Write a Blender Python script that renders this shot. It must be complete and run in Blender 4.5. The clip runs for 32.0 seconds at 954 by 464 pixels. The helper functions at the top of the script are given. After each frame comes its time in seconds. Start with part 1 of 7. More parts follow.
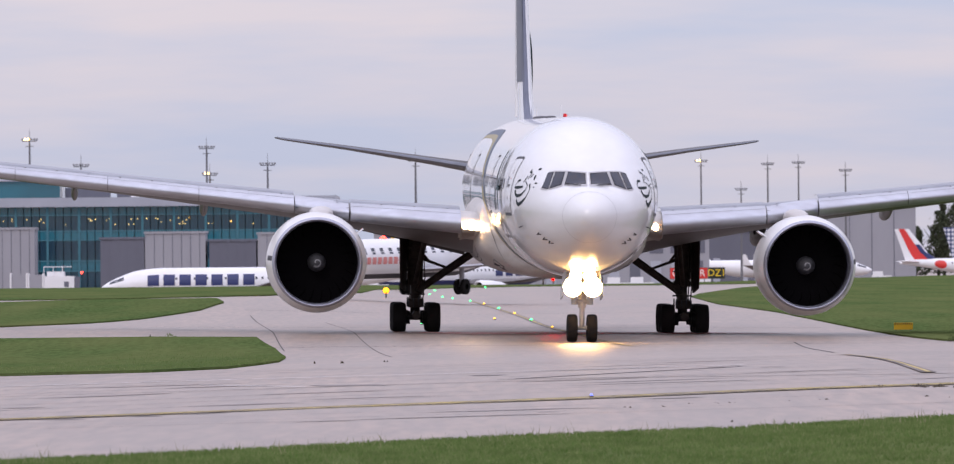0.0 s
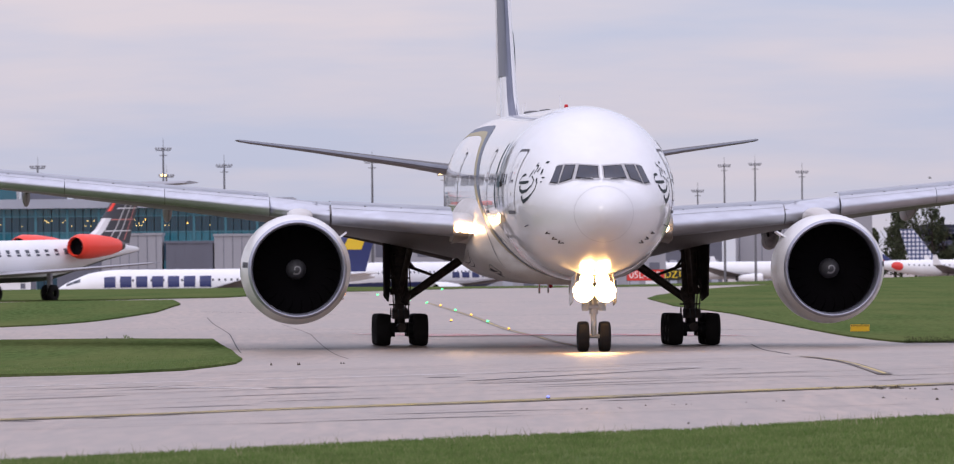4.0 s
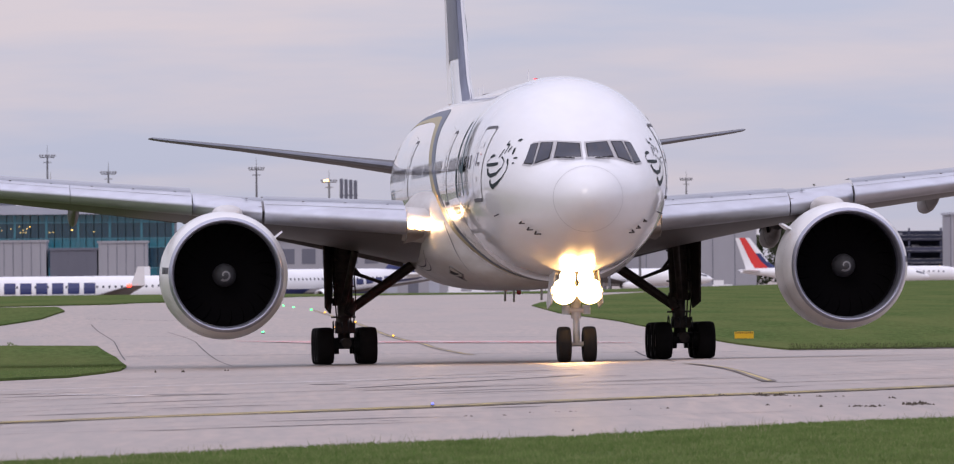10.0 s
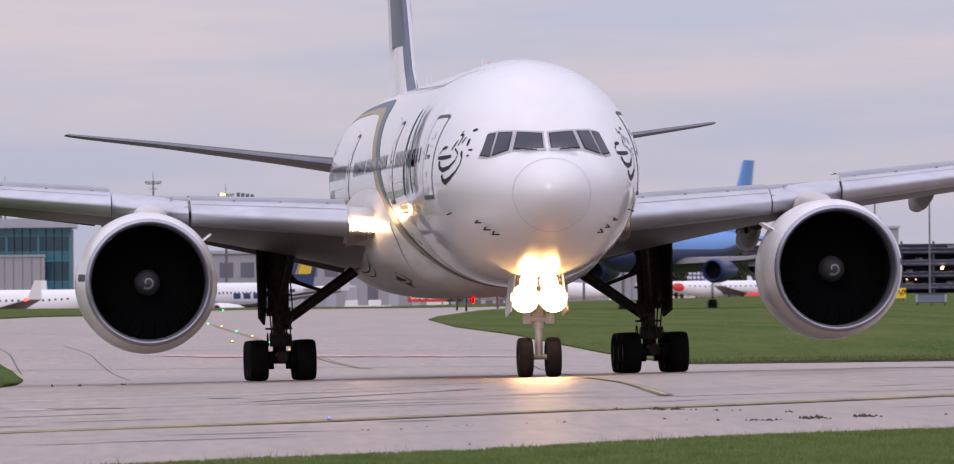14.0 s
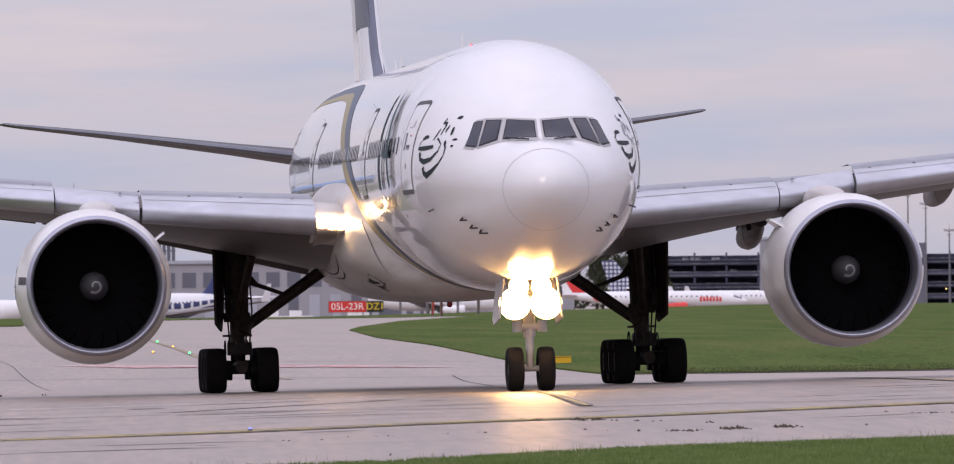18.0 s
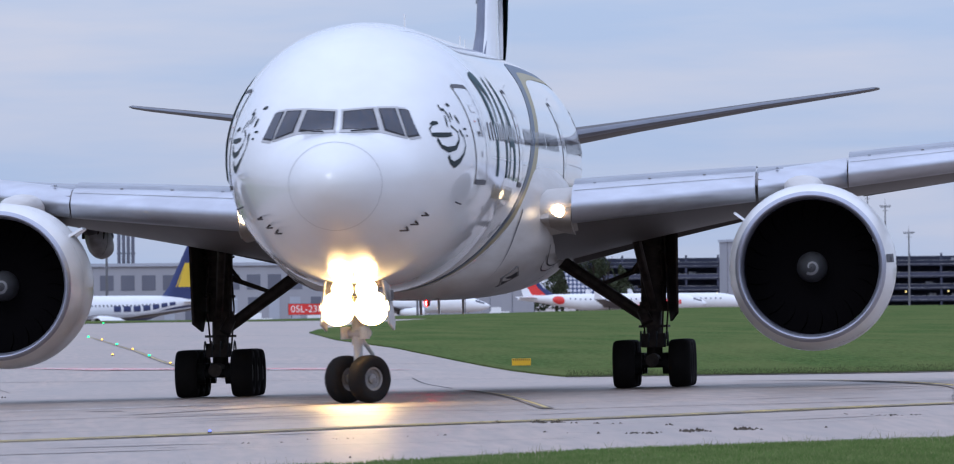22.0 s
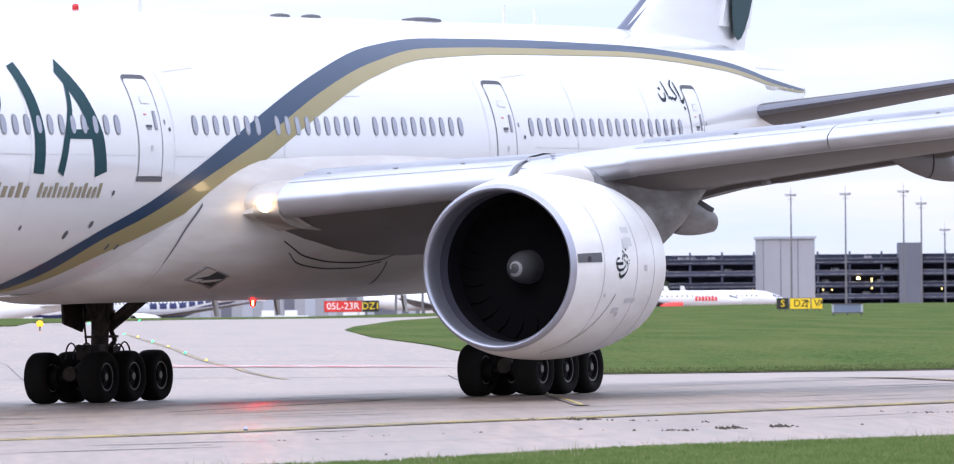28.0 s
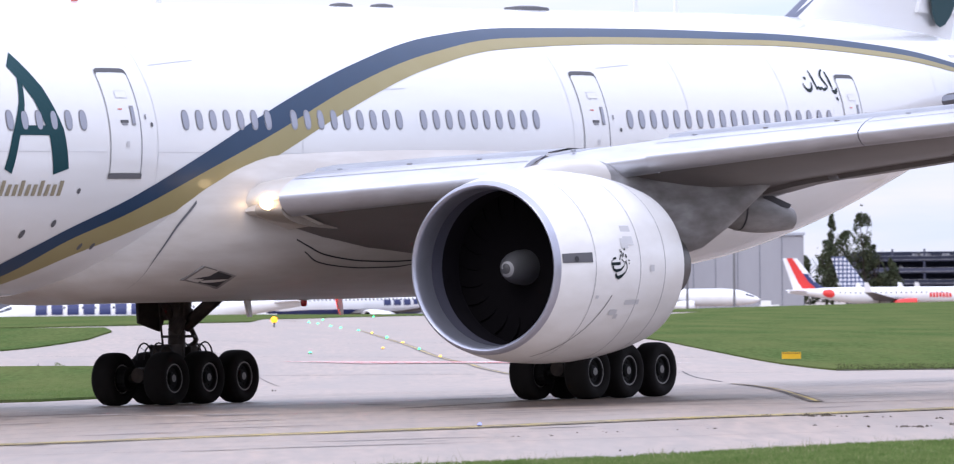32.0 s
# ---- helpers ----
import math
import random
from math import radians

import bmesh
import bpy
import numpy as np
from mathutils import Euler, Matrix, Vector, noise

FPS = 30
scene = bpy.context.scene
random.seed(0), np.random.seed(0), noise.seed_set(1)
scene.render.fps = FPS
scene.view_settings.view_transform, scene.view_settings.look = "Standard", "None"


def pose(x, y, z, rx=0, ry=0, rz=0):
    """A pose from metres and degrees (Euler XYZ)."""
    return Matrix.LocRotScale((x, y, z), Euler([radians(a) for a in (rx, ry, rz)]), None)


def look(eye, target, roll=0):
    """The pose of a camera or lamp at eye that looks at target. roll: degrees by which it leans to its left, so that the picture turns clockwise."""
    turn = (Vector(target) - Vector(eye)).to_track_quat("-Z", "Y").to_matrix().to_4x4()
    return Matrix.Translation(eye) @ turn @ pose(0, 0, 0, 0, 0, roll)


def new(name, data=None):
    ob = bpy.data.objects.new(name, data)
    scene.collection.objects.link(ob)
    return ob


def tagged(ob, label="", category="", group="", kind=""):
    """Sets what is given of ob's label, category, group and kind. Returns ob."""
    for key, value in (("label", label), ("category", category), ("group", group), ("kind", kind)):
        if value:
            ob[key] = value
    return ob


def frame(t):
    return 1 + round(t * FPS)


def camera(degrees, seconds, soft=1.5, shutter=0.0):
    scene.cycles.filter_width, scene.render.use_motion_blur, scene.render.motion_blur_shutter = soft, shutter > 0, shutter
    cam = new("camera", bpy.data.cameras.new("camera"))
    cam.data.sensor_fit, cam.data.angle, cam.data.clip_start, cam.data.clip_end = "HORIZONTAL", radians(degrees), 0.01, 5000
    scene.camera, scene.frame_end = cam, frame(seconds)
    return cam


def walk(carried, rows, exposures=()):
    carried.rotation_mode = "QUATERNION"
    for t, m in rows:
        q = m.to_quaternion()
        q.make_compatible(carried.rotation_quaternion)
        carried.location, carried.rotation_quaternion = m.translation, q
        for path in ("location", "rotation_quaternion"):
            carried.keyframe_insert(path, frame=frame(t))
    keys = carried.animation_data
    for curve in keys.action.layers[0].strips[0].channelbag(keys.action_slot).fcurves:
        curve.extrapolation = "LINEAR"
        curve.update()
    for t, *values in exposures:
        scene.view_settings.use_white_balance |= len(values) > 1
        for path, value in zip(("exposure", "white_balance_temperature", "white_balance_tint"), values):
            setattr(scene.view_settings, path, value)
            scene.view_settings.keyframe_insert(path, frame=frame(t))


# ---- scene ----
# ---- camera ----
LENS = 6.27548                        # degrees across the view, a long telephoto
EYE = (0.0, 0.0, 2.7265)
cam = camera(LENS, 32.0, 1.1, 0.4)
cam.data.dof.use_dof, cam.data.dof.focus_distance, cam.data.dof.aperture_fstop = True, 225.0, 6.5
# seconds, pan and tilt in thousandths of a radian
PAN = [(0, 0.0, 3.422), (0.5, 0.524, 3.443), (1, 1.049, 3.513), (1.5, 1.804, 3.527), (2, 2.377, 3.527), (2.5, 2.993, 3.548),
       (3, 3.580, 3.548), (3.5, 4.251, 3.562), (5.5, 7.691, 3.632), (6, 8.824, 3.632), (6.5, 9.985, 3.688), (7, 11.048, 3.723),
       (7.5, 12.236, 3.758), (8, 13.411, 3.842), (8.5, 14.579, 3.898), (9, 15.732, 4.037), (9.5, 17.047, 4.156), (10, 18.285, 4.282),
       (10.5, 19.592, 4.436), (11, 20.921, 4.562), (11.5, 22.361, 4.715), (12, 23.899, 4.911), (12.5, 25.676, 5.205), (13, 27.214, 5.415),
       (13.5, 28.794, 5.589), (14, 30.150, 5.785), (14.5, 31.500, 5.995), (16.5, 36.206, 6.519), (17, 37.185, 6.673), (17.5, 38.247, 6.778),
       (18, 39.261, 6.918), (18.5, 40.135, 7.058), (19, 41.044, 7.162), (19.5, 41.848, 7.267), (20, 42.687, 7.302), (20.5, 43.338, 7.302),
       (21, 43.526, 7.267), (21.5, 43.757, 7.197), (22, 43.897, 7.162), (22.5, 43.925, 7.114), (23, 43.687, 6.974), (23.5, 43.422, 6.883),
       (24, 43.352, 6.883), (24.5, 43.387, 6.813), (25, 43.387, 6.778), (25.5, 43.387, 6.778), (27.5, 41.338, 6.883), (28, 39.772, 6.883),
       (28.5, 37.884, 6.848), (29, 35.765, 6.848), (29.5, 33.017, 6.848), (30, 30.010, 6.848), (30.5, 26.416, 6.939), (31, 22.599, 6.939),
       (31.5, 18.543, 6.799), (32, 12.880, 6.673)]
# seconds, stops, kelvin, tint
EXPOSURES = [(0, 0.10, 6850, 14), (4.0, 0.07, 6870, 15), (9.0, 0.0, 6920, 15.5), (14.0, -0.07, 7050, 17), (19.5, -0.05, 7000, 17), (21.0, -0.10, 6150, 10), (23.0, 0.13, 5700, 3), (25.3, 0.61, 5750, -1), (28.0, 0.76, 6420, 7), (32.0, 0.70, 6500, 9)]
walk(cam, [(t, look(EYE, (100 * math.sin(p / 1000), 100 * math.cos(p / 1000), EYE[2] + 0.1 * e), -0.5085)) for t, p, e in PAN], EXPOSURES)

# ---- world and sun: high overcast, late afternoon ----
world = bpy.data.worlds.new("sky")
scene.world = world
world.use_nodes = True
wn, wl = world.node_tree.nodes, world.node_tree.links
wn.clear()
w_out, w_mix = wn.new("ShaderNodeOutputWorld"), wn.new("ShaderNodeMixShader")
w_sky, w_clear, w_cloud = wn.new("ShaderNodeTexSky"), wn.new("ShaderNodeBackground"), wn.new("ShaderNodeBackground")
w_sky.sky_type, w_sky.sun_disc = "NISHITA", False
SUN_UP, SUN_ROUND = 38.0, 205.0
w_sky.sun_elevation, w_sky.sun_rotation = radians(SUN_UP), radians(SUN_ROUND)
w_clear.inputs["Strength"].default_value = 0.14
w_co, w_sep, w_map, w_noise = wn.new("ShaderNodeTexCoord"), wn.new("ShaderNodeSeparateXYZ"), wn.new("ShaderNodeMapping"), wn.new("ShaderNodeTexNoise")
w_ramp, w_lift, w_tone, w_mul = wn.new("ShaderNodeValToRGB"), wn.new("ShaderNodeMath"), wn.new("ShaderNodeMath"), wn.new("ShaderNodeMath")
w_map.inputs["Scale"].default_value = (9, 9, 70)
w_noise.inputs["Scale"].default_value, w_noise.inputs["Detail"].default_value, w_noise.inputs["Roughness"].default_value = 1.6, 5, 0.55
w_ramp.color_ramp.elements[0].position, w_ramp.color_ramp.elements[0].color = 0.36, (0.48, 0.55, 0.76, 1)
w_ramp.color_ramp.elements[1].position, w_ramp.color_ramp.elements[1].color = 0.66, (0.66, 0.63, 0.74, 1)
# overcast: the zenith is brighter than the horizon
w_lift.operation, w_lift.inputs[1].default_value = "MAXIMUM", 0.0
w_tone.operation, w_tone.inputs[1].default_value, w_tone.inputs[2].default_value = "MULTIPLY_ADD", 1.6, 0.92
for a, b in ((w_co.outputs["Generated"], w_map.inputs["Vector"]), (w_co.outputs["Generated"], w_sep.inputs[0]), (w_map.outputs[0], w_noise.inputs["Vector"]),
             (w_noise.outputs[0], w_ramp.inputs[0]), (w_sep.outputs["Z"], w_lift.inputs[0]), (w_lift.outputs[0], w_tone.inputs[0]),
             (w_ramp.outputs[0], w_cloud.inputs["Color"]), (w_tone.outputs[0], w_cloud.inputs["Strength"]), (w_sky.outputs[0], w_clear.inputs["Color"]),
             (w_clear.outputs[0], w_mix.inputs[1]), (w_cloud.outputs[0], w_mix.inputs[2]), (w_mix.outputs[0], w_out.inputs[0])):
    wl.new(a, b)
w_mix.inputs[0].default_value = 0.90
sun = new("sun", bpy.data.lights.new("sun", "SUN"))
sun.data.energy, sun.data.angle, sun.data.color = 0.55, radians(25), (1.0, 0.95, 0.88)
_az = radians(SUN_ROUND)
sun.matrix_world = look((0, 0, 0), (-math.sin(_az) * math.cos(radians(SUN_UP)), -math.cos(_az) * math.cos(radians(SUN_UP)), -math.sin(radians(SUN_UP))))


# ---- materials ----
def mat(name, color, rough=0.5, metal=0.0, grain=0.0, scale=2.0, stretch=(1, 1, 1), bump=0.0, glow=0.0, alpha=1.0, coat=0.0, second=0.0, second_scale=0.1, dark=None, spec=0.5, other=None):
    """A procedural surface: colour varied at two scales, with relief."""
    m = bpy.data.materials.new(name)
    m.use_nodes = True
    n, l = m.node_tree.nodes, m.node_tree.links
    p = n["Principled BSDF"]
    p.inputs["Base Color"].default_value = (*color, 1)
    p.inputs["Roughness"].default_value, p.inputs["Metallic"].default_value = rough, metal
    p.inputs["Coat Weight"].default_value, p.inputs["Specular IOR Level"].default_value = coat, spec
    m.diffuse_color = (*color, 1)
    if glow:
        p.inputs["Emission Color"].default_value, p.inputs["Emission Strength"].default_value = (*color, 1), glow
    if grain or second or bump:
        co, mp, t1, t2 = n.new("ShaderNodeTexCoord"), n.new("ShaderNodeMapping"), n.new("ShaderNodeTexNoise"), n.new("ShaderNodeTexNoise")
        mp.inputs["Scale"].default_value = stretch
        t1.inputs["Scale"].default_value, t1.inputs["Detail"].default_value = scale, 6
        t2.inputs["Scale"].default_value, t2.inputs["Detail"].default_value = second_scale, 4
        l.new(co.outputs["Object"], mp.inputs["Vector"])
        l.new(mp.outputs[0], t1.inputs["Vector"])
        l.new(mp.outputs[0], t2.inputs["Vector"])
        mix1, mix2 = n.new("ShaderNodeMix"), n.new("ShaderNodeMix")
        for k, (mx, tx, amount) in enumerate(((mix1, t1, grain), (mix2, t2, second))):
            mx.data_type, mx.blend_type = "RGBA", "MIX"
            rng = n.new("ShaderNodeMapRange")
            rng.inputs["From Min"].default_value, rng.inputs["From Max"].default_value = 0.35, 0.68
            rng.inputs["To Max"].default_value = amount
            l.new(tx.outputs[0], rng.inputs["Value"])
            l.new(rng.outputs[0], mx.inputs["Factor"])
        d = dark or tuple(c * 0.45 for c in color)
        mix1.inputs["A"].default_value = (*color, 1)
        mix1.inputs["B"].default_value = (*d, 1)
        mix2.inputs["B"].default_value = (*(other or d), 1)
        l.new(mix1.outputs["Result"], mix2.inputs["A"])
        l.new(mix2.outputs["Result"], p.inputs["Base Color"])
        if bump:
            bp = n.new("ShaderNodeBump")
            bp.inputs["Strength"].default_value, bp.inputs["Distance"].default_value = bump, 0.02
            l.new(t1.outputs[0], bp.inputs["Height"])
            l.new(bp.outputs[0], p.inputs["Normal"])
    return m


M_WHITE = mat("white_paint", (0.735, 0.74, 0.75), 0.26, 0, 0.22, 1.1, (1, 0.25, 1.6), 0, second=0.22, second_scale=0.2, dark=(0.56, 0.54, 0.51), coat=0.7, other=(0.62, 0.60, 0.57))
M_COWL = mat("cowl_white_paint", (0.79, 0.785, 0.775), 0.32, 0, 0.32, 1.6, (1.4, 0.5, 1.4), 0, second=0.35, second_scale=0.5, dark=(0.52, 0.49, 0.45), coat=0.2, other=(0.6, 0.57, 0.53))
M_BELLY = mat("grey_white_paint", (0.60, 0.58, 0.56), 0.38, 0, 0.55, 1.3, (1.2, 0.3, 2), 0, second=0.5, second_scale=0.35, dark=(0.34, 0.29, 0.25), other=(0.40, 0.36, 0.32))
M_METAL = mat("bare_aluminium", (0.57, 0.585, 0.635), 0.37, 0.80, 0.45, 1.6, (1, 1, 3), 0.05, second=0.45, second_scale=0.5, dark=(0.40, 0.40, 0.43))
M_LIP = mat("inlet_lip_metal", (0.44, 0.45, 0.52), 0.36, 0.75, 0.35, 2.5, dark=(0.30, 0.30, 0.36), second=0.3, second_scale=0.8)
M_GREY = mat("wing_grey_paint", (0.160, 0.147, 0.146), 0.45, 0.0, 0.5, 1.0, (1, 0.4, 1), 0, second=0.4, second_scale=0.3, dark=(0.10, 0.09, 0.088), spec=0.4)
M_TAILG = mat("tailplane_dark_paint", (0.085, 0.080, 0.084), 0.5, 0.0, 0.4, 1.0, (1, 0.4, 1), 0, second=0.4, second_scale=0.3, dark=(0.05, 0.045, 0.045), spec=0.3)
M_AFT = mat("sooty_pylon_paint", (0.33, 0.33, 0.345), 0.5, 0, 0.7, 1.6, (1, 0.5, 2), 0, second=0.6, second_scale=0.8, dark=(0.10, 0.09, 0.085))
M_SKIN = mat("wing_upper_skin", (0.34, 0.355, 0.39), 0.45, 0.2, 0.3, 1.5, (1, 1, 1), 0, second=0.3, second_scale=0.4, dark=(0.17, 0.18, 0.21))
M_BRONZE = mat("mottled_bronze_panel", (0.33, 0.29, 0.25), 0.4, 0.1, 0.5, 2.0, dark=(0.18, 0.15, 0.125))
M_SOOT = mat("sooty_fairing_paint", (0.42, 0.41, 0.41), 0.5, 0, 0.9, 1.1, (1.2, 0.5, 2.5), 0, second=0.7, second_scale=0.7, dark=(0.07, 0.06, 0.055))
M_GAP = mat("shadow_gap_rubber", (0.03, 0.03, 0.035), 0.8)
M_LINE = mat("panel_gap", (0.10, 0.10, 0.11), 0.8)
M_SEAM = mat("cowl_joint", (0.30, 0.30, 0.31), 0.7)
M_PANEL = mat("panel_seam", (0.52, 0.52, 0.53), 0.7)
M_GLASS = mat("dark_cockpit_glass", (0.008, 0.010, 0.022), 0.05, 0, 0.5, 1.6, dark=(0.022, 0.024, 0.05), spec=0.6)
M_FRAME = mat("window_frame_paint", (0.42, 0.41, 0.41), 0.45, 0.3)
M_PANE = mat("cabin_window_pane", (0.25, 0.26, 0.32), 0.15, 0, coat=0.6)
M_JFADE = mat("faded_red_titles", (0.62, 0.22, 0.20), 0.5)
M_RIM = mat("cabin_window_frame", (0.22, 0.22, 0.24), 0.5)
M_NAVY = mat("slate_blue_livery", (0.014, 0.040, 0.088), 0.45, 0, 0.3, 1, dark=(0.022, 0.056, 0.118), spec=0.2, coat=0.15)
M_GOLD = mat("dull_gold_livery", (0.29, 0.245, 0.115), 0.5, 0, 0.25, 1, dark=(0.34, 0.30, 0.17), spec=0.15, coat=0.15)
M_GREEN = mat("dark_green_livery", (0.006, 0.045, 0.055), 0.5, spec=0.12)
M_INK = mat("black_livery", (0.010, 0.020, 0.022), 0.5, spec=0.12)
M_TYRE = mat("tyre_rubber", (0.014, 0.0128, 0.0128), 0.9, 0, 0.4, 6, bump=0.2, dark=(0.02, 0.018, 0.017), spec=0.12)
M_GEAR = mat("dark_gear_steel", (0.065, 0.05, 0.043), 0.6, 0.2, 0.7, 4, dark=(0.016, 0.013, 0.012), spec=0.25)
M_GEARLT = mat("light_gear_paint", (0.45, 0.44, 0.42), 0.5, 0.1, 0.3, 4)
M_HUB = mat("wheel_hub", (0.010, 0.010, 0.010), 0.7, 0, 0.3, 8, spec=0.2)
M_RINGW = mat("pale_rim_ring", (0.22, 0.21, 0.205), 0.5, 0.2, 0.3, 8)
# Intake colours step darker inward; the shade inside is put into them.
M_DUCT = mat("inlet_duct_shaded", (0.012, 0.011, 0.0135), 0.9, 0, 0.3, 3, spec=0.0)
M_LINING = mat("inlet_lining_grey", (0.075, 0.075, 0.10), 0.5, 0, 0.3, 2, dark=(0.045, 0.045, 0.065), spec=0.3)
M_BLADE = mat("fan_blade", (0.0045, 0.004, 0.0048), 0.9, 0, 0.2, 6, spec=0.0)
M_PLATE = mat("fan_shade_disc", (0.0055, 0.005, 0.0058), 0.9, 0, 0.2, 6, spec=0.0)
M_SPIN = mat("spinner_grey", (0.06, 0.06, 0.066), 0.6, 0.1, 0.2, 5)
M_SWIRL = mat("spinner_white_swirl", (0.27, 0.27, 0.28), 0.5)
M_NOZ = mat("exhaust_metal", (0.10, 0.09, 0.085), 0.4, 0.8, 0.4, 3)
M_LAMP = mat("landing_lamp_glow", (1.0, 0.60, 0.22), 0.3, 0, glow=90)
M_LAMPW = mat("wing_lamp_glow", (1.0, 0.68, 0.36), 0.3, 0, glow=55)
M_LAMPD = mat("wing_lamp_dim", (1.0, 0.70, 0.40), 0.3, 0, glow=11)
M_RED = mat("red_beacon_lens", (0.5, 0.01, 0.015), 0.2)
M_FLASH = mat("red_beacon_bulb", (1.0, 0.0009, 0.0006), 0.3, 0, glow=1600)
M_CONCRETE = mat("taxiway_concrete", (0.352, 0.264, 0.208), 0.42, 0, 0.8, 3.6, (1.0, 0.07, 1), 0.05, second=0.7, second_scale=0.35, dark=(0.215, 0.172, 0.145), spec=0.35, other=(0.235, 0.195, 0.168))
M_GRASS = mat("mown_grass", (0.088, 0.130, 0.046), 0.95, 0, 0.9, 4.5, (1.0, 0.10, 1), 0.4, second=0.65, second_scale=0.22, dark=(0.048, 0.074, 0.024), spec=0.0, other=(0.130, 0.142, 0.056))
M_BLADES = mat("grass_blades", (0.085, 0.155, 0.034), 0.9, 0, 0.9, 9, dark=(0.21, 0.23, 0.10), second=0.6, second_scale=1.2, other=(0.04, 0.075, 0.015), spec=0.05)
M_SOIL = mat("dark_soil_shade", (0.07, 0.055, 0.04), 0.95, 0, 0.4, 3)
M_JOINT = mat("worn_joint_seal", (0.19, 0.155, 0.138), 0.8, 0, 0.8, 0.9, dark=(0.29, 0.24, 0.215))
M_STREAK = mat("rubber_streak", (0.20, 0.172, 0.16), 0.7, 0, 0.7, 1.2, (1, .2, 1), dark=(0.29, 0.25, 0.23))
M_TAR = mat("tar_joint", (0.06, 0.055, 0.055), 0.85, 0, 0.4, 0.6)
M_YELLOW = mat("worn_yellow_marking", (0.50, 0.37, 0.09), 0.6, 0, 0.9, 0.9, (1, 0.25, 1), dark=(0.20, 0.17, 0.13))
M_BLACKL = mat("black_marking_border", (0.075, 0.065, 0.06), 0.7, 0, 1.0, 0.7, (1, 0.35, 1), dark=(0.27, 0.22, 0.19))
M_TURFLIP = mat("shaded_turf_lip", (0.052, 0.066, 0.026), 0.95, 0, 0.6, 4, dark=(0.06, 0.05, 0.03), spec=0.0)
M_STALK = mat("dry_grass_stalks", (0.24, 0.23, 0.13), 0.9, 0, 0.5, 5, dark=(0.13, 0.16, 0.06), spec=0.05)
M_WHITEL = mat("white_marking", (0.74, 0.72, 0.72), 0.6, 0, 0.4, 1)
M_REDL = mat("red_marking", (0.58, 0.17, 0.16), 0.6, 0, 0.3, 1)


# ---- geometry helpers ----
def mesh(name, verts, faces, material, parent=None, label="", smooth=False, mats=None, index=None):
    """One mesh object from points and faces."""
    me = bpy.data.meshes.new(name)
    me.from_pydata([tuple(v) for v in verts], [], faces)
    for m in (mats or [material]):
        me.materials.append(m)
    if index is not None:
        me.polygons.foreach_set("material_index", index)
    if smooth:
        me.polygons.foreach_set("use_smooth", [len(p.vertices) < 5 for p in me.polygons])
        me.update()
        me.set_sharp_from_angle(angle=radians(50))
    me.update()
    ob = new(name, me)
    if parent:
        ob.parent = parent
    if label:
        ob["label"] = label
    return ob


def thing(name, label, category, group="", m=None):
    """An empty that parents the parts of one thing."""
    ob = new(name)
    ob.empty_display_size = 0.3
    if m is not None:
        ob.matrix_basis = m
    return tagged(ob, label, category, group)


def part(name, bm, material, parent, label="", smooth=False):
    """A bmesh as one mesh object under a thing or part."""
    me = bpy.data.meshes.new(name)
    bm.to_mesh(me)
    bm.free()
    me.materials.append(material)
    if smooth:
        me.polygons.foreach_set("use_smooth", [True] * len(me.polygons))
    ob = new(name, me)
    ob.parent = parent
    if label:
        ob["label"] = label
    return ob


def box_data(x0, x1, y0, y1, z0, z1):
    v = [(x, y, z) for x in (x0, x1) for y in (y0, y1) for z in (z0, z1)]
    return v, [(0, 1, 3, 2), (4, 6, 7, 5), (0, 4, 5, 1), (2, 3, 7, 6), (0, 2, 6, 4), (1, 5, 7, 3)]


def boxes(*bs):
    """Several boxes in one mesh's points and faces."""
    vs, fs = [], []
    for b in bs:
        v, f = box_data(*b)
        fs += [tuple(i + len(vs) for i in q) for q in f]
        vs += v
    return vs, fs


def loft(rings, closed=True, caps=True):
    """Faces over rings of equal count."""
    n = len(rings[0])
    vs = [p for r in rings for p in r]
    fs = []
    for i in range(len(rings) - 1):
        for j in range(n if closed else n - 1):
            k = (j + 1) % n
            fs.append((i * n + j, i * n + k, (i + 1) * n + k, (i + 1) * n + j))
    if caps and closed:
        fs.append(tuple(range(n))[::-1])
        fs.append(tuple((len(rings) - 1) * n + j for j in range(n)))
    return vs, fs


def tube(p0, p1, r0, r1=None, n=10):
    """A tapered rod between two points."""
    r1 = r0 if r1 is None else r1
    p0, p1 = Vector(p0), Vector(p1)
    d = (p1 - p0).normalized()
    u = d.orthogonal().normalized()
    w = d.cross(u)
    ring = lambda p, r: [p + r * (math.cos(2 * math.pi * k / n) * u + math.sin(2 * math.pi * k / n) * w) for k in range(n)]
    return loft([ring(p0, r0), ring(p1, r1)])


def lathe(profile, centre, axis="y", n=48, arc=None):
    """A turned shape: profile of (along, radius) round an axis through centre."""
    rings = []
    for s, r in profile:
        ring = []
        for k in range(n):
            t = 2 * math.pi * k / n
            u, w = r * math.cos(t), r * math.sin(t)
            if axis == "y":
                ring.append((centre[0] + u, centre[1] + s, centre[2] + w))
            elif axis == "x":
                ring.append((centre[0] + s, centre[1] + u, centre[2] + w))
            else:
                ring.append((centre[0] + u, centre[1] + w, centre[2] + s))
        rings.append(ring)
    return loft(rings, True, False)


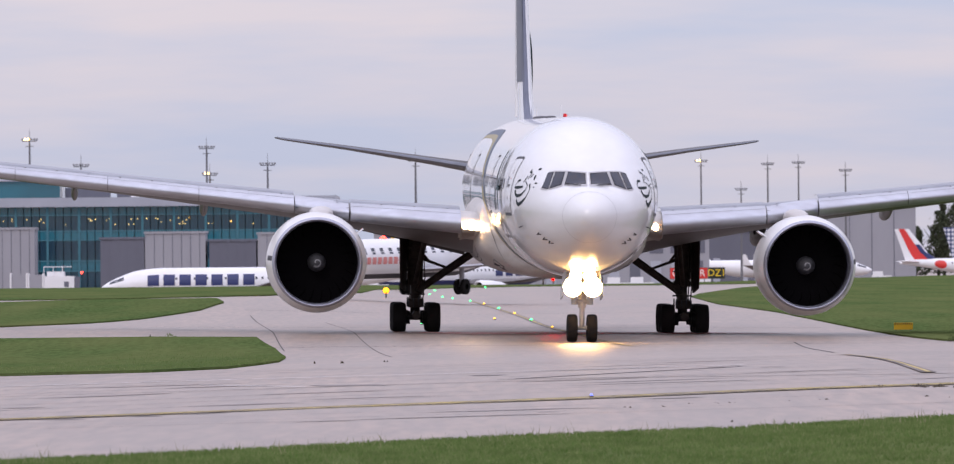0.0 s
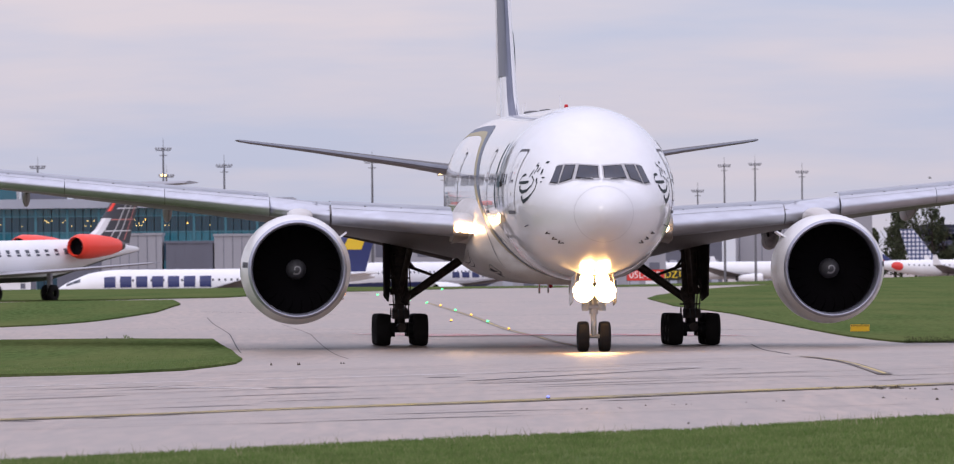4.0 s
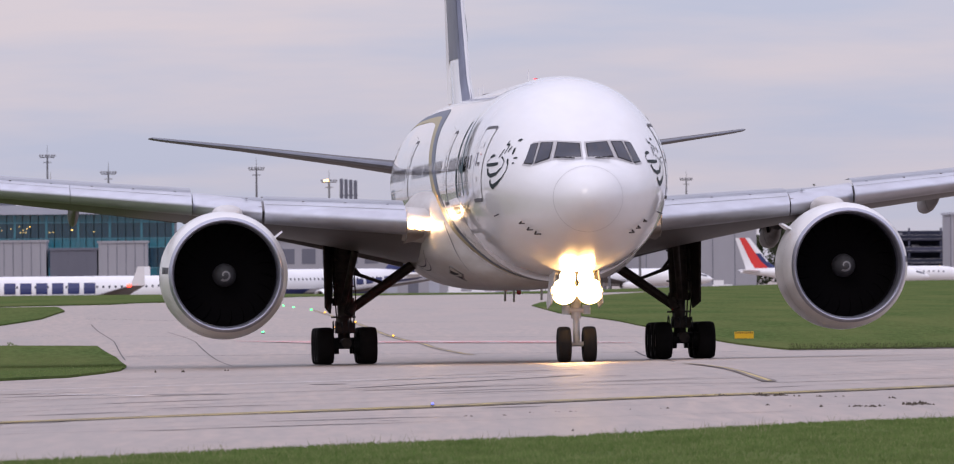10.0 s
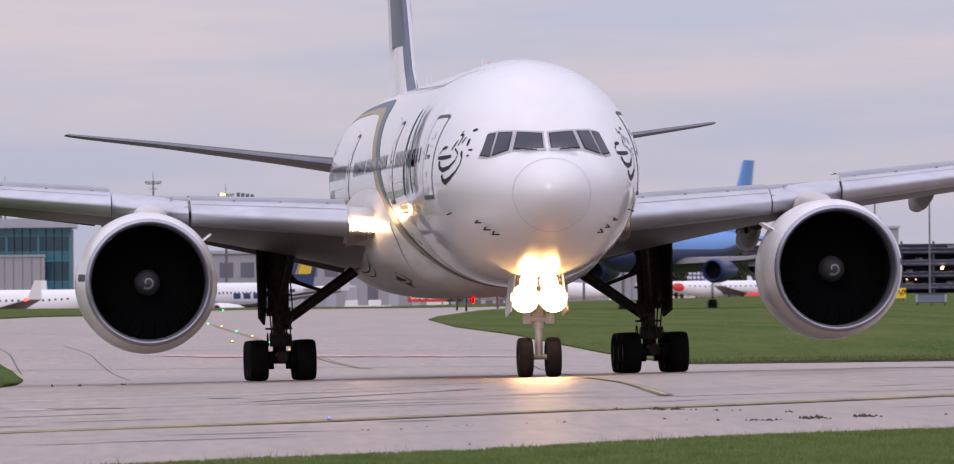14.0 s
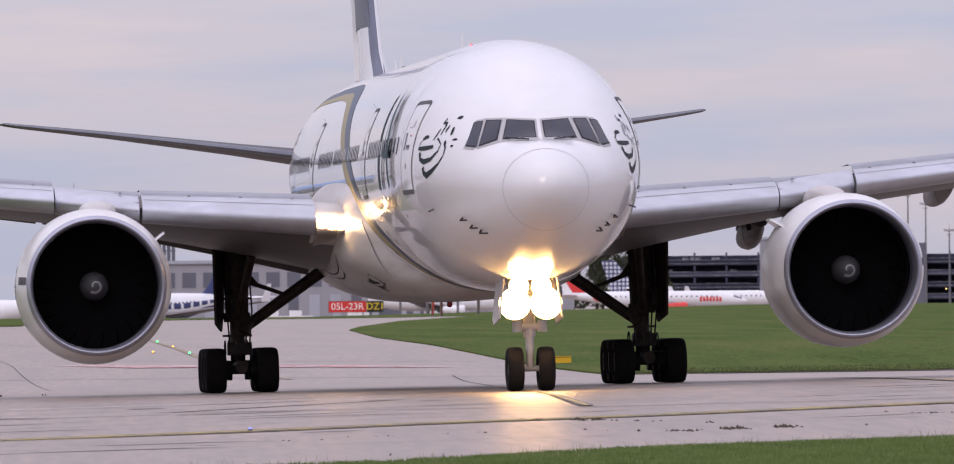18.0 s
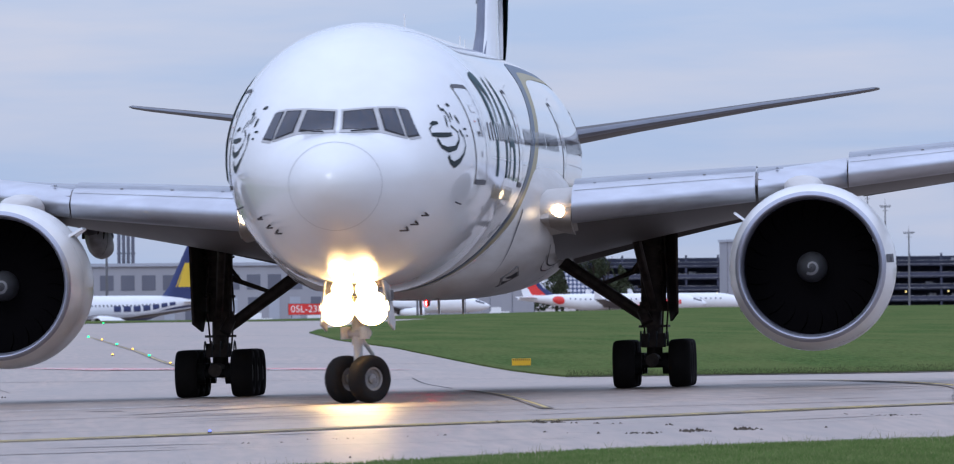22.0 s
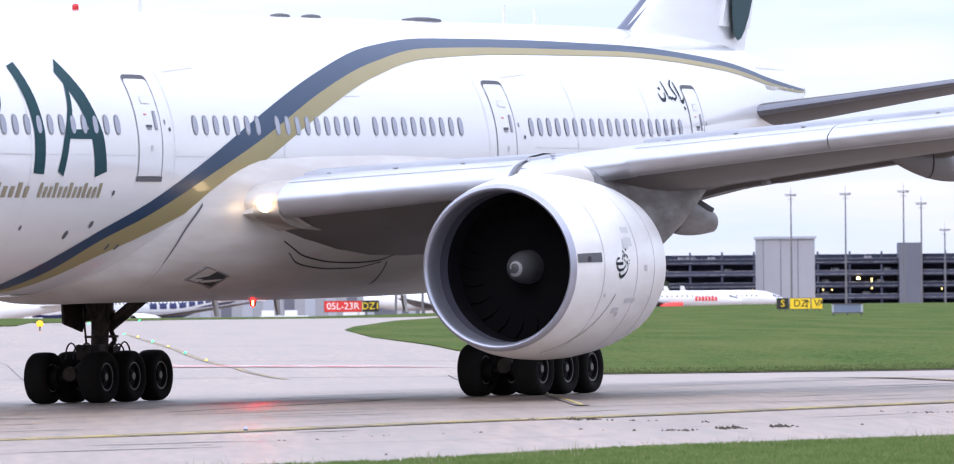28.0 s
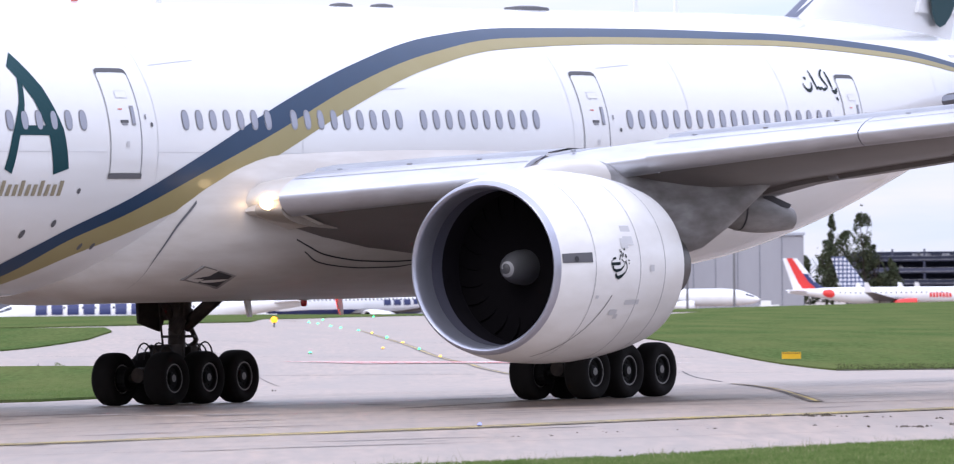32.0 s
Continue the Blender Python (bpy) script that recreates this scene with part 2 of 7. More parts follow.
def merge(*pieces):
    vs, fs = [], []
    for v, f in pieces:
        fs += [tuple(i + len(vs) for i in q) for q in f]
        vs += list(v)
    return vs, fs


def pchip(xs, ys):
    """A smooth curve through points that does not overshoot."""
    xs, ys = np.array(xs, float), np.array(ys, float)
    h, d = np.diff(xs), np.diff(ys) / np.diff(xs)
    m = np.zeros(len(xs))
    for i in range(1, len(xs) - 1):
        if d[i - 1] * d[i] > 0:
            a, b = 2 * h[i] + h[i - 1], h[i] + 2 * h[i - 1]
            m[i] = (a + b) / (a / d[i - 1] + b / d[i])
    m[0], m[-1] = d[0], d[-1]

    def at(x):
        i = int(np.clip(np.searchsorted(xs, x) - 1, 0, len(xs) - 2))
        t = (x - xs[i]) / h[i]
        t = min(max(t, 0.0), 1.0)
        return float(ys[i] * (1 + 2 * t) * (1 - t) ** 2 + h[i] * m[i] * t * (1 - t) ** 2 + ys[i + 1] * t * t * (3 - 2 * t) - h[i] * m[i + 1] * t * t * (1 - t))
    return at


# ---- the ground's gentle relief ----
def ease(v):
    v = min(max(v, 0.0), 1.0)
    return v * v * (3 - 2 * v)


def relief(x, y):
    """Height of the pavement: the cross taxiway tilts, the far apron lies lower."""
    u = min(max((y - 240) / 60, -1.4), 1.8)
    xx = min(max(x, -60), 60)
    z = xx * (0.013675 - 0.003364 * u - 0.007212 * u * u) - 0.491475 * u - 0.06712 * u * u + 0.162664 * u ** 3
    w = min(max((y - 345) / 110, 0), 1)
    z *= 1 - w * w * (3 - 2 * w)
    z += 0.7 * ease((y - 390) / 120) * ease(-x / 14) * (1 - .88 * ease((y - 620) / 330))
    fall = ease((y - 1000 - 560 * min(max((x - 20) / 90, 0), 1)) / 60)
    return z * (1 - fall) - (2.3 + .65 * ease((-30 - x) / 14)) * fall


def sheet(name, outline, lift, material, label="", kind="structure", step=(6.0, 8.0), parent=None, skirt=0.0):
    """A flat patch with the given outline that follows the relief."""
    bm = bmesh.new()
    vs = [bm.verts.new((x, y, 0)) for x, y in outline]
    bm.faces.new(vs)
    ys, xs = [p[1] for p in outline], [p[0] for p in outline]
    for axis, lo, hi, st in ((1, max(min(ys), 100), min(max(ys), 600), step[1]), (0, max(min(xs), -60), min(max(xs), 60), step[0])):
        c = lo + st
        while c < hi:
            co, no = [0, 0, 0], [0, 0, 0]
            co[axis], no[axis] = c, 1
            bmesh.ops.bisect_plane(bm, geom=bm.verts[:] + bm.edges[:] + bm.faces[:], plane_co=co, plane_no=no)
            c += st
    if skirt:
        edges = [e for e in bm.edges if e.is_boundary]
        ret = bmesh.ops.extrude_edge_only(bm, edges=edges)
        low = {v for v in ret["geom"] if isinstance(v, bmesh.types.BMVert)}
    else:
        low = set()
    bmesh.ops.triangulate(bm, faces=[f for f in bm.faces if len(f.verts) > 4])
    for v in bm.verts:
        v.co.z = relief(v.co.x, v.co.y) + (lift - skirt if v in low else lift)
    bmesh.ops.recalc_face_normals(bm, faces=bm.faces[:])
    ob = part(name, bm, material, parent, label)
    if kind and not parent:
        tagged(ob, label, name.replace("_", " "), "", kind)
    return ob


# ---- ground ----
_xs = [-2600, -700, -250, -120, -60] + [-54 + 6 * k for k in range(19)] + [60, 80, 100, 120, 150, 180, 250, 700, 2600]
_ys = [-400, -100, 40] + [100 + 6 * k for k in range(38)] + [325 + 2 * k for k in range(20)] + [366 + 6 * k for k in range(31)] + [560, 600, 650, 700, 800, 900, 980] + [1000 + 15 * k for k in range(44)] + [1700, 2600, 4200]
_v = [(x, y, relief(x, y)) for y in _ys for x in _xs]
_n = len(_xs)
_f = [(j * _n + i, j * _n + i + 1, (j + 1) * _n + i + 1, (j + 1) * _n + i) for j in range(len(_ys) - 1) for i in range(_n - 1)]
ground = tagged(mesh("ground", _v, _f, M_CONCRETE), "pale worn concrete taxiways and apron with faint streaks", "ground", "", "structure")
NEAR_EDGE = [(-30, 80), (-14, 104), (-6.5, 115.4), (-3.3, 120.8), (0.1, 126.9), (3.9, 131.9), (8.0, 140.0), (14.5, 147.2), (24, 159), (60, 190)]
sheet("grass_verge", [(-200, -120), (200, -120), (200, 190)] + NEAR_EDGE[::-1] + [(-200, 80)], 0.03, M_GRASS, "short green mown grass verge beside the taxiway", skirt=0.12)
sheet("grass_island", [(-70, 338), (-18.3, 335), (-12.6, 338), (-8.6, 338), (-7.3, 313.9), (-6.3, 285), (-6.0, 262), (-6.1, 240), (-6.4, 222), (-8.0, 213.4), (-11.7, 212.0), (-70, 208)], 0.07, M_GRASS,
      "green mown grass island between the taxiways", skirt=0.12)
sheet("grass_island", [(-70, 421), (-26.8, 488), (-22.4, 500), (-15.2, 506), (-14.0, 480), (-14.3, 448.8), (-16.1, 415.2), (-18.1, 388.7), (-20.0, 364.7), (-70, 355)], 0.07, M_GRASS,
      "green mown grass island beyond the taxiway junction", skirt=0.12)
sheet("grass_field", [(-200, 300), (-70, 434), (-27.5, 506), (-20.8, 514), (-13.2, 552), (-8.7, 655), (-9.0, 785), (-2, 900), (5, 935), (14, 940), (20, 942), (29, 960), (38.8, 999), (37.5, 975.2), (25.2, 830.5), (17.7, 692.3), (15.6, 636.8), (14.6, 529.8), (15.5, 423.4), (16.4, 380), (17.0, 350),
      (18.0, 333), (23.2, 340), (35.6, 362.3), (120, 470), (400, 900), (400, 1500), (180, 1562), (110, 1560), (20, 1001), (-200, 1001)], 0.07, M_GRASS,
      "wide green mown grass field between taxiway and apron", skirt=0.12)


M_FINLE = mat("blue_grey_leading_edge", (0.15, 0.165, 0.22), 0.38, 0.3, 0.4, 1, (1, 1, .3), spec=0.35, dark=(0.08, 0.085, 0.12))
M_TAILLE = mat("tailplane_edge_metal", (0.17, 0.18, 0.215), 0.4, 0.3, 0.4, 1.2, dark=(0.09, 0.095, 0.115))
M_STAIN = mat("stained_tail_plate", (0.66, 0.65, 0.62), 0.45, 0, 0.8, 1.8, (1, 1, 2), 0.1, second=0.5, second_scale=0.9, dark=(0.30, 0.29, 0.26))
M_SLATE = mat("slate_tail_livery", (0.10, 0.11, 0.145), 0.4, 0.0, 0.3, 1, spec=0.35)
M_TITLE = mat("dull_brown_gold", (0.27, 0.235, 0.16), 0.5)


# ---- the airliner: x to its port side, y aft from the nose, z up from the ground ----
AX = lambda a: 5.55 + 0.008 * (a - 13)
F_TOP = pchip([0, .004, .015, .045, .1, .3, .6, .9, 1.4, 1.95, 2.6, 3.2, 4, 5, 6, 7.5, 9, 11, 14, 46, 50, 54, 58, 61, 62.6],
              [-.65, -.588, -.53, -.44, -.34, -.13, .09, .27, .42, .55, 1.02, 1.44, 1.9, 2.33, 2.63, 2.9, 3.03, 3.1, 3.1, 3.1, 3.06, 2.93, 2.62, 2.2, 1.85])
F_BOT = pchip([0, .004, .015, .045, .1, .3, .6, .9, 1.5, 2.2, 3, 4, 5.5, 7, 9, 11, 14, 40, 43, 46, 50, 54, 58, 61, 62.6],
              [-.65, -.712, -.77, -.86, -.96, -1.2, -1.44, -1.62, -1.9, -2.15, -2.38, -2.6, -2.83, -2.97, -3.06, -3.1, -3.1, -3.1, -3.03, -2.78, -2.1, -1.15, -.1, .75, 1.25])
F_WID = pchip([0, .004, .015, .045, .1, .3, .6, .9, 1.5, 2.2, 2.8, 3.5, 4.5, 6, 8, 10, 12, 42, 45, 48, 51, 54, 57, 60, 62, 62.6],
              [0, .068, .132, .23, .34, .6, .83, 1.0, 1.36, 1.72, 1.98, 2.22, 2.48, 2.76, 2.98, 3.07, 3.1, 3.1, 3.06, 2.92, 2.62, 2.2, 1.66, 1.05, .5, .22])
F_MID = pchip([0, 1, 3, 6, 10, 44, 50, 56, 62.6], [-.65, -.6, -.4, -.15, 0, 0, .35, 1.0, 1.55])


def hull(a, ang, out=0.0):
    """A point of the fuselage skin at station a; ang in radians, 0 to port, up positive."""
    w, c, s = F_WID(a), math.cos(ang), math.sin(ang)
    mid = F_MID(a)
    hgt = F_TOP(a) - mid if s >= 0 else mid - F_BOT(a)
    return Vector(((w + out) * c, a, AX(a) + mid + (hgt + out) * s))


def side(a, z, sgn=1, out=0.0):
    """The skin at station a and height z on the port (1) or starboard (-1) side."""
    mid = AX(a) + F_MID(a)
    hgt = F_TOP(a) - F_MID(a) if z >= mid else F_MID(a) - F_BOT(a)
    k = min(max((z - mid) / hgt, -0.999), 0.999)
    p = hull(a, math.asin(k), out)
    return Vector((sgn * p.x, p.y, p.z))


def front(b, z, out=0.0):
    """The skin of the nose met from ahead at offset b and height z."""
    lo, hi = 0.0, 14.0
    for _ in range(40):
        a = (lo + hi) / 2
        mid = AX(a) + F_MID(a)
        hgt = F_TOP(a) - F_MID(a) if z >= mid else F_MID(a) - F_BOT(a)
        if (b / max(F_WID(a), 1e-6)) ** 2 + ((z - mid) / max(hgt, 1e-6)) ** 2 < 1:
            hi = a
        else:
            lo = a
    n = Vector((b * 0.35, -0.75, 0.55)).normalized()
    return Vector((b, hi, z)) + n * out


def patch(grid, thick=0.0):
    """A surface over a grid of points."""
    n = len(grid[0])
    vs = [p for r in grid for p in r]
    fs = [(i * n + j, i * n + j + 1, (i + 1) * n + j + 1, (i + 1) * n + j) for i in range(len(grid) - 1) for j in range(n - 1)]
    return vs, fs


def side_quad(corners, sgn, out, nu=3, nv=6):
    """A patch on the fuselage side over four corners (a, z), in order round."""
    (a0, z0), (a1, z1), (a2, z2), (a3, z3) = corners
    g = []
    for i in range(nv + 1):
        v = i / nv
        row = []
        for j in range(nu + 1):
            u = j / nu
            a = (a0 * (1 - u) + a1 * u) * (1 - v) + (a3 * (1 - u) + a2 * u) * v
            z = (z0 * (1 - u) + z1 * u) * (1 - v) + (z3 * (1 - u) + z2 * u) * v
            row.append(side(a, z, sgn, out))
        g.append(row)
    return patch(g)


def side_stroke(pts, widths, sgn, out):
    """A brush stroke on the fuselage side along points (a, z)."""
    fine, fw = [], []
    for k in range(len(pts) - 1):
        for j in range(4):
            u = j / 4
            fine.append((pts[k][0] * (1 - u) + pts[k + 1][0] * u, pts[k][1] * (1 - u) + pts[k + 1][1] * u))
            fw.append(widths[k] * (1 - u) + widths[k + 1] * u)
    pts, widths = fine + [pts[-1]], fw + [widths[-1]]
    g = []
    for k, ((a, z), w) in enumerate(zip(pts, widths)):
        q0, q1 = pts[max(k - 1, 0)], pts[min(k + 1, len(pts) - 1)]
        d = Vector((q1[0] - q0[0], q1[1] - q0[1])).normalized()
        n = Vector((-d.y, d.x)) * w / 2
        g.append([side(a + n.x * e, z + n.y * e, sgn, out) for e in (-1, -.5, 0, .5, 1)])
    return patch(g)


def pipe(pts, r, n=6):
    """One bent pipe through points."""
    rings = []
    for k, p in enumerate(pts):
        d = (pts[min(k + 1, len(pts) - 1)] - pts[max(k - 1, 0)]).normalized()
        u = d.cross(Vector((1, 0, 0))).normalized()
        w = d.cross(u)
        rings.append([p + r * (math.cos(2 * math.pi * m / n) * u + math.sin(2 * math.pi * m / n) * w) for m in range(n)])
    return loft(rings)


def bez(p, n=12):
    """Points along a cubic curve."""
    r = []
    for k in range(n + 1):
        t = k / n
        w = ((1 - t) ** 3, 3 * t * (1 - t) ** 2, 3 * t * t * (1 - t), t ** 3)
        r.append((sum(a * q[0] for a, q in zip(w, p)), sum(a * q[1] for a, q in zip(w, p))))
    return r


airliner = thing("airliner", "large white twin-engined jet airliner with blue and gold stripe taxiing", "airliner")
_st = [0, .004, .012, .025, .045, .07, .1, .14, .2, .3, .42, .56, .72, .9, 1.1, 1.3, 1.5, 1.7, 1.9, 2.1, 2.3, 2.5, 2.7, 2.95, 3.2, 3.5, 3.8, 4.2, 4.6, 5, 5.5, 6, 6.6, 7.3, 8, 9, 10, 11, 12, 14] + [16 + 2 * k for k in range(13)] + [41, 42, 43, 44, 45, 46, 47, 48, 49, 50, 51, 52, 53, 54, 55, 56, 57, 58, 59, 60, 61, 61.6, 62.2, 62.6]
_rings = [[hull(a, 2 * math.pi * k / 96) for k in range(96)] for a in _st]
mesh("fuselage", *loft(_rings), M_WHITE, airliner, "glossy white fuselage with rounded nose and tapered tail", True)

# radome seam, skin seams
def seam(a_of, name, mt, w=0.02, out=0.004, k0=0, k1=96):
    g = []
    for k in range(k0, k1 + 1):
        t = 2 * math.pi * k / 96
        a = a_of(t)
        g.append([hull(a - w / 2, t, out), hull(a + w / 2, t, out)])
    mesh(name, *patch(g), mt, airliner)
seam(lambda t: 0.92 - 0.05 * math.sin(t), "radome_seam", M_SEAM, 0.012)
for a in (11.3, 18.2, 35.2, 45.3, 54.2):
    seam(lambda t, a=a: a, "skin_seam", M_PANEL, 0.015)
for sgn in (1, -1):
    for z0, a0, a1 in ((5.42, 8.2, 16.3), (5.42, 18.2, 36), (5.75, 38, 49)):
        g = [[side(a0 + (a1 - a0) * k / 30, z0 + d, sgn, 0.004) for d in (0, 0.014)] for k in range(31)]
        mesh("skin_seam", *patch(g), M_PANEL, airliner)

# small ports and marks on the skin
for sgn in (1, -1):
    for a, z, r in ((15.41, 4.63, .06), (14.9, 3.97, .08), (13.93, 3.76, .09), (16.36, 3.5, .07), (16.83, 3.5, .07), (18.0, 6.0, .05), (37.3, 6.0, .05), (9.3, 4.2, .05), (11.6, 3.9, .05), (7.8, 4.3, .05)):
        mesh("skin_port", [side(a + r * math.cos(k * math.pi / 5), z + r * math.sin(k * math.pi / 5), sgn, .013) for k in range(10)], [tuple(range(10))], M_LINE, airliner)
    for q in (((23.8, 5.15), (23.83, 5.15), (23.83, 6.0), (23.8, 6.0)), ((23.8, 5.15), (26.4, 5.2), (26.4, 5.225), (23.8, 5.175)), ((18.6, 7.25), (20.4, 7.38), (20.4, 7.40), (18.6, 7.27)), ((37.0, 7.4), (38.6, 7.5), (38.6, 7.52), (37.0, 7.42)),
              ((7.6, 4.9), (7.62, 4.9), (7.62, 7.6), (7.6, 7.6)), ((40.5, 5.6), (40.52, 5.6), (40.52, 7.7), (40.5, 7.7)), ((26.5, 6.8), (28.4, 6.85), (28.4, 6.868), (26.5, 6.818))):
        mesh("skin_seam", *side_quad(q, sgn, .005, 6, 8), M_PANEL, airliner)

# livery stripe, from under the forward fuselage up over the rear crown; stations and angles of its three edges
ST_A = pchip(range(14), [12.4, 13.8, 15.3, 17.37, 19.82, 22.9, 26.69, 30.91, 34.84, 40.19, 45.7, 52.7, 57.0, 61.6])
ST_T = pchip(range(14), [-88, -53.3, -35.7, -21.3, -4.5, 14.6, 33.6, 49.8, 56.8, 57.6, 55.6, 44, 27, 12])
SM_A = pchip(range(14), [13.0, 14.4, 15.61, 17.58, 19.91, 22.71, 26.21, 30.24, 34.23, 39.6, 45.19, 52.4, 57.0, 61.6])
SM_T = pchip(range(14), [-88, -60.6, -40.9, -27.0, -11.6, 4.1, 23.3, 39.7, 49.3, 51.0, 50.3, 39.5, 22, 7])
SB_A = pchip(range(14), [13.7, 14.87, 16.08, 17.92, 20.12, 22.69, 25.91, 29.78, 33.61, 39.19, 44.84, 52.15, 57.0, 61.6])
SB_T = pchip(range(14), [-88, -66.5, -49.2, -35.6, -21.9, -5.6, 13.9, 31.9, 42.5, 46.3, 46.6, 36, 18, 3])
for sgn in (1, -1):
    for name, (ea, et), (fa, ft), mt in (("blue_stripe", (ST_A, ST_T), (SM_A, SM_T), M_NAVY), ("gold_stripe", (SM_A, SM_T), (SB_A, SB_T), M_GOLD)):
        g = []
        for k in range(131):
            u = k / 10
            row = []
            for j in range(5):
                v = j / 4
                p = hull(ea(u) * (1 - v) + fa(u) * v, radians(et(u) * (1 - v) + ft(u) * v), 0.008)
                row.append(Vector((sgn * p.x, p.y, p.z)))
            g.append(row)
        mesh(name, *patch(g), mt, airliner, "", True)

# cockpit: six panes in a grey frame
PANES = [((0.10, 5.98), (0.09, 6.40), (0.72, 6.45), (0.88, 5.97)), ((1.0, 5.96), (0.84, 6.45), (1.18, 6.45), (1.43, 5.82)), ((1.49, 5.80), (1.25, 6.44), (1.44, 6.42), (1.71, 5.84))]
for sgn in (1, -1):
    for c in PANES:
        grids = []
        for grow, out in ((0.052, 0.012), (0.004, 0.022), (-0.022, 0.03)):
            cx, cz = sum(p[0] for p in c) / 4, sum(p[1] for p in c) / 4
            cc = [(p[0] + grow * (1 if p[0] > cx else -1), p[1] + grow * (1 if p[1] > cz else -1)) for p in c]
            g = []
            for i in range(6):
                v = i / 5
                row = []
                for j in range(6):
                    u = j / 5
                    lo = [cc[0][k] * (1 - u) + cc[3][k] * u for k in (0, 1)]
                    hi = [cc[1][k] * (1 - u) + cc[2][k] * u for k in (0, 1)]
                    row.append(front(sgn * (lo[0] * (1 - v) + hi[0] * v), lo[1] * (1 - v) + hi[1] * v, out))
                g.append(row)
            grids.append(g)
        w = mesh("cockpit_window", *patch(grids[0]), M_FRAME, airliner, "grey cockpit window frame", True)
        mesh("pane_seal", *patch(grids[1]), M_GAP, w, "black rubber seal", True)
        mesh("pane", *patch(grids[2]), M_GLASS, w, "dark tinted glass pane", True)
    # wiper
    q = [front(sgn * b, z, 0.06) for b, z in ((0.30, 5.93), (0.55, 5.95), (0.80, 5.99))]
    mesh("wiper", *merge(tube(q[0], q[1], 0.018), tube(q[1], q[2], 0.015)), M_GAP, airliner)

# cabin doors
for sgn in (1, -1):
    for a0, wdt, z0, z1 in ((5.95, 1.2, 4.92, 6.97), (16.42, 1.15, 5.0, 7.1), (35.66, 1.12, 5.1, 7.25), (48.2, 1.0, 5.35, 7.32)):
        a1 = a0 + wdt
        d = mesh("door", *side_quad(((a0, z0), (a1, z0), (a1, z1), (a0, z1)), sgn, 0.012, 4, 10), M_WHITE, airliner, "white cabin door with dark outline", True)
        cap = [(a0 + .01, z1 - .06), (a0 + .03, z1), (a0 + .12, z1 + .025), ((a0 + a1) / 2, z1 + .03), (a1 - .12, z1 + .025), (a1 - .03, z1), (a1 - .01, z1 - .06)]
        mesh("door_outline", *side_stroke(cap, [.04, .07, .09, .09, .09, .07, .04], sgn, .016), M_LINE, d, "dark rounded lip over the door", True)
        for a, w in ((a0, .026), (a1, .04)):
            mesh("door_seal", *side_quad(((a - w / 2, z0), (a + w / 2, z0), (a + w / 2, z1 - .03), (a - w / 2, z1 - .03)), sgn, 0.016, 1, 8), M_SEAM if a == a0 else M_RIM, d)
        mesh("door_sill", *side_quad(((a0 - .05, z0 - .12), (a1 + .05, z0 - .12), (a1 + .05, z0 - .01), (a0 - .05, z0 - .01)), sgn, 0.02, 3, 2), M_LINE, d, "dark sill step")
        zc = (z0 + z1) / 2 + 0.1

        def panel(kind, u0, u1, v0, v1, mt, out=.02, note=""):
            mesh(kind, *side_quad(((a0 + wdt * u0, v0), (a0 + wdt * u1, v0), (a0 + wdt * u1, v1), (a0 + wdt * u0, v1)), sgn, out, 1, 3), mt, d, note)
        panel("window_frame", .72, .85, zc - .17, zc + .24, M_RIM)
        panel("door_window", .745, .835, zc - .13, zc + .20, M_PANE, .024)
        panel("door_handle", .36, .62, zc - .12, zc - .06, M_LINE)
        panel("handle_recess", .40, .58, zc - .17, zc - .12, M_RIM)
        panel("handle_arrow", .34, .48, zc + .15, zc + .18, M_JFADE, .02, "small red arrow mark")
        panel("vent_flap", .36, .74, z1 - .56, z1 - .40, M_PANEL, .016)
        panel("vent_cover", .375, .725, z1 - .545, z1 - .415, M_WHITE, .02)
        panel("door_placard", .5, .6, zc - .62, zc - .5, M_PANEL)
        mesh("door_bolt", *side_quad(((a1 + .20, zc - .04), (a1 + .26, zc - .04), (a1 + .26, zc + .06), (a1 + .20, zc + .06)), sgn, .012, 1, 1), M_RIM, d)

# cabin windows
_ov = [(0.115 * math.copysign(abs(math.cos(2 * math.pi * k / 16)) ** .8, math.cos(2 * math.pi * k / 16)), 0.19 * math.copysign(abs(math.sin(2 * math.pi * k / 16)) ** .8, math.sin(2 * math.pi * k / 16))) for k in range(16)]
for sgn in (1, -1):
    runs = [(8.0 + .533 * k) for k in range(15)] + [(19.3 + .533 * k) for k in range(7)] + [(23.53 + .533 * k) for k in range(9)] + [(28.81 + .533 * k) for k in range(10)] + [(37.76 + .533 * k) for k in range(19)]
    for a in runs:
        z = 6.11 + 0.0075 * (a - 20)
        ring = [side(a + x * 1.22, z + y * 1.15, sgn, 0.010) for x, y in _ov]
        pane = [side(a + x, z + y, sgn, 0.016) for x, y in _ov]
        w = mesh("cabin_window", ring, [tuple(range(16))], M_RIM, airliner)
        mesh("pane", pane, [tuple(range(16))], M_PANE, w)

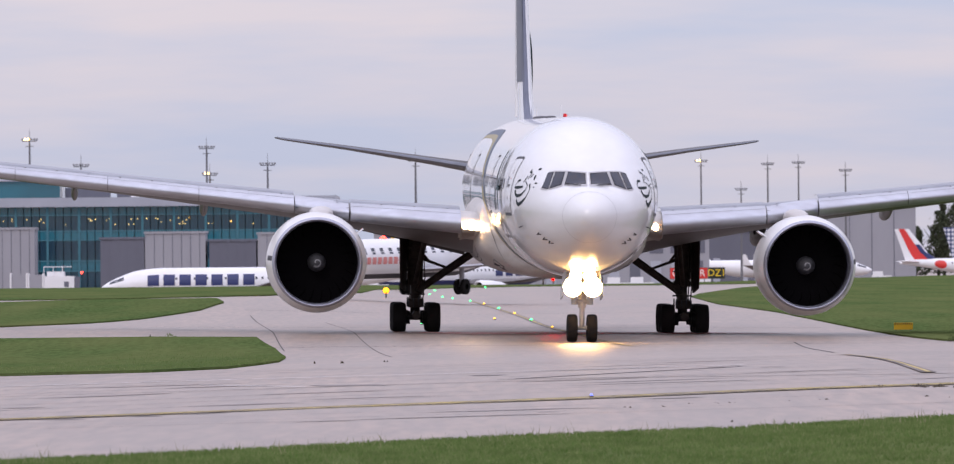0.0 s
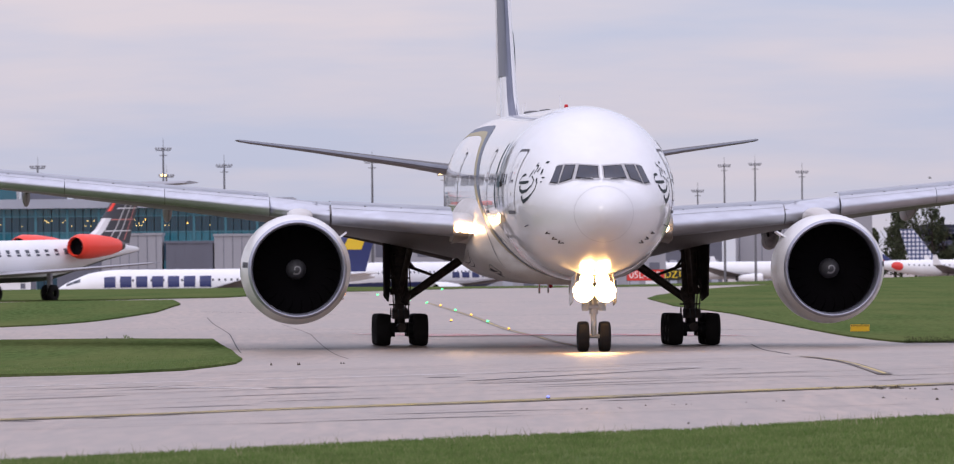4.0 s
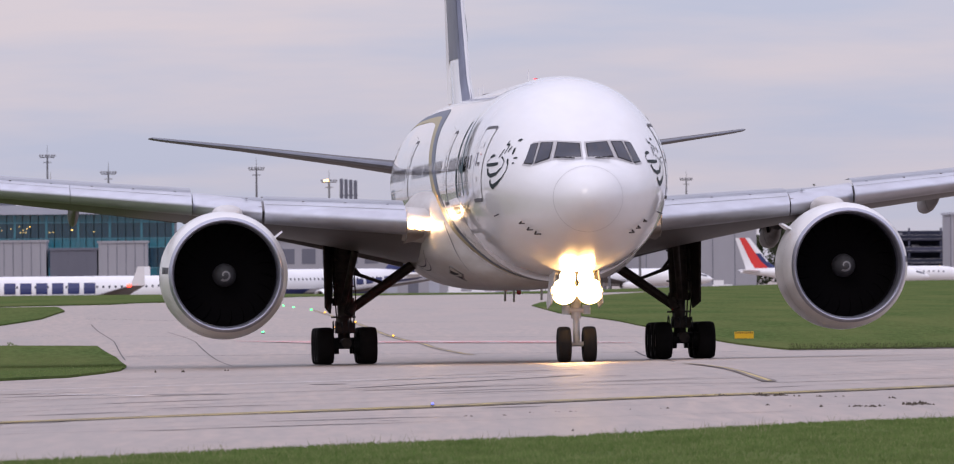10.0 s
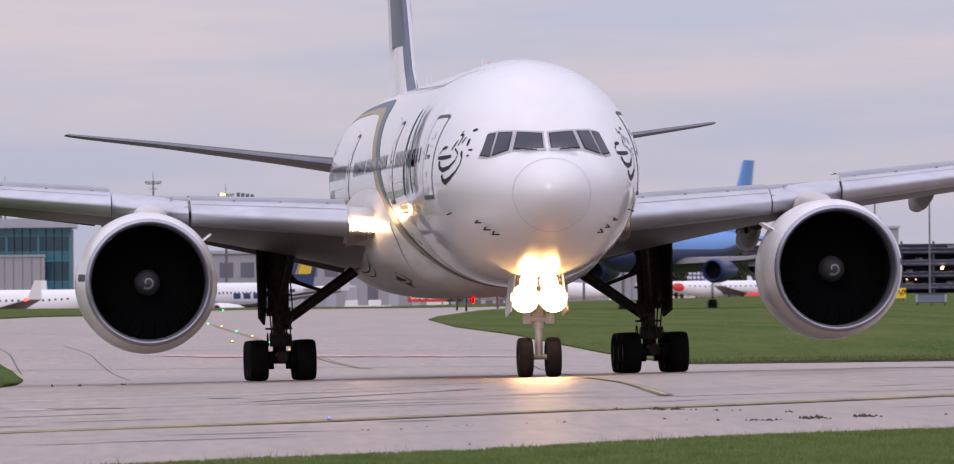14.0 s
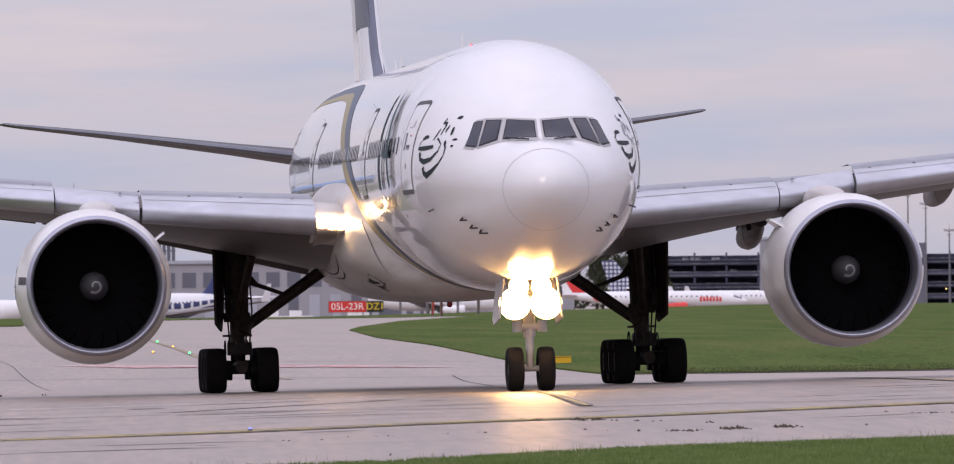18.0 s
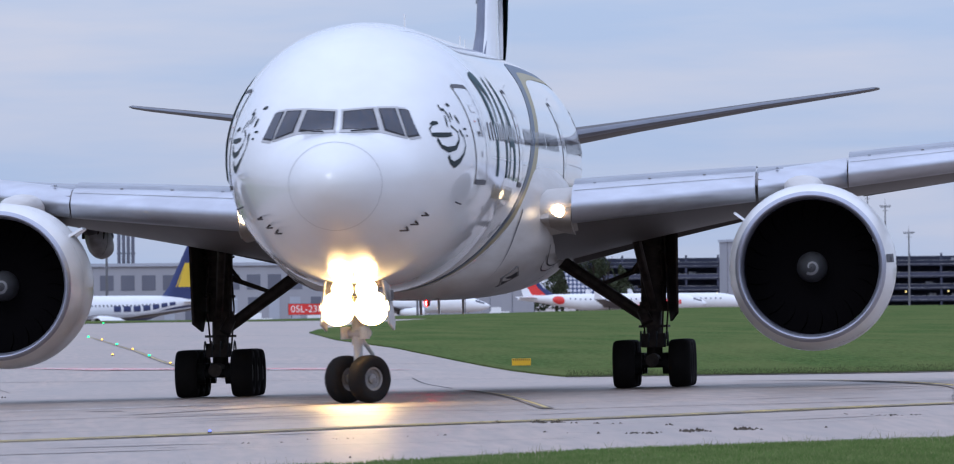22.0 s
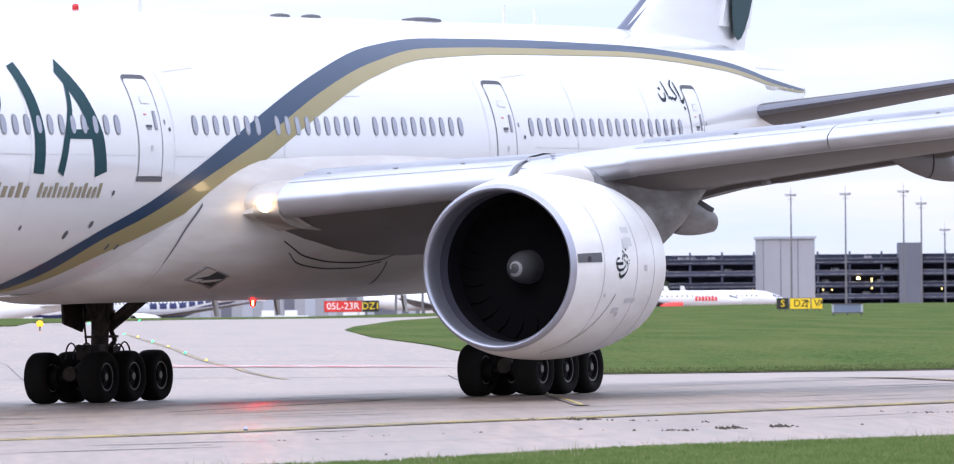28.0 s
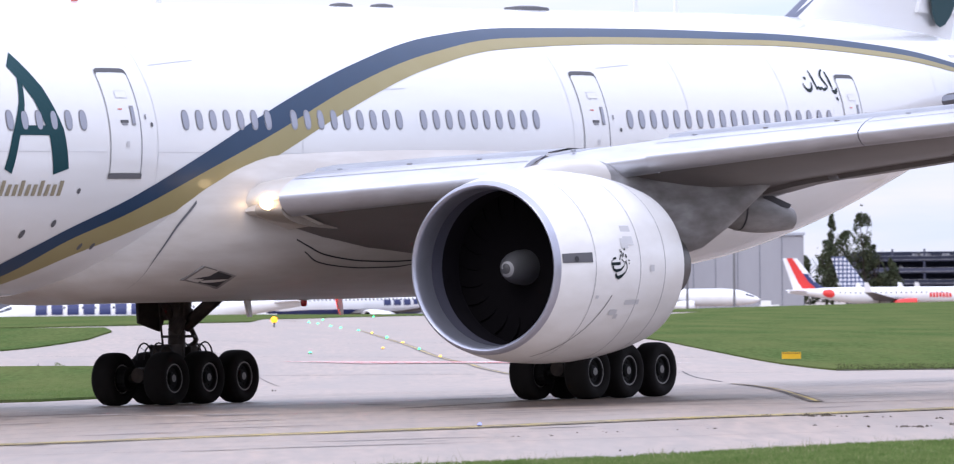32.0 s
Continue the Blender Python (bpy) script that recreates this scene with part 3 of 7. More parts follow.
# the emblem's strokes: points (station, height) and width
BOWLS = [([(3.26, 5.87), (3.55, 5.865), (3.93, 5.87), (4.31, 5.89)], .12), ([(3.27, 5.88), (3.31, 5.99), (3.5, 6.08)], .03), ([(3.42, 5.77), (3.51, 5.61), (3.82, 5.54), (4.33, 5.59), (4.7, 5.77), (4.75, 5.93), (4.56, 6.03), (4.43, 6.08)], .13),
         ([(3.78, 5.41), (3.84, 5.28), (4.08, 5.21), (4.5, 5.31), (4.88, 5.47), (5.08, 5.65), (5.07, 5.83), (4.96, 5.93)], .15)]
MARKS = [([(3.46, 6.09), (3.64, 6.13), (3.82, 6.14)], .09), ([(4.39, 6.55), (4.36, 6.44), (4.51, 6.44), (4.56, 6.34), (4.52, 6.16)], .06), ([(4.38, 6.31), (4.30, 6.18), (4.21, 6.05)], .06), ([(4.74, 6.38), (4.71, 6.3), (4.69, 6.21)], .06),
         ([(4.82, 6.55), (4.9, 6.555), (4.98, 6.55)], .08), ([(4.96, 6.32), (5.01, 6.23), (5.06, 6.14)], .09), ([(4.9, 6.0), (4.95, 5.95), (5.0, 5.88)], .09), ([(5.24, 6.02), (5.33, 6.025), (5.43, 6.02)], .05), ([(5.29, 5.87), (5.34, 5.875), (5.40, 5.87)], .05)]

# livery marks as plain shapes
for sgn in (1, -1):
    Z0, Z1 = 5.02, 7.32
    bars = [side_stroke([(8.85, Z1), (9.08, 6.6), (9.2, 5.9), (9.18, Z0)], [.40, .46, .48, .44], sgn, .012),
            side_stroke(bez([(9.05, 7.28), (9.95, 7.25), (10.5, 6.75), (9.95, 6.25)]), [.16, .28, .36, .4, .42, .42, .4, .36, .3, .25, .2, .16, .12], sgn, .013),
            side_stroke([(11.46, Z1), (11.62, 6.6), (11.72, 5.9), (11.68, Z0)], [.44, .46, .48, .48], sgn, .012),
            side_stroke([(13.5, Z1), (14.05, 6.6), (14.45, 5.8), (14.62, Z0)], [.48, .52, .56, .56], sgn, .012),
            side_stroke([(13.6, Z1 - .3), (13.35, 6.4), (12.95, 5.7), (12.7, Z0)], [.14, .2, .26, .3], sgn, .012),
            side_stroke([(13.1, 5.86), (13.7, 5.86), (14.4, 5.86)], [.2, .2, .2], sgn, .0125)]
    for b in bars:
        if sgn < 0:
            b = ([Vector((v[0], 23.55 - v[1], v[2])) for v in b[0]], b[1])
        mesh("livery_bar", *b, M_GREEN, airliner, "dark green livery bar")
    for a0, a1, n in ((8.85, 11.45, 8), (11.8, 14.85, 13)):
        for k in range(n):
            a, w = a0 + (a1 - a0) * k / n, (a1 - a0) / n * .58
            top = 4.84 if k % 3 == 0 else 4.76
            mesh("title_bar", *side_quad(((a, 4.53), (a + w, 4.53), (a + w + .05, top), (a + .05, top)), sgn, .012, 1, 3), M_TITLE, airliner, "dull gold bar of small titles")
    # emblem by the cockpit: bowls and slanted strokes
    for pts, w in BOWLS + MARKS:
        if sgn < 0:
            pts = [(8.69 - a, z) for a, z in pts]
        n = len(pts)
        big = n > 7
        mesh("emblem_stroke", *side_stroke(pts, [w * ((1.0, .75, 1.0, .75, .35, .25, .3, .4)[k] if big else 1 - .35 * abs(2 * k / (n - 1) - 1)) for k in range(n)], sgn, .012), M_INK, airliner, "black emblem stroke")
    C = [(bez([(46.45, 7.22), (46.45, 6.92), (46.85, 6.92), (46.88, 7.25)]), .07), (bez([(46.60, 7.36), (46.63, 7.38), (46.67, 7.38), (46.70, 7.36)]), .07), (bez([(47.00, 7.62), (47.02, 7.4), (47.05, 7.2), (47.08, 7.03)]), .07),
         (bez([(47.10, 7.06), (47.2, 7.2), (47.22, 6.95), (47.34, 7.12)]), .06), (bez([(47.34, 7.12), (47.42, 6.95), (47.5, 7.1), (47.62, 7.08)]), .06), (bez([(47.66, 7.1), (47.6, 7.35), (47.3, 7.42), (47.72, 7.66)]), .07),
         (bez([(47.82, 7.6), (47.84, 7.4), (47.86, 7.2), (47.88, 7.06)]), .08), (bez([(47.84, 7.04), (47.92, 6.92), (48.04, 6.95), (48.1, 7.1)]), .08), (bez([(47.94, 6.8), (47.97, 6.78), (48.0, 6.76), (48.03, 6.72)]), .07)]
    for pts, w in C:
        pts = [(a, 7.14 + .78 * (z - 7.19)) for a, z in pts]
        mesh("emblem_stroke", *side_stroke(pts, [w * (.6 + .6 * math.sin(math.pi * k / 12)) for k in range(13)], sgn, .012), M_INK, airliner, "black emblem stroke")

# belly fairing round the wing roots
B_H = pchip([16.5, 18, 20, 23, 30, 36, 39, 41.5], [0.4, 1.2, 1.75, 1.95, 1.98, 1.9, 1.4, 0.3])
B_W = pchip([16.5, 18, 20, 23, 30, 36, 39, 41.5], [1.0, 2.2, 3.0, 3.5, 3.6, 3.4, 2.6, 1.0])
B_Z = pchip([16.5, 18, 20, 23, 30, 36, 39, 41.5], [2.9, 3.5, 4.05, 4.25, 4.28, 4.25, 3.85, 3.1])
rings = []
for a in np.linspace(16.5, 41.5, 51):
    ring = []
    for k in range(48):
        t = 2 * math.pi * k / 48
        c, s = math.cos(t), math.sin(t)
        e = 0.8
        ring.append((B_W(a) * math.copysign(abs(c) ** e, c), a, B_Z(a) + B_H(a) * math.copysign(abs(s) ** e, s)))
    rings.append(ring)
mesh("belly_fairing", *loft(rings), M_BELLY, airliner, "grubby off-white wing to body fairing", True)
def fair(a, z, sgn, out=0.0):
    """The skin of the belly fairing at station a and height z."""
    k = min(abs(z - B_Z(a)) / B_H(a), .999)
    return Vector((sgn * (B_W(a) * (1 - k ** 2.5) ** .4 + out), a, z))


def fair_line(pts, width, sgn, out=.012):
    """A seam on the belly fairing through points (a, z)."""
    t = list(range(len(pts)))
    fa, fz = pchip(t, [p[0] for p in pts]), pchip(t, [p[1] for p in pts])
    n = 8 * (len(pts) - 1)
    g = []
    for k in range(n + 1):
        u = k / 8
        g.append([fair(fa(u), fz(u) - width / 2, sgn, out), fair(fa(u), fz(u) + width / 2, sgn, out)])
    return patch(g)


for sgn in (1, -1):
    q = ((20.19, 2.77), (20.42, 3.02), (21.61, 2.83), (21.68, 2.60))
    ring = lambda k, out: [fair(20.95 + (a - 20.95) * k, 2.81 + (z - 2.81) * k, sgn, out) for a, z in q]
    inlet = mesh("air_inlet", *loft([ring(1.18, .0), ring(1.12, .05), ring(1.0, .045), ring(.96, .01)], True, False), M_SOOT, airliner, "ram air inlet with a pale lip")
    # Flat dark quad paints the shade inside the inlet.
    mesh("inlet_mouth", ring(1.0, .022), [(0, 1, 2, 3)], M_GAP, inlet, "flat dark patch for the shaded inlet mouth")
    mesh("inlet_ramp", [fair(20.14, 2.77, sgn, .028), fair(20.38, 3.02, sgn, .028), fair(20.98, 2.95, sgn, .026), fair(20.72, 2.71, sgn, .026)], [(0, 1, 2, 3)], M_BELLY, inlet, "pale inlet ramp")
    for pts, w in (([(23.0, 3.58), (23.6, 3.42), (24.3, 3.26), (26.0, 3.11), (27.2, 3.09), (28.4, 3.13), (29.3, 3.3)], .03), ([(23.5, 3.32), (24.2, 3.11), (25.0, 3.02), (26.3, 2.96), (27.5, 2.97), (28.7, 3.1)], .025)):
        mesh("fillet_seam", *fair_line(pts, w, sgn), M_GAP, airliner)
    for pts, w in (([(18.75, 2.62), (18.8, 3.07), (19.2, 3.76), (19.85, 4.4)], .07), ([(29.0, 3.1), (29.5, 2.78), (29.9, 2.6)], .05)):
        mesh("fairing_seam", *fair_line(pts, w, sgn), M_LINE, airliner)
    mesh("static_probe", *tube(side(4.6, 4.4, sgn, 0), side(4.5, 4.4, sgn, .16), .02), M_LINE, airliner)
    for a, z in ((2.5, 3.85), (2.95, 4.15), (2.72, 3.97)):
        p = side(a, z, sgn, 0)
        mesh("probe", *merge(tube(p, side(a - .1, z, sgn, .12), .025), tube(side(a - .1, z, sgn, .12), side(a - .4, z, sgn, .12), .02)), M_GEAR, airliner)


# wings
def wing_at(b):
    """Leading edge station, chord, height, thickness at |b|."""
    le = 21.2 + 0.62 * (b - 3.1)
    te = np.interp(b, [2.4, 10.0, 30.46], [34.4, 33.5, 41.0])
    return le, te - le, 4.48 + 0.104 * (b - 4.3), np.interp(b, [2.4, 10, 30.46], [0.10, 0.095, 0.09])


FOIL = [(1, 0), (.9, .12), (.75, .28), (.55, .46), (.35, .56), (.2, .54), (.1, .44), (.04, .30), (.012, .16), (0, 0), (.012, -.14), (.04, -.24), (.1, -.34), (.2, -.42), (.35, -.46), (.5, -.42), (.65, -.30), (.8, -.14), (.92, -.03)]


def slat_size(b):
    """Half height of the slat's face at |b|, and how far it hangs under the wing's nose."""
    return np.interp(b, [4, 6, 8.4, 10.5, 14, 21, 29.5], [.46, .42, .36, .36, .30, .28, .2]), np.interp(b, [4, 8.4, 10.5, 14], [.01, .10, .02, 0])


def foil_ring(b, sgn, f0=0.0, f1=1.0, dx=0.0, dz=0.0, squash=1.0):
    le, ch, z, th = wing_at(b)
    inc = np.interp(b, [3, 10, 20, 30], [.09, .05, .015, 0])
    ring = []
    for u, v in FOIL:
        uu = f0 + (f1 - f0) * u
        vv = v * squash
        ring.append((sgn * b, le + uu * ch + dx, z + vv * th * ch + dz - uu * ch * inc))
    return ring


for sgn in (1, -1):
    bs = [2.4, 3.1, 4, 5, 6, 7, 8, 9, 10, 12, 14, 17, 20, 23, 26, 28.5, 29.8, 30.3, 30.46]
    mesh("wing", *loft([foil_ring(b, sgn, squash=1.0 if b < 29.8 else (0.8 if b < 30.4 else 0.4)) for b in bs]), M_GREY, airliner, "grey swept wing with bare metal leading edge", True)

    def slat_ring(b, drop=0.14, fwd=0.40):
        le, ch, z, th = wing_at(b)
        v0, low = slat_size(b)
        z -= low
        pts = [(1.0, 1.2), (.8, 1.13), (.58, 1.01), (.4, .85), (.25, .64), (.12, .40), (.04, .22), (0, .06), (.015, -.14), (.06, -.36), (.13, -.58), (.23, -.76), (.36, -.88), (.42, -.85), (.33, -.4), (.4, .3), (.55, .78), (.8, 1.02)]
        k = 0.10 * ch + 0.2
        return [(sgn * b, le - fwd + u * k, z + .02 + v * v0 + .14 - drop) for u, v in pts]
    for b0, b1, nm in ((4.02, 8.35, "inboard_slat"), (10.6, 14.4, "outboard_slat"), (14.42, 18.1, "outboard_slat"), (18.12, 21.9, "outboard_slat"), (21.92, 25.6, "outboard_slat"), (25.62, 29.4, "outboard_slat")):
        mesh(nm, *loft([slat_ring(b0 + (b1 - b0) * k / 4) for k in range(5)]), M_METAL, airliner, "extended bare metal leading edge slat", True)
        g = []
        for k in range(5):
            q = slat_ring(b0 + .04 + (b1 - b0 - .08) * k / 4)
            g.append([(p[0], p[1] - .007, p[2] + .004) for p in (q[3], tuple(q[3][c] + (q[4][c] - q[3][c]) * .13 for c in range(3)))])
        mesh("slat_seam", *patch(g), M_SEAM, airliner)
    # wing skin showing over the slats, with small latch marks
    def skin_row(b):
        le, ch, z, th = wing_at(b)
        v0, low = slat_size(b)
        k = 0.10 * ch + 0.2
        return le - .4 + k, z - low + .02 + 1.2 * v0, k
    for b0, b1 in ((4.02, 8.35), (8.37, 10.58), (10.6, 29.4)):
        g = []
        for j in range(9):
            b = b0 + (b1 - b0) * j / 8
            y, z, k = skin_row(b)
            z -= .04 + .07 * (b - b0) if b0 == 8.37 else 0
            g.append([(sgn * b, y - .06, z - .06), (sgn * b, y + .05, z + .06), (sgn * b, y + .9, z + .15), (sgn * b, y + 2.2, z + .12)])
        mesh("upper_skin", *patch(g), M_SKIN, airliner, "blue-grey wing skin above the slat", True)
        n = int((b1 - b0) / 1.3)
        for j in range(n):
            b = b0 + .5 + 1.3 * j
            y, z, k = skin_row(b)
            mesh("slat_latch", *box_data(sgn * b - .035, sgn * b + .035, y - .12, y - .02, z - .02, z + .018), M_AFT if j % 3 else M_SKIN, airliner)
    # dark shoulder at the pylon gap
    mesh("krueger_flap", *loft([slat_ring(b, 0.14, 0.13) for b in (8.42, 8.7, 9.2, 9.8, 10.56)]), M_METAL, airliner, "grey metal flap over the pylon", True)
    # flaps and fairings
    def flap_ring(b, f=0.16, drop=0.02, ang=0.05):
        le, ch, z, th = wing_at(b)
        inc = np.interp(b, [3, 10, 20, 30], [.09, .05, .015, 0])
        y0, z0 = le + ch * 0.95, z - 0.95 * ch * inc - drop * 0.3
        r = []
        for u, v in ((0, 0), (.1, .12), (.4, .14), (1, 0), (.6, -.05), (.1, -.08)):
            x, w = u * f * ch, v * f * ch
            r.append((sgn * b, y0 + x * math.cos(ang) + w * math.sin(ang), z0 - x * math.sin(ang) + w * math.cos(ang)))
        return r
    for b0, b1, nm in ((3.4, 8.9, "inboard_flap"), (9.0, 10.6, "flaperon"), (10.8, 22.0, "outboard_flap")):
        mesh(nm, *loft([flap_ring(b0 + (b1 - b0) * k / 4, 0.15 if b0 < 10 else 0.16) for k in range(5)]), M_GREY, airliner, "lowered trailing edge flap", False)
    for b, L, r in ((8.66, 4.3, .36), (14.15, 5.2, .33), (19.5, 4.4, .28)):
        le, ch, z, th = wing_at(b)
        y0 = le + ch * 0.62 + (.55 if b < 10 else 0)
        r = .40 if b < 10 else r
        prof = []
        for k in range(15):
            u = k / 14
            rr = r * (math.sin(math.pi * min(u * 0.78 + 0.04, 1)) ** 0.7)
            dz = z - (.64 + .16 * u if b < 10 else 0.26) - 0.26 * u
            prof.append([(sgn * b + rr * (.72 if b < 10 else .54) * math.cos(2 * math.pi * j / 16), y0 + u * L, dz + rr * (1.55 - .6 * u if b < 10 else 1.25) * math.sin(2 * math.pi * j / 16)) for j in range(16)])
        mesh("flap_track_fairing", *loft(prof), M_SOOT if b < 10 else M_GREY, airliner, "grey canoe shaped fairing under the wing", True)
        if b < 10:
            zb = z - .62
            mesh("hinge_plate", *loft([[(sgn * b + q * .22, y0 + 2.6, z - .72), (sgn * b + q * .22, y0 + 3.9, z - .84), (sgn * b + q * .22, y0 + 4.0, z - .76), (sgn * b + q * .22, y0 + 2.9, z - .50)] for q in (-1, 1)]), M_GAP, airliner, "dark hinge plate behind the fairing")
            for dx, dy, dz2, w in ((-.22, .9, .38, .05), (.2, 1.3, .42, .05), (0, 1.9, .30, .06)):
                mesh("hinge_bracket", *loft([[(sgn * b + dx + e, y0 + dy + q[0], zb + q[1]) for q in ((0, -.25), (.75, .05), (.95, .28), (.8, dz2), (.1, dz2 - .05))] for e in (-w, w)]), M_GAP, airliner, "dark hinge bracket")
            mesh("actuator_rod", *merge(tube((sgn * b - .1, y0 + .2, zb + .1), (sgn * b - .1, y0 + 2.6, zb + .32), .06), tube((sgn * b + .15, y0 + .6, zb - .1), (sgn * b + .15, y0 + 2.2, zb + .4), .05)), M_GEAR, airliner)
            # Closed dark body stands in for the bay's shade.
            mesh("actuator_bay", *loft([[(sgn * b + .22 * w * math.cos(2 * math.pi * j / 12), y0 + e, z - .52 + .3 * w * math.sin(2 * math.pi * j / 12)) for j in range(12)] for e, w in ((-.7, .3), (-.3, .9), (.5, 1), (1.2, .8))]), M_GAP, airliner, "dark open actuator bay", True)
        u = .45
        rr = r * (math.sin(math.pi * (u * 0.78 + 0.04)) ** 0.7) * 1.01
        dz = z - (.64 + .16 * u if b < 10 else 0.26) - 0.26 * u
        mesh("fairing_seam", *loft([[(sgn * b + rr * (.72 if b < 10 else .54) * math.cos(2 * math.pi * j / 24), y0 + u * L + e, dz + rr * (1.55 - .6 * u if b < 10 else 1.25) * math.sin(2 * math.pi * j / 24)) for j in range(24)] for e in (-.04, .04)], True, False), M_GAP, airliner)
    # pale skin over the wing root
    g = []
    for b in (2.6, 3.1, 3.5, 3.8, 4.1):
        le, ch, z, th = wing_at(b)
        inc = np.interp(b, [3, 10, 20, 30], [.09, .05, .015, 0])
        g.append([(sgn * b, le + u * ch - .05, z + v * th * ch * 1.08 + .01 - u * ch * inc) for u, v in ((.10, -.36), (.04, -.26), (.012, -.16), (.003, -.07), (0, 0), (.003, .08), (.012, .18), (.04, .32), (.1, .45), (.2, .55), (.35, .57), (.55, .47))])
    mesh("root_skin", *patch(g), M_BELLY, airliner, "pale skin over the wing root", True)
    # rounded wing root glove with a lamp window in its front
    rings = []
    for b, h, zc, fw in ((3.05, .06, 4.16, .02), (3.16, .17, 4.17, .06), (3.30, .31, 4.18, .11), (3.48, .44, 4.19, .17), (3.7, .54, 4.20, .22), (4.0, .61, 4.20, .26)):
        le = 21.2 + .62 * (b - 3.1) - fw
        rings.append([(sgn * b, le + 2.2 * (1 - math.cos(t)), zc + h * (1 if t > 0 else .66) * math.sin(t)) for t in [radians(-90 + 10 * k) for k in range(19)]])
    mesh("glove_tip", *loft(rings[:4]), M_BELLY, airliner, "pale tip of the wing root glove", True)
    mesh("root_glove", *loft(rings[3:]), M_BRONZE, airliner, "grimy bronze wing root glove", True)
    for b, z, r in ((3.70, 4.36, .17),) if sgn > 0 else ((3.38, 4.34, .16), (3.60, 4.36, .17), (3.82, 4.38, .17)):
        y = 21.2 + .62 * (b - 3.1) - .24
        mesh("root_lamp", *lathe([(-.03, .01), (-.02, r * .5), (.02, r * .85), (.05, r * .96)], (sgn * b, y, z), "y", 20), M_LAMPW if sgn < 0 else M_LAMPD, airliner, "glowing warm wing root lamp", True)

# engines: stations and radii of the cowling
COWL_A = [20.28, 20.6, 21.0, 21.6, 22.4, 23.2, 24.0, 24.8, 25.5]
COWL_R = [1.80, 1.875, 1.94, 1.99, 2.015, 2.0, 1.94, 1.84, 1.70]
for sgn in (1, -1):
    cx, cz = sgn * 9.76, 2.87
    eng = mesh("engine", *lathe(list(zip(COWL_A, COWL_R)) + [(25.5, 1.6), (24.8, 1.57)], (cx, 0, cz), "y", 72), M_COWL, airliner, "large white engine cowling", True)
    lip = [(20.75, 1.62), (20.5, 1.62), (20.32, 1.63), (20.22, 1.65), (20.16, 1.68), (20.14, 1.71), (20.16, 1.745), (20.21, 1.775), (20.28, 1.801)]
    mesh("inlet_lip", *lathe(lip, (cx, 0, cz), "y", 72), M_LIP, eng, "bare metal intake lip", True)
    mesh("inlet_lining", *lathe([(20.75, 1.62), (20.95, 1.615), (21.15, 1.61)], (cx, 0, cz), "y", 64), M_LINING, eng, "grey acoustic intake lining", True)
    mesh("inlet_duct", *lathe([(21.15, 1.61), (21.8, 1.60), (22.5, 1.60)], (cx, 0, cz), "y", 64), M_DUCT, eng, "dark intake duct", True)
    # Near-black disc stands in for the shade among the fan blades.
    mesh("shade_disc", *lathe([(21.80, 1.6), (21.81, 0.02)], (cx, 0, cz), "y", 40), M_PLATE, eng)
    for a in (21.38, 23.15, 24.35):
        r = np.interp(a, COWL_A, COWL_R)
        mesh("cowl_seam", *lathe([(a, r + .006), (a + .018, r + .006)], (cx, 0, cz), "y", 64), M_SEAM, eng)
    for k in range(22):
        t0 = 2 * math.pi * k / 22
        g = []
        for i in range(7):
            r = 0.45 + (1.56 - 0.45) * i / 6
            tw = 0.25 + 0.9 * i / 6
            sw = 0.18 * math.sin(math.pi * i / 6)
            half = 0.27
            row = []
            for s in (-1, 1):
                ang = t0 + sw + s * half * math.cos(tw) / r * 0.85 * (0.7 if i == 0 else 1)
                row.append((cx + r * math.cos(ang), 21.98 + s * half * math.sin(tw), cz + r * math.sin(ang)))
            g.append(row)
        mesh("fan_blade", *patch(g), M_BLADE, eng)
    mesh("spinner", *lathe([(21.02, .01), (21.04, .08), (21.13, .18), (21.26, .27), (21.42, .33), (21.58, .36), (21.9, .38)], (cx, 0, cz), "y", 32), M_SPIN, eng, "grey spinner cone", True)
    g = []
    for k in range(25):
        u = k / 24
        t = radians(200) - u * radians(330)
        r = 0.07 + 0.11 * u
        w = 0.06 * (0.6 + 0.6 * u)
        on = lambda q: float(np.interp(q, [.01, .08, .18, .27, .34, .39], [21.02, 21.04, 21.13, 21.26, 21.42, 21.58])) - .015
        g.append([(cx + q * math.cos(t), on(q), cz + q * math.sin(t)) for q in (r - w / 2, r, r + w / 2)])
    mesh("spinner_swirl", *patch(g), M_SWIRL, eng, "white painted swirl")
    mesh("core_cowl", *lathe([(24.6, 1.15), (25.6, 1.1), (26.6, .92), (27.5, .72), (27.5, .6), (26.8, .6)], (cx, 0, cz), "y", 40), M_NOZ, eng, "dark metal core cowl", True)
    mesh("exhaust_plug", *lathe([(26.6, .42), (27.5, .36), (28.3, .14), (28.6, .02)], (cx, 0, cz), "y", 28), M_NOZ, eng, "exhaust plug", True)
    # pylon
    rings = []
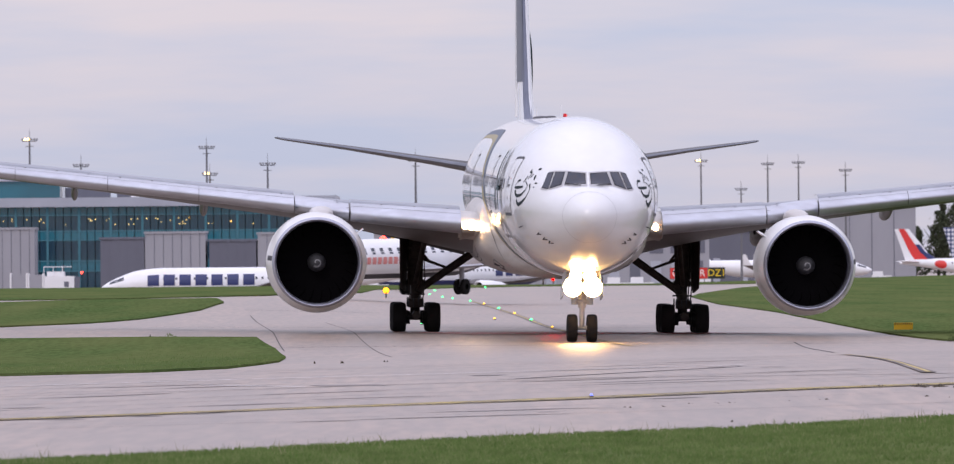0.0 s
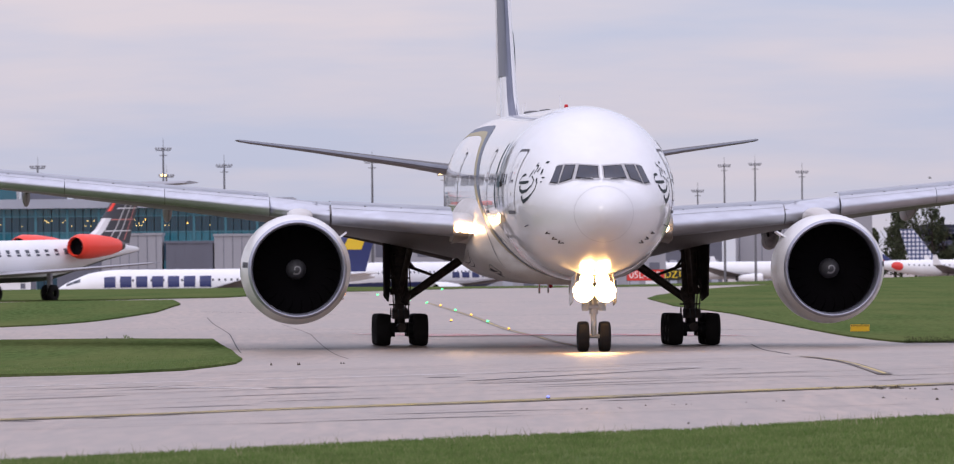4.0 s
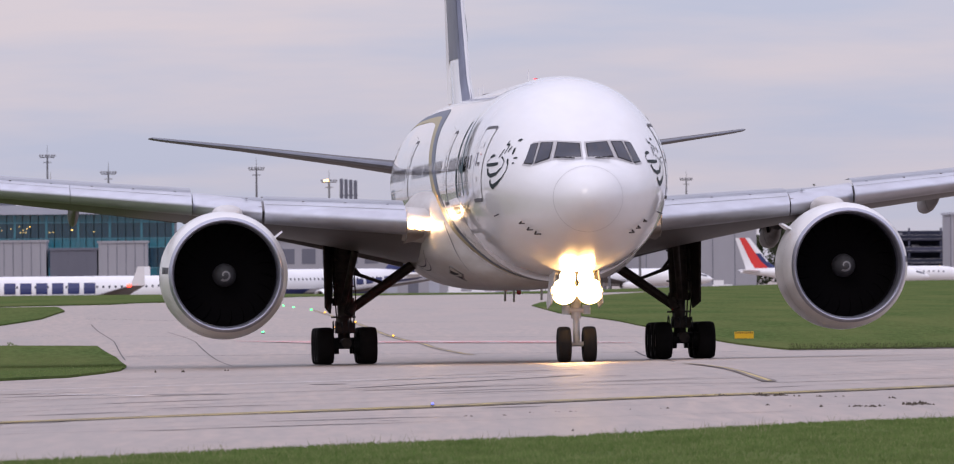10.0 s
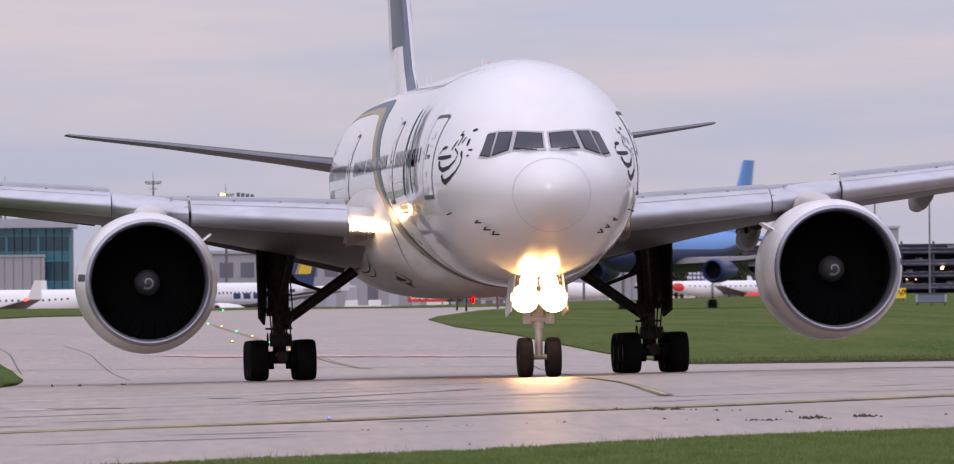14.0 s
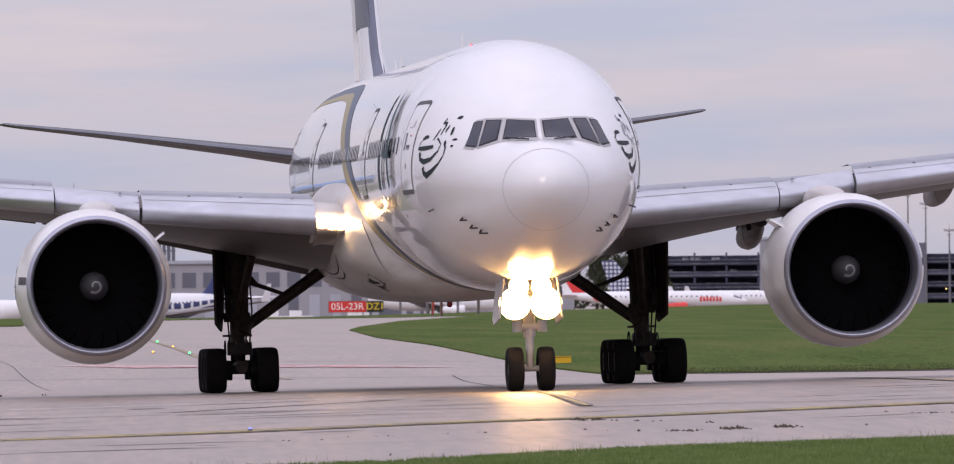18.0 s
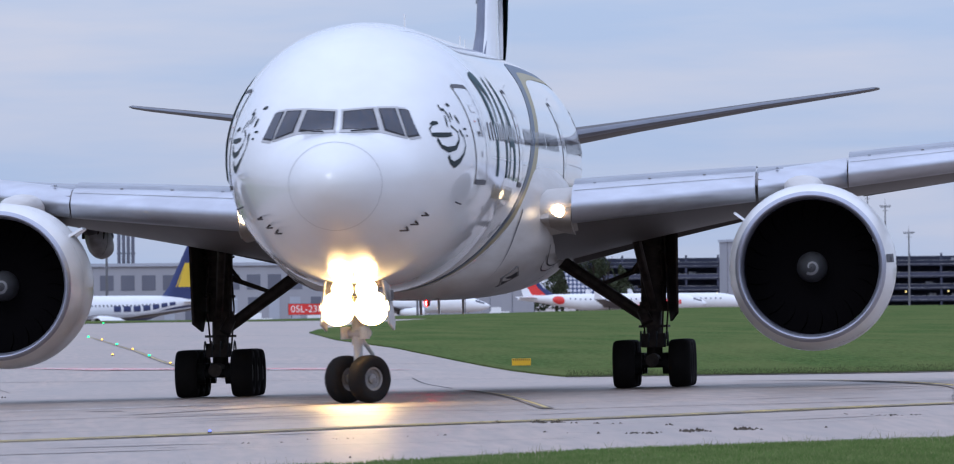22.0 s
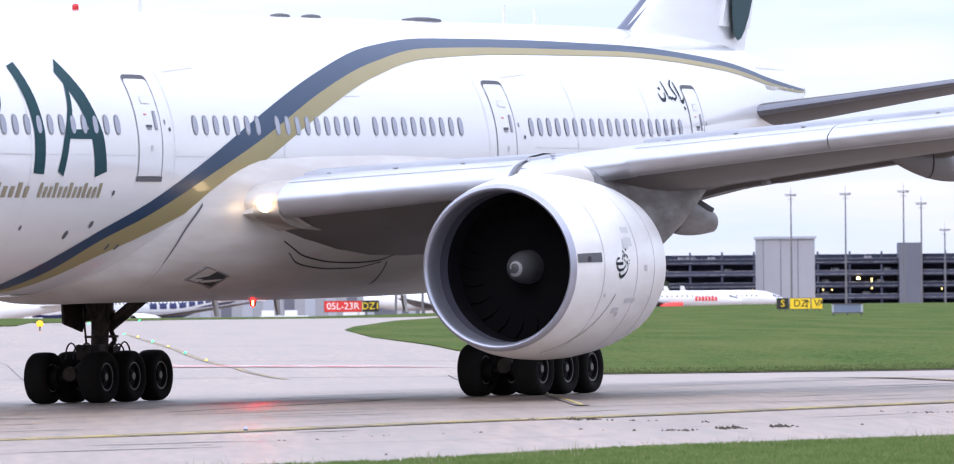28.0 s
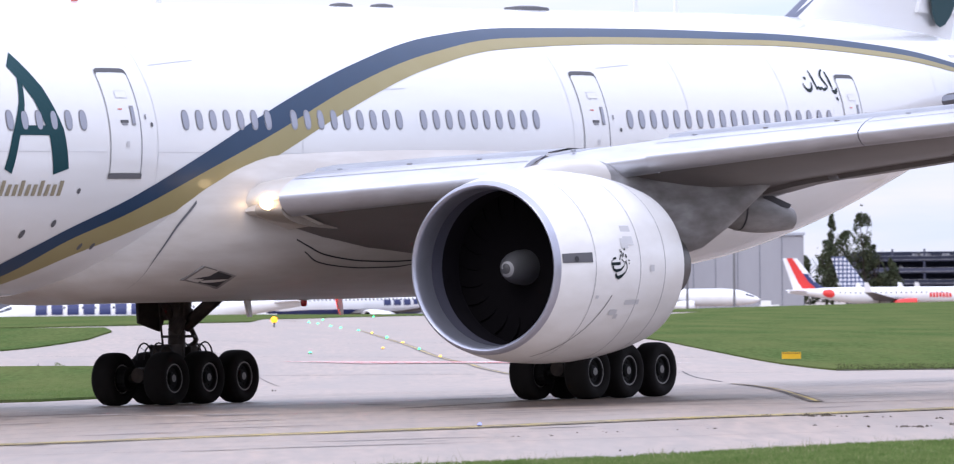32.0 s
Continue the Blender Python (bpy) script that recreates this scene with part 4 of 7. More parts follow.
    for y, w, z0, z1 in ((21.5, .17, 4.6, 4.82), (22.4, .35, 4.55, 4.95), (23.3, .46, 4.5, 5.06), (24.2, .50, 4.3, 5.12), (25.0, .50, 3.7, 5.12), (26.5, .48, 3.12, 4.95), (28.2, .44, 3.0, 5.1), (29.4, .38, 3.2, 4.95), (30.6, .3, 3.65, 4.9), (31.8, .18, 4.2, 4.85), (32.6, .05, 4.55, 4.75)):
        rings.append([(cx - sgn * .22 + w * math.cos(2 * math.pi * j / 16), y, (z0 + z1) / 2 + (z1 - z0) / 2 * math.copysign(abs(math.sin(2 * math.pi * j / 16)) ** .6, math.sin(2 * math.pi * j / 16))) for j in range(16)])
    mesh("pylon", *loft(rings[:5]), M_BELLY, airliner, "pale grey engine pylon", True)
    mesh("aft_pylon", *loft(rings[4:]), M_AFT, airliner, "sooty grey rear of the engine pylon", True)
    # chine on the inboard side
    chine = []
    for w in (-.03, .03):
        chine.append([(cx - sgn * (r * math.cos(radians(36)) - w * .6), y, cz + r * math.sin(radians(36)) + w * .8) for y, r in ((21.7, 1.93), (22.2, 2.27), (22.35, 2.31), (23.2, 2.31), (23.4, 1.93))])
    mesh("chine", *loft(chine), M_WHITE, eng, "white vortex chine")
    # dark vent panel on the outer side, with markings
    def cowl(a, deg, out=0.012):
        r = np.interp(a, COWL_A, COWL_R) + out
        return (cx + sgn * r * math.cos(radians(deg)), a, cz + r * math.sin(radians(deg)))
    if sgn:
        mesh("cowl_vent", *patch([[cowl(a, d) for d in (2, 5, 8)] for a in (20.31, 20.6, 20.95, 21.27)]), M_LINE, eng, "dark grey vent panel")
        mesh("vent_hole", *patch([[cowl(20.72 + .07 * math.cos(t), 4.2 + 2.0 * math.sin(t), .02), cowl(20.72, 4.2, .022)] for t in np.linspace(0, 2 * math.pi, 13)]), M_GAP, eng)
        for pts, w in BOWLS + MARKS:
            line = [(22.3 + sgn * (a - 4.3) * .34, (z - 5.88) * 12.5 + 1.0) for a, z in pts]
            n = len(line)
            g = []
            for k, (a, d) in enumerate(line):
                q0, q1 = line[max(k - 1, 0)], line[min(k + 1, n - 1)]
                t = Vector((q1[0] - q0[0], (q1[1] - q0[1]) * .035)).normalized()
                h = w * .27 * ((1.0, .75, 1.0, .75, .4, .3, .35, .45)[k] if n > 7 else 1)
                g.append([cowl(a - e * t.y * h, d + e * t.x * h / .035) for e in (-1, 1)])
            mesh("emblem_stroke", *patch(g), M_INK, eng, "black emblem stroke")
        mesh("cowl_seam", *patch([[cowl(22.1 - 1.15 * k / 10 - .012, -18 - 5.4 * k, .01), cowl(22.1 - 1.15 * k / 10 + .012, -18 - 5.4 * k, .01)] for k in range(11)]), M_GAP, eng)
        for a0, a1, d0, d1 in ((22.55, 22.95, 12, 24), (22.7, 23.3, -24, -21), (22.45, 22.6, -33, -30), (23.6, 23.8, -4, 0), (21.5, 21.6, -20, -18)):
            mesh("service_panel", *patch([[cowl(a0, d0, .009), cowl(a0, d1, .009)], [cowl(a1, d0, .009), cowl(a1, d1, .009)]]), M_PANEL, eng)
        mesh("cowl_latch", *patch([[cowl(22.2 + .3 * k / 4, -30 - .6, .012), cowl(22.2 + .3 * k / 4, -27, .012)] for k in range(5)]), M_PANEL, eng)
        mesh("service_panel", *patch([[cowl(a, d, .008) for d in (10, 13, 16)] for a in (22.4, 22.7)]), M_PANEL, eng)

# tail
def fin_ring(z, le, te, th):
    return [(v * th * (te - le), le + u * (te - le), z) for u, v in FOIL]


fin = mesh("fin", *loft([fin_ring(z, le, te, t) for z, le, te, t in ((8.3, 49.6, 58.9, .075), (8.9, 50.6, 59.2, .085), (9.8, 52.4, 59.5, .085), (13, 55.1, 60.9, .085), (16.5, 58.0, 62.4, .085), (18.4, 59.7, 63.3, .08), (18.6, 60.4, 63.3, .05))]), M_WHITE, airliner, "tall swept fin with grey leading edge", True)
mesh("fin_leading_edge", *loft([[(sx * .03 * (te - le) * .5, y, z) for sx, y in ((0, le - .05), (.7, le + .04), (1.5, le + .25), (-1.5, le + .25), (-.7, le + .04))] for z, le, te in ((8.7, 50.2, 59.2), (9.8, 52.4, 59.5), (13, 55.1, 60.9), (16.5, 58.0, 62.4), (18.4, 59.7, 63.3))]), M_FINLE, fin, "blue-grey metal leading edge", True)
mesh("livery_panel", *patch([[(p[0] - .02, p[1], p[2]) for p in fin_ring(z, le, te, .087)[10:18]] for z, le, te in ((10.6, 53.1, 59.85), (13, 55.1, 60.9), (16.5, 58.0, 62.4), (18.35, 59.7, 63.2))]), M_SLATE, fin, "slate livery panel high on the fin", True)
mesh("rudder", *loft([[(sx * w, y, z) for sx, y in ((1, h), (0.15, te + .06), (-0.15, te + .06), (-1, h))] for z, h, te, w in ((9.1, 56.7, 59.25, .33), (13, 58.9, 60.9, .24), (18.3, 62.0, 63.2, .13))]), M_WHITE, fin, "white rudder")
mesh("livery_disc", [((.04 + .16 * max(60.1 + .38 * (z - 11) - y, 0)), y, z) for y, z in [(58.7 + .3 * (z0 - 11) + 1.35 * c, z0) for c, z0 in [(math.cos(2 * math.pi * k / 24), 10.95 + 2.2 * math.sin(2 * math.pi * k / 24)) for k in range(24)]]], [tuple(range(24))], M_GREEN, fin, "dark green livery disc")
for sgn in (1, -1):
    tr = []
    for b, le, te, z, th in ((0.6, 53.2, 60.5, 6.60, .08), (1.6, 54.05, 60.8, 6.75, .075), (4, 56.35, 61.4, 7.15, .068), (7.5, 58.9, 62.3, 7.69, .062), (10.2, 60.6, 62.95, 8.06, .055), (10.65, 61.0, 63.0, 8.13, .05), (10.77, 61.6, 63.0, 8.15, .03)):
        tr.append([(sgn * b, le + u * (te - le), z + v * th * (te - le)) for u, v in FOIL])
    st = mesh("tailplane", *loft(tr), M_TAILG, airliner, "grey swept tailplane", True)
    mesh("tailplane_leading_edge", *patch([[(p[0], p[1] - .012, p[2] + (.006 if k < 2 else -.006)) for k, p in enumerate(r[7:12])] for r in tr[1:-1]]), M_TAILLE, st, "blue-grey metal leading edge", True)
    g = [[side(a, z, sgn, .01) for z in (7.0, 7.5, 8.0)] for a in (56.2, 57.4, 58.6, 59.6)]
    mesh("tail_plate", *patch(g), M_STAIN, airliner, "grubby plate at the tailplane root")
mesh("tail_exhaust", *lathe([(62.3, .28), (62.75, .22), (62.75, .16), (62.4, .14)], (0, 0, AX(62) + 1.55), "y", 20), M_NOZ, airliner, "dark auxiliary exhaust")
for a, h, w in ((22.9, .5, .25), (43.3, .45, .22), (45.2, .4, .2)):
    z = AX(a) + F_TOP(a)
    mesh("blade_antenna", *loft([[(dx, a + dy, z + k) for dx, dy in ((.02, 0), (.02, wd), (-.02, wd), (-.02, 0))] for k, wd in ((-.05, w), (h, w * .5))]), M_WHITE, airliner)
for a in (30.4, 32.1):
    z = AX(a) + F_TOP(a)
    mesh("antenna_fairing", *loft([[(.22 * s * math.cos(2 * math.pi * j / 12), a + .45 * s * math.sin(2 * math.pi * j / 12), z + h) for j in range(12)] for s, h in ((1, -.04), (.8, .05), (.3, .08))]), M_LINE, airliner)
mesh("antenna_fairing", *loft([[(.4 * s * math.cos(2 * math.pi * j / 16), 38.4 + .85 * s * math.sin(2 * math.pi * j / 16), AX(38.4) + 3.1 + h) for j in range(16)] for s, h in ((1, -.04), (.92, .05), (.4, .09))]), M_LINE, airliner)
# beacons: a bright bulb, flashed by an added turning hood with one open side
HOODS = []
for a, z, up, aim, gap, beat, start in ((19.8, AX(19.8) + 3.1, 1, -93, 14, 1.316, 1), (28.6, 2.30, -1, -65, 20, 1.166, 28)):
    bulb = mesh("beacon", *lathe([(up * q, r) for q, r in ((-.04, .03), (.03, .035), (.08, .035), (.11, .025), (.13, .01))], (0, a, z), "z", 16), M_FLASH, airliner, "red rotating beacon bulb", True)
    arc = [radians(aim + gap + (360 - 2 * gap) * k / 36) for k in range(37)]
    hood = mesh("beacon_shutter", *patch([[(r * math.cos(t), r * math.sin(t), up * h) for r, h in ((.072, -.04), (.072, .08), (.066, .12), (.04, .145), (.004, .15))] for t in arc]), M_RED, bulb, "dark red turning hood", True)
    mesh("beacon_base", *lathe([(up * q, r) for q, r in ((-.06, .12), (.0, .12), (.012, .10), (.012, .01))], (0, a, z), "z", 20), M_GEARLT, bulb, "", True)
    HOODS.append((hood, (0, a, z), beat, start))
for a, sx in ((25.4, .5), (30.4, -.3), (36.0, 0.4)):
    mesh("drain_mast", *loft([[(sx + dx, a + dy + k * .15, 2.35 - k * .4) for dx, dy in ((.03, 0), (.03, .22 - .1 * k), (-.03, .22 - .1 * k), (-.03, 0))] for k in (0, 1)]), M_WHITE, airliner)


# wheels and gear
def tyre_data(R, w, r_in):
    p = [(-w * .36, r_in), (-w * .47, r_in + .05), (-w * .5, R * .80), (-w * .47, R * .91), (-w * .38, R * .975), (-w * .2, R), (0, R * 1.003), (w * .2, R), (w * .38, R * .975), (w * .47, R * .91), (w * .5, R * .80), (w * .47, r_in + .05), (w * .36, r_in), (0, r_in * .98)]
    vs, fs = lathe(p + [p[0]], (0, 0, 0), "x", 36)
    return vs, fs


def rim_data(w, r_in):
    pcs = []
    for s in (-1, 1):
        pcs.append(lathe([(s * w * .37, r_in + .01), (s * w * .34, r_in * .86), (s * w * .22, r_in * .80), (s * w * .18, r_in * .45), (s * w * .30, r_in * .40), (s * w * .33, r_in * .22), (s * w * .36, .01)], (0, 0, 0), "x", 24))
        for k in range(9):
            t = 2 * math.pi * k / 9
            c = (0, r_in * .62 * math.cos(t), r_in * .62 * math.sin(t))
            pcs.append(tube((s * w * .18, c[1], c[2]), (s * w * .235, c[1], c[2]), r_in * .09, None, 6))
    return merge(*pcs)


WHEELS = []
tyre_src = rim_src = None
for sgn in (1, -1):
    for a in (30.32, 31.77, 33.22):
        for s2 in (-1, 1):
            if tyre_src is None:
                w = mesh("main_wheel", *tyre_data(.60, .56, .34), M_TYRE, airliner, "black main wheel tyre", True)
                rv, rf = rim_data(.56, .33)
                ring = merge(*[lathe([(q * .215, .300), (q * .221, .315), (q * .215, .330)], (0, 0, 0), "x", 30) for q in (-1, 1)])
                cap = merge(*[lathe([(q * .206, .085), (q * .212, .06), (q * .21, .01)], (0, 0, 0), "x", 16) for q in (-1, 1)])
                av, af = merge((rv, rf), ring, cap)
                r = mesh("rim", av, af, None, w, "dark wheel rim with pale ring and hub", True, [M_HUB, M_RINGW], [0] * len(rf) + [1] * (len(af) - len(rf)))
                tyre_src, rim_src = w, r
            else:
                w = new("main_wheel", tyre_src.data)
                w.parent, w["label"] = airliner, "black main wheel tyre"
                r = new("rim", rim_src.data)
                r.parent, r["label"] = w, rim_src["label"]
            w.location = (sgn * 5.49 + s2 * .70, a, .60)
            WHEELS.append((w, tuple(w.location), .60))
    x = sgn * 5.49
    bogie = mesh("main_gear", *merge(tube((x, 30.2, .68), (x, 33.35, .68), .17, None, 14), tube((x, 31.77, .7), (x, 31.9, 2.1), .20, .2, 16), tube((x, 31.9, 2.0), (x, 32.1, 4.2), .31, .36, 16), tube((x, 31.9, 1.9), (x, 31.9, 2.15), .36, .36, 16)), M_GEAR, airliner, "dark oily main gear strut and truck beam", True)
    # Axles and brakes share the hubs' near-black, darkening the gaps between wheels.
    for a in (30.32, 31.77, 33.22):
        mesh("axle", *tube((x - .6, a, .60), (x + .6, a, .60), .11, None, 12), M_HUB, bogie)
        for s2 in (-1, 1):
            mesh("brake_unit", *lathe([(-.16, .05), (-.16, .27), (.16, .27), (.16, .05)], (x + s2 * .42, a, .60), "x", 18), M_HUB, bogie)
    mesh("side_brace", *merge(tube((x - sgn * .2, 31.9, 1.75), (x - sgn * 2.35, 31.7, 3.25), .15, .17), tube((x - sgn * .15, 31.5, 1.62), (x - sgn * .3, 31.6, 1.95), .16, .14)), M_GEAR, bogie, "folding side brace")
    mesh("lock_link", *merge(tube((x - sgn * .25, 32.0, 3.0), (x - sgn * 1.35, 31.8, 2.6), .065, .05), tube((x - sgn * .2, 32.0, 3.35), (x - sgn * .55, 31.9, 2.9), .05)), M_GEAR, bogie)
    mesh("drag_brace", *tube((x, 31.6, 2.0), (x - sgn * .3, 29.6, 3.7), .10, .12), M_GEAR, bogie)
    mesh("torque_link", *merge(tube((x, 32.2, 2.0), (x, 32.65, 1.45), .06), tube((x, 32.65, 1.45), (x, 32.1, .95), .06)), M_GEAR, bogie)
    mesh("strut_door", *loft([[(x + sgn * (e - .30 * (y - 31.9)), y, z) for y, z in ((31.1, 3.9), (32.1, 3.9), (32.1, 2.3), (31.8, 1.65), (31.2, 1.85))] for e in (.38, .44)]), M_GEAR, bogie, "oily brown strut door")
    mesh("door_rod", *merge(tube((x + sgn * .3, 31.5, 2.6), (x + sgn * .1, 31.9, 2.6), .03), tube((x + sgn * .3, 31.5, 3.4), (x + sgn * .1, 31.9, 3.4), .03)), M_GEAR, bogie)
    for a0, n in ((30.95, 4), (32.55, 5)):
        for m in range(n):
            dx = -.3 + .6 * m / (n - 1)
            q = [Vector((x + dx, a0 - .32 * math.cos(math.pi * k / 8), 1.02 + (.38 - .05 * (m % 2)) * math.sin(math.pi * k / 8))) for k in range(9)]
            mesh("hydraulic_hose", *pipe(q, .02), M_GAP, bogie)
    for q in ((x - .3, x + .3, 31.2, 31.6, 1.0, 1.35), (x - .24, x + .24, 32.05, 32.4, 1.0, 1.3)):
        mesh("junction_box", *box_data(*q), M_GEAR, bogie)
    for k in range(5):
        z = 1.5 + .5 * k
        mesh("pipe_clip", *lathe([(0, .4), (.06, .4)], (x, 31.95, z), "z", 12), M_GEAR, bogie)
    for dx in (-.22, .2, .3):
        mesh("hydraulic_pipe", *pipe([Vector((x + dx, 31.62, 1.2)), Vector((x + dx * 1.3, 31.58, 2.2)), Vector((x + dx, 31.7, 3.9))], .025), M_GEAR, bogie)

# nose gear; it turns about its strut
nose_gear = mesh("nose_gear", *merge(tube((0, 0, .55), (0, .05, 1.35), .10, .10, 14), tube((0, .05, 1.3), (0, .1, 2.9), .15, .16, 14), tube((-.36, 0, .54), (.36, 0, .54), .075, None, 12)), M_GEARLT, airliner, "pale nose gear strut", True)
nose_gear.location = (0, 5.89, 0)
mesh("torque_link", *merge(tube((0, .12, 1.45), (0, .5, 1.05), .045), tube((0, .5, 1.05), (0, .1, .66), .045), tube((-.1, .1, 1.45), (.1, .1, 1.45), .07)), M_GEARLT, nose_gear)
mesh("steering_unit", *merge(tube((-.42, -.02, 1.55), (.42, -.02, 1.55), .09, None, 12), *[tube((s * .3, -.05, 1.42), (s * .3, -.05, 1.7), .12, None, 12) for s in (1, -1)]), M_GEARLT, nose_gear)
nw = None
for s2 in (-1, 1):
    vs, fs = tyre_data(.53, .40, .26)
    rv, rf = rim_data(.40, .26)
    if nw is None:
        v, f = merge((vs, fs), (rv, rf))
        nw = mesh("nose_wheel", v, f, None, nose_gear, "black nose wheel tyre with grey rim", True, [M_TYRE, M_RINGW], [0] * len(fs) + [1] * len(rf))
        w = nw
    else:
        w = new("nose_wheel", nw.data)
        w.parent, w["label"] = nose_gear, nw["label"]
    w.location = (s2 * .375, 0, .53)
    WHEELS.append((w, tuple(w.location), .53))
rack = mesh("lamp_rack", *merge(tube((-.62, 5.62, 2.12), (.62, 5.62, 2.12), .05), tube((-.5, 5.62, 2.12), (0, 5.92, 2.0), .04), tube((.5, 5.62, 2.12), (0, 5.92, 2.0), .04), tube((-.4, 5.62, 2.42), (.4, 5.62, 2.42), .04)), M_GEARLT, airliner, "lamp rack on the nose gear")
# Glasses are oversized: the lamps' glare is put into their shape.
for x, z, r in ((-.38, 2.1, .32), (.38, 2.1, .32), (-.27, 2.52, .2), (.27, 2.52, .2)):
    r *= 1.22
    lb = mesh("lamp_bowl", *lathe([(.0, r), (.1, r * .9), (.2, r * .4)], (x, 5.48, z), "y", 18), M_GEARLT, rack, "", True)
    mesh("lamp_glass", *lathe([(.0, .005), (-.01, r * .5), (.03, r * .96)], (x, 5.46, z), "y", 18), M_LAMP, rack, "blazing warm landing lamp", True)
for s2 in (-1, 1):
    mesh("nose_gear_door", *loft([[(s2 * (.62 + dx + .12 * (z < 2)), y, z) for y, z in ((5.3, 2.72), (7.2, 2.72), (7.2, 1.75), (6.9, 1.6), (5.4, 1.75))] for dx in (0, .04)]), M_BELLY, airliner, "open white nose gear door")
for k in range(2):
    mesh("door_mark", *box_data(.785, .79, 5.75 + .5 * k, 6.1 + .5 * k, 2.25, 2.5), M_LINE, airliner, "dark painted mark bar")
mesh("nose_drag_brace", *tube((0, 5.95, 1.6), (0, 7.6, 2.75), .07, .08), M_GEARLT, airliner)


# ---- the far side of the field ----
M_CONC2 = mat("pale_render_wall", (0.33, 0.33, 0.36), 0.7, 0, 0.3, 0.3, (1, 1, .3), dark=(0.24, 0.24, 0.27))
M_CONC3 = mat("dark_grey_cladding", (0.13, 0.135, 0.17), 0.6, 0, 0.3, 0.3, (1, 1, .3), dark=(0.09, 0.09, 0.12))
M_ROOF = mat("pale_metal_roof", (0.42, 0.44, 0.50), 0.4, 0.2, 0.2, 0.2)
M_TEAL = mat("teal_glazing", (0.015, 0.15, 0.20), 0.12, 0, 0.4, 0.15, (1, 1, 1), coat=0.5, dark=(0.02, 0.05, 0.07))
M_TEALD = mat("dark_teal_glazing", (0.006, 0.034, 0.062), 0.12, 0, 0.8, 0.5, (1, 1, .4), coat=0.4, dark=(0.02, 0.075, 0.10))
M_MULL = mat("mullion_metal", (0.06, 0.20, 0.25), 0.4, 0.3)
M_ROOM = mat("warm_room_lamp", (1.0, 0.72, 0.25), 0.5, 0, glow=2.0)
M_NIGHT = mat("amber_mast_lamp", (1.0, 0.62, 0.18), 0.5, 0, glow=7)
M_FLOOD = mat("amber_flood_lamp", (1.0, 0.62, 0.18), 0.5, 0, glow=26)
M_MAST = mat("galvanised_mast", (0.16, 0.16, 0.17), 0.6, 0.4)
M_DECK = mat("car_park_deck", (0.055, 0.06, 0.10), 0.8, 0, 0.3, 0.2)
M_DARK = mat("car_park_shade", (0.025, 0.03, 0.055), 0.9, 0, 0.4, 0.2)
M_CAR = mat("parked_cars", (0.35, 0.35, 0.37), 0.4, 0, 0.9, 0.6, dark=(0.05, 0.05, 0.07))
M_JWHITE = mat("jet_white", (0.80, 0.80, 0.81), 0.35, 0, 0.1, 0.5)
M_JNAVY = mat("jet_navy", (0.02, 0.03, 0.12), 0.4)
M_JYEL = mat("jet_yellow", (0.75, 0.50, 0.03), 0.4)
M_JRED = mat("jet_red", (0.68, 0.04, 0.035), 0.4)
M_JORANGE = mat("jet_orange_red", (0.90, 0.055, 0.028), 0.4)
M_JBLUE = mat("jet_sky_blue", (0.09, 0.29, 0.66), 0.4)
M_JBLACK = mat("jet_dark_belly", (0.05, 0.05, 0.06), 0.5)
M_JWIN = mat("jet_window", (0.05, 0.055, 0.075), 0.2)
M_STROBE = mat("jet_red_light", (1.0, 0.05, 0.03), 0.4, 0, glow=6)
M_TAXI = mat("jet_taxi_light", (1.0, 0.70, 0.30), 0.4, 0, glow=30)


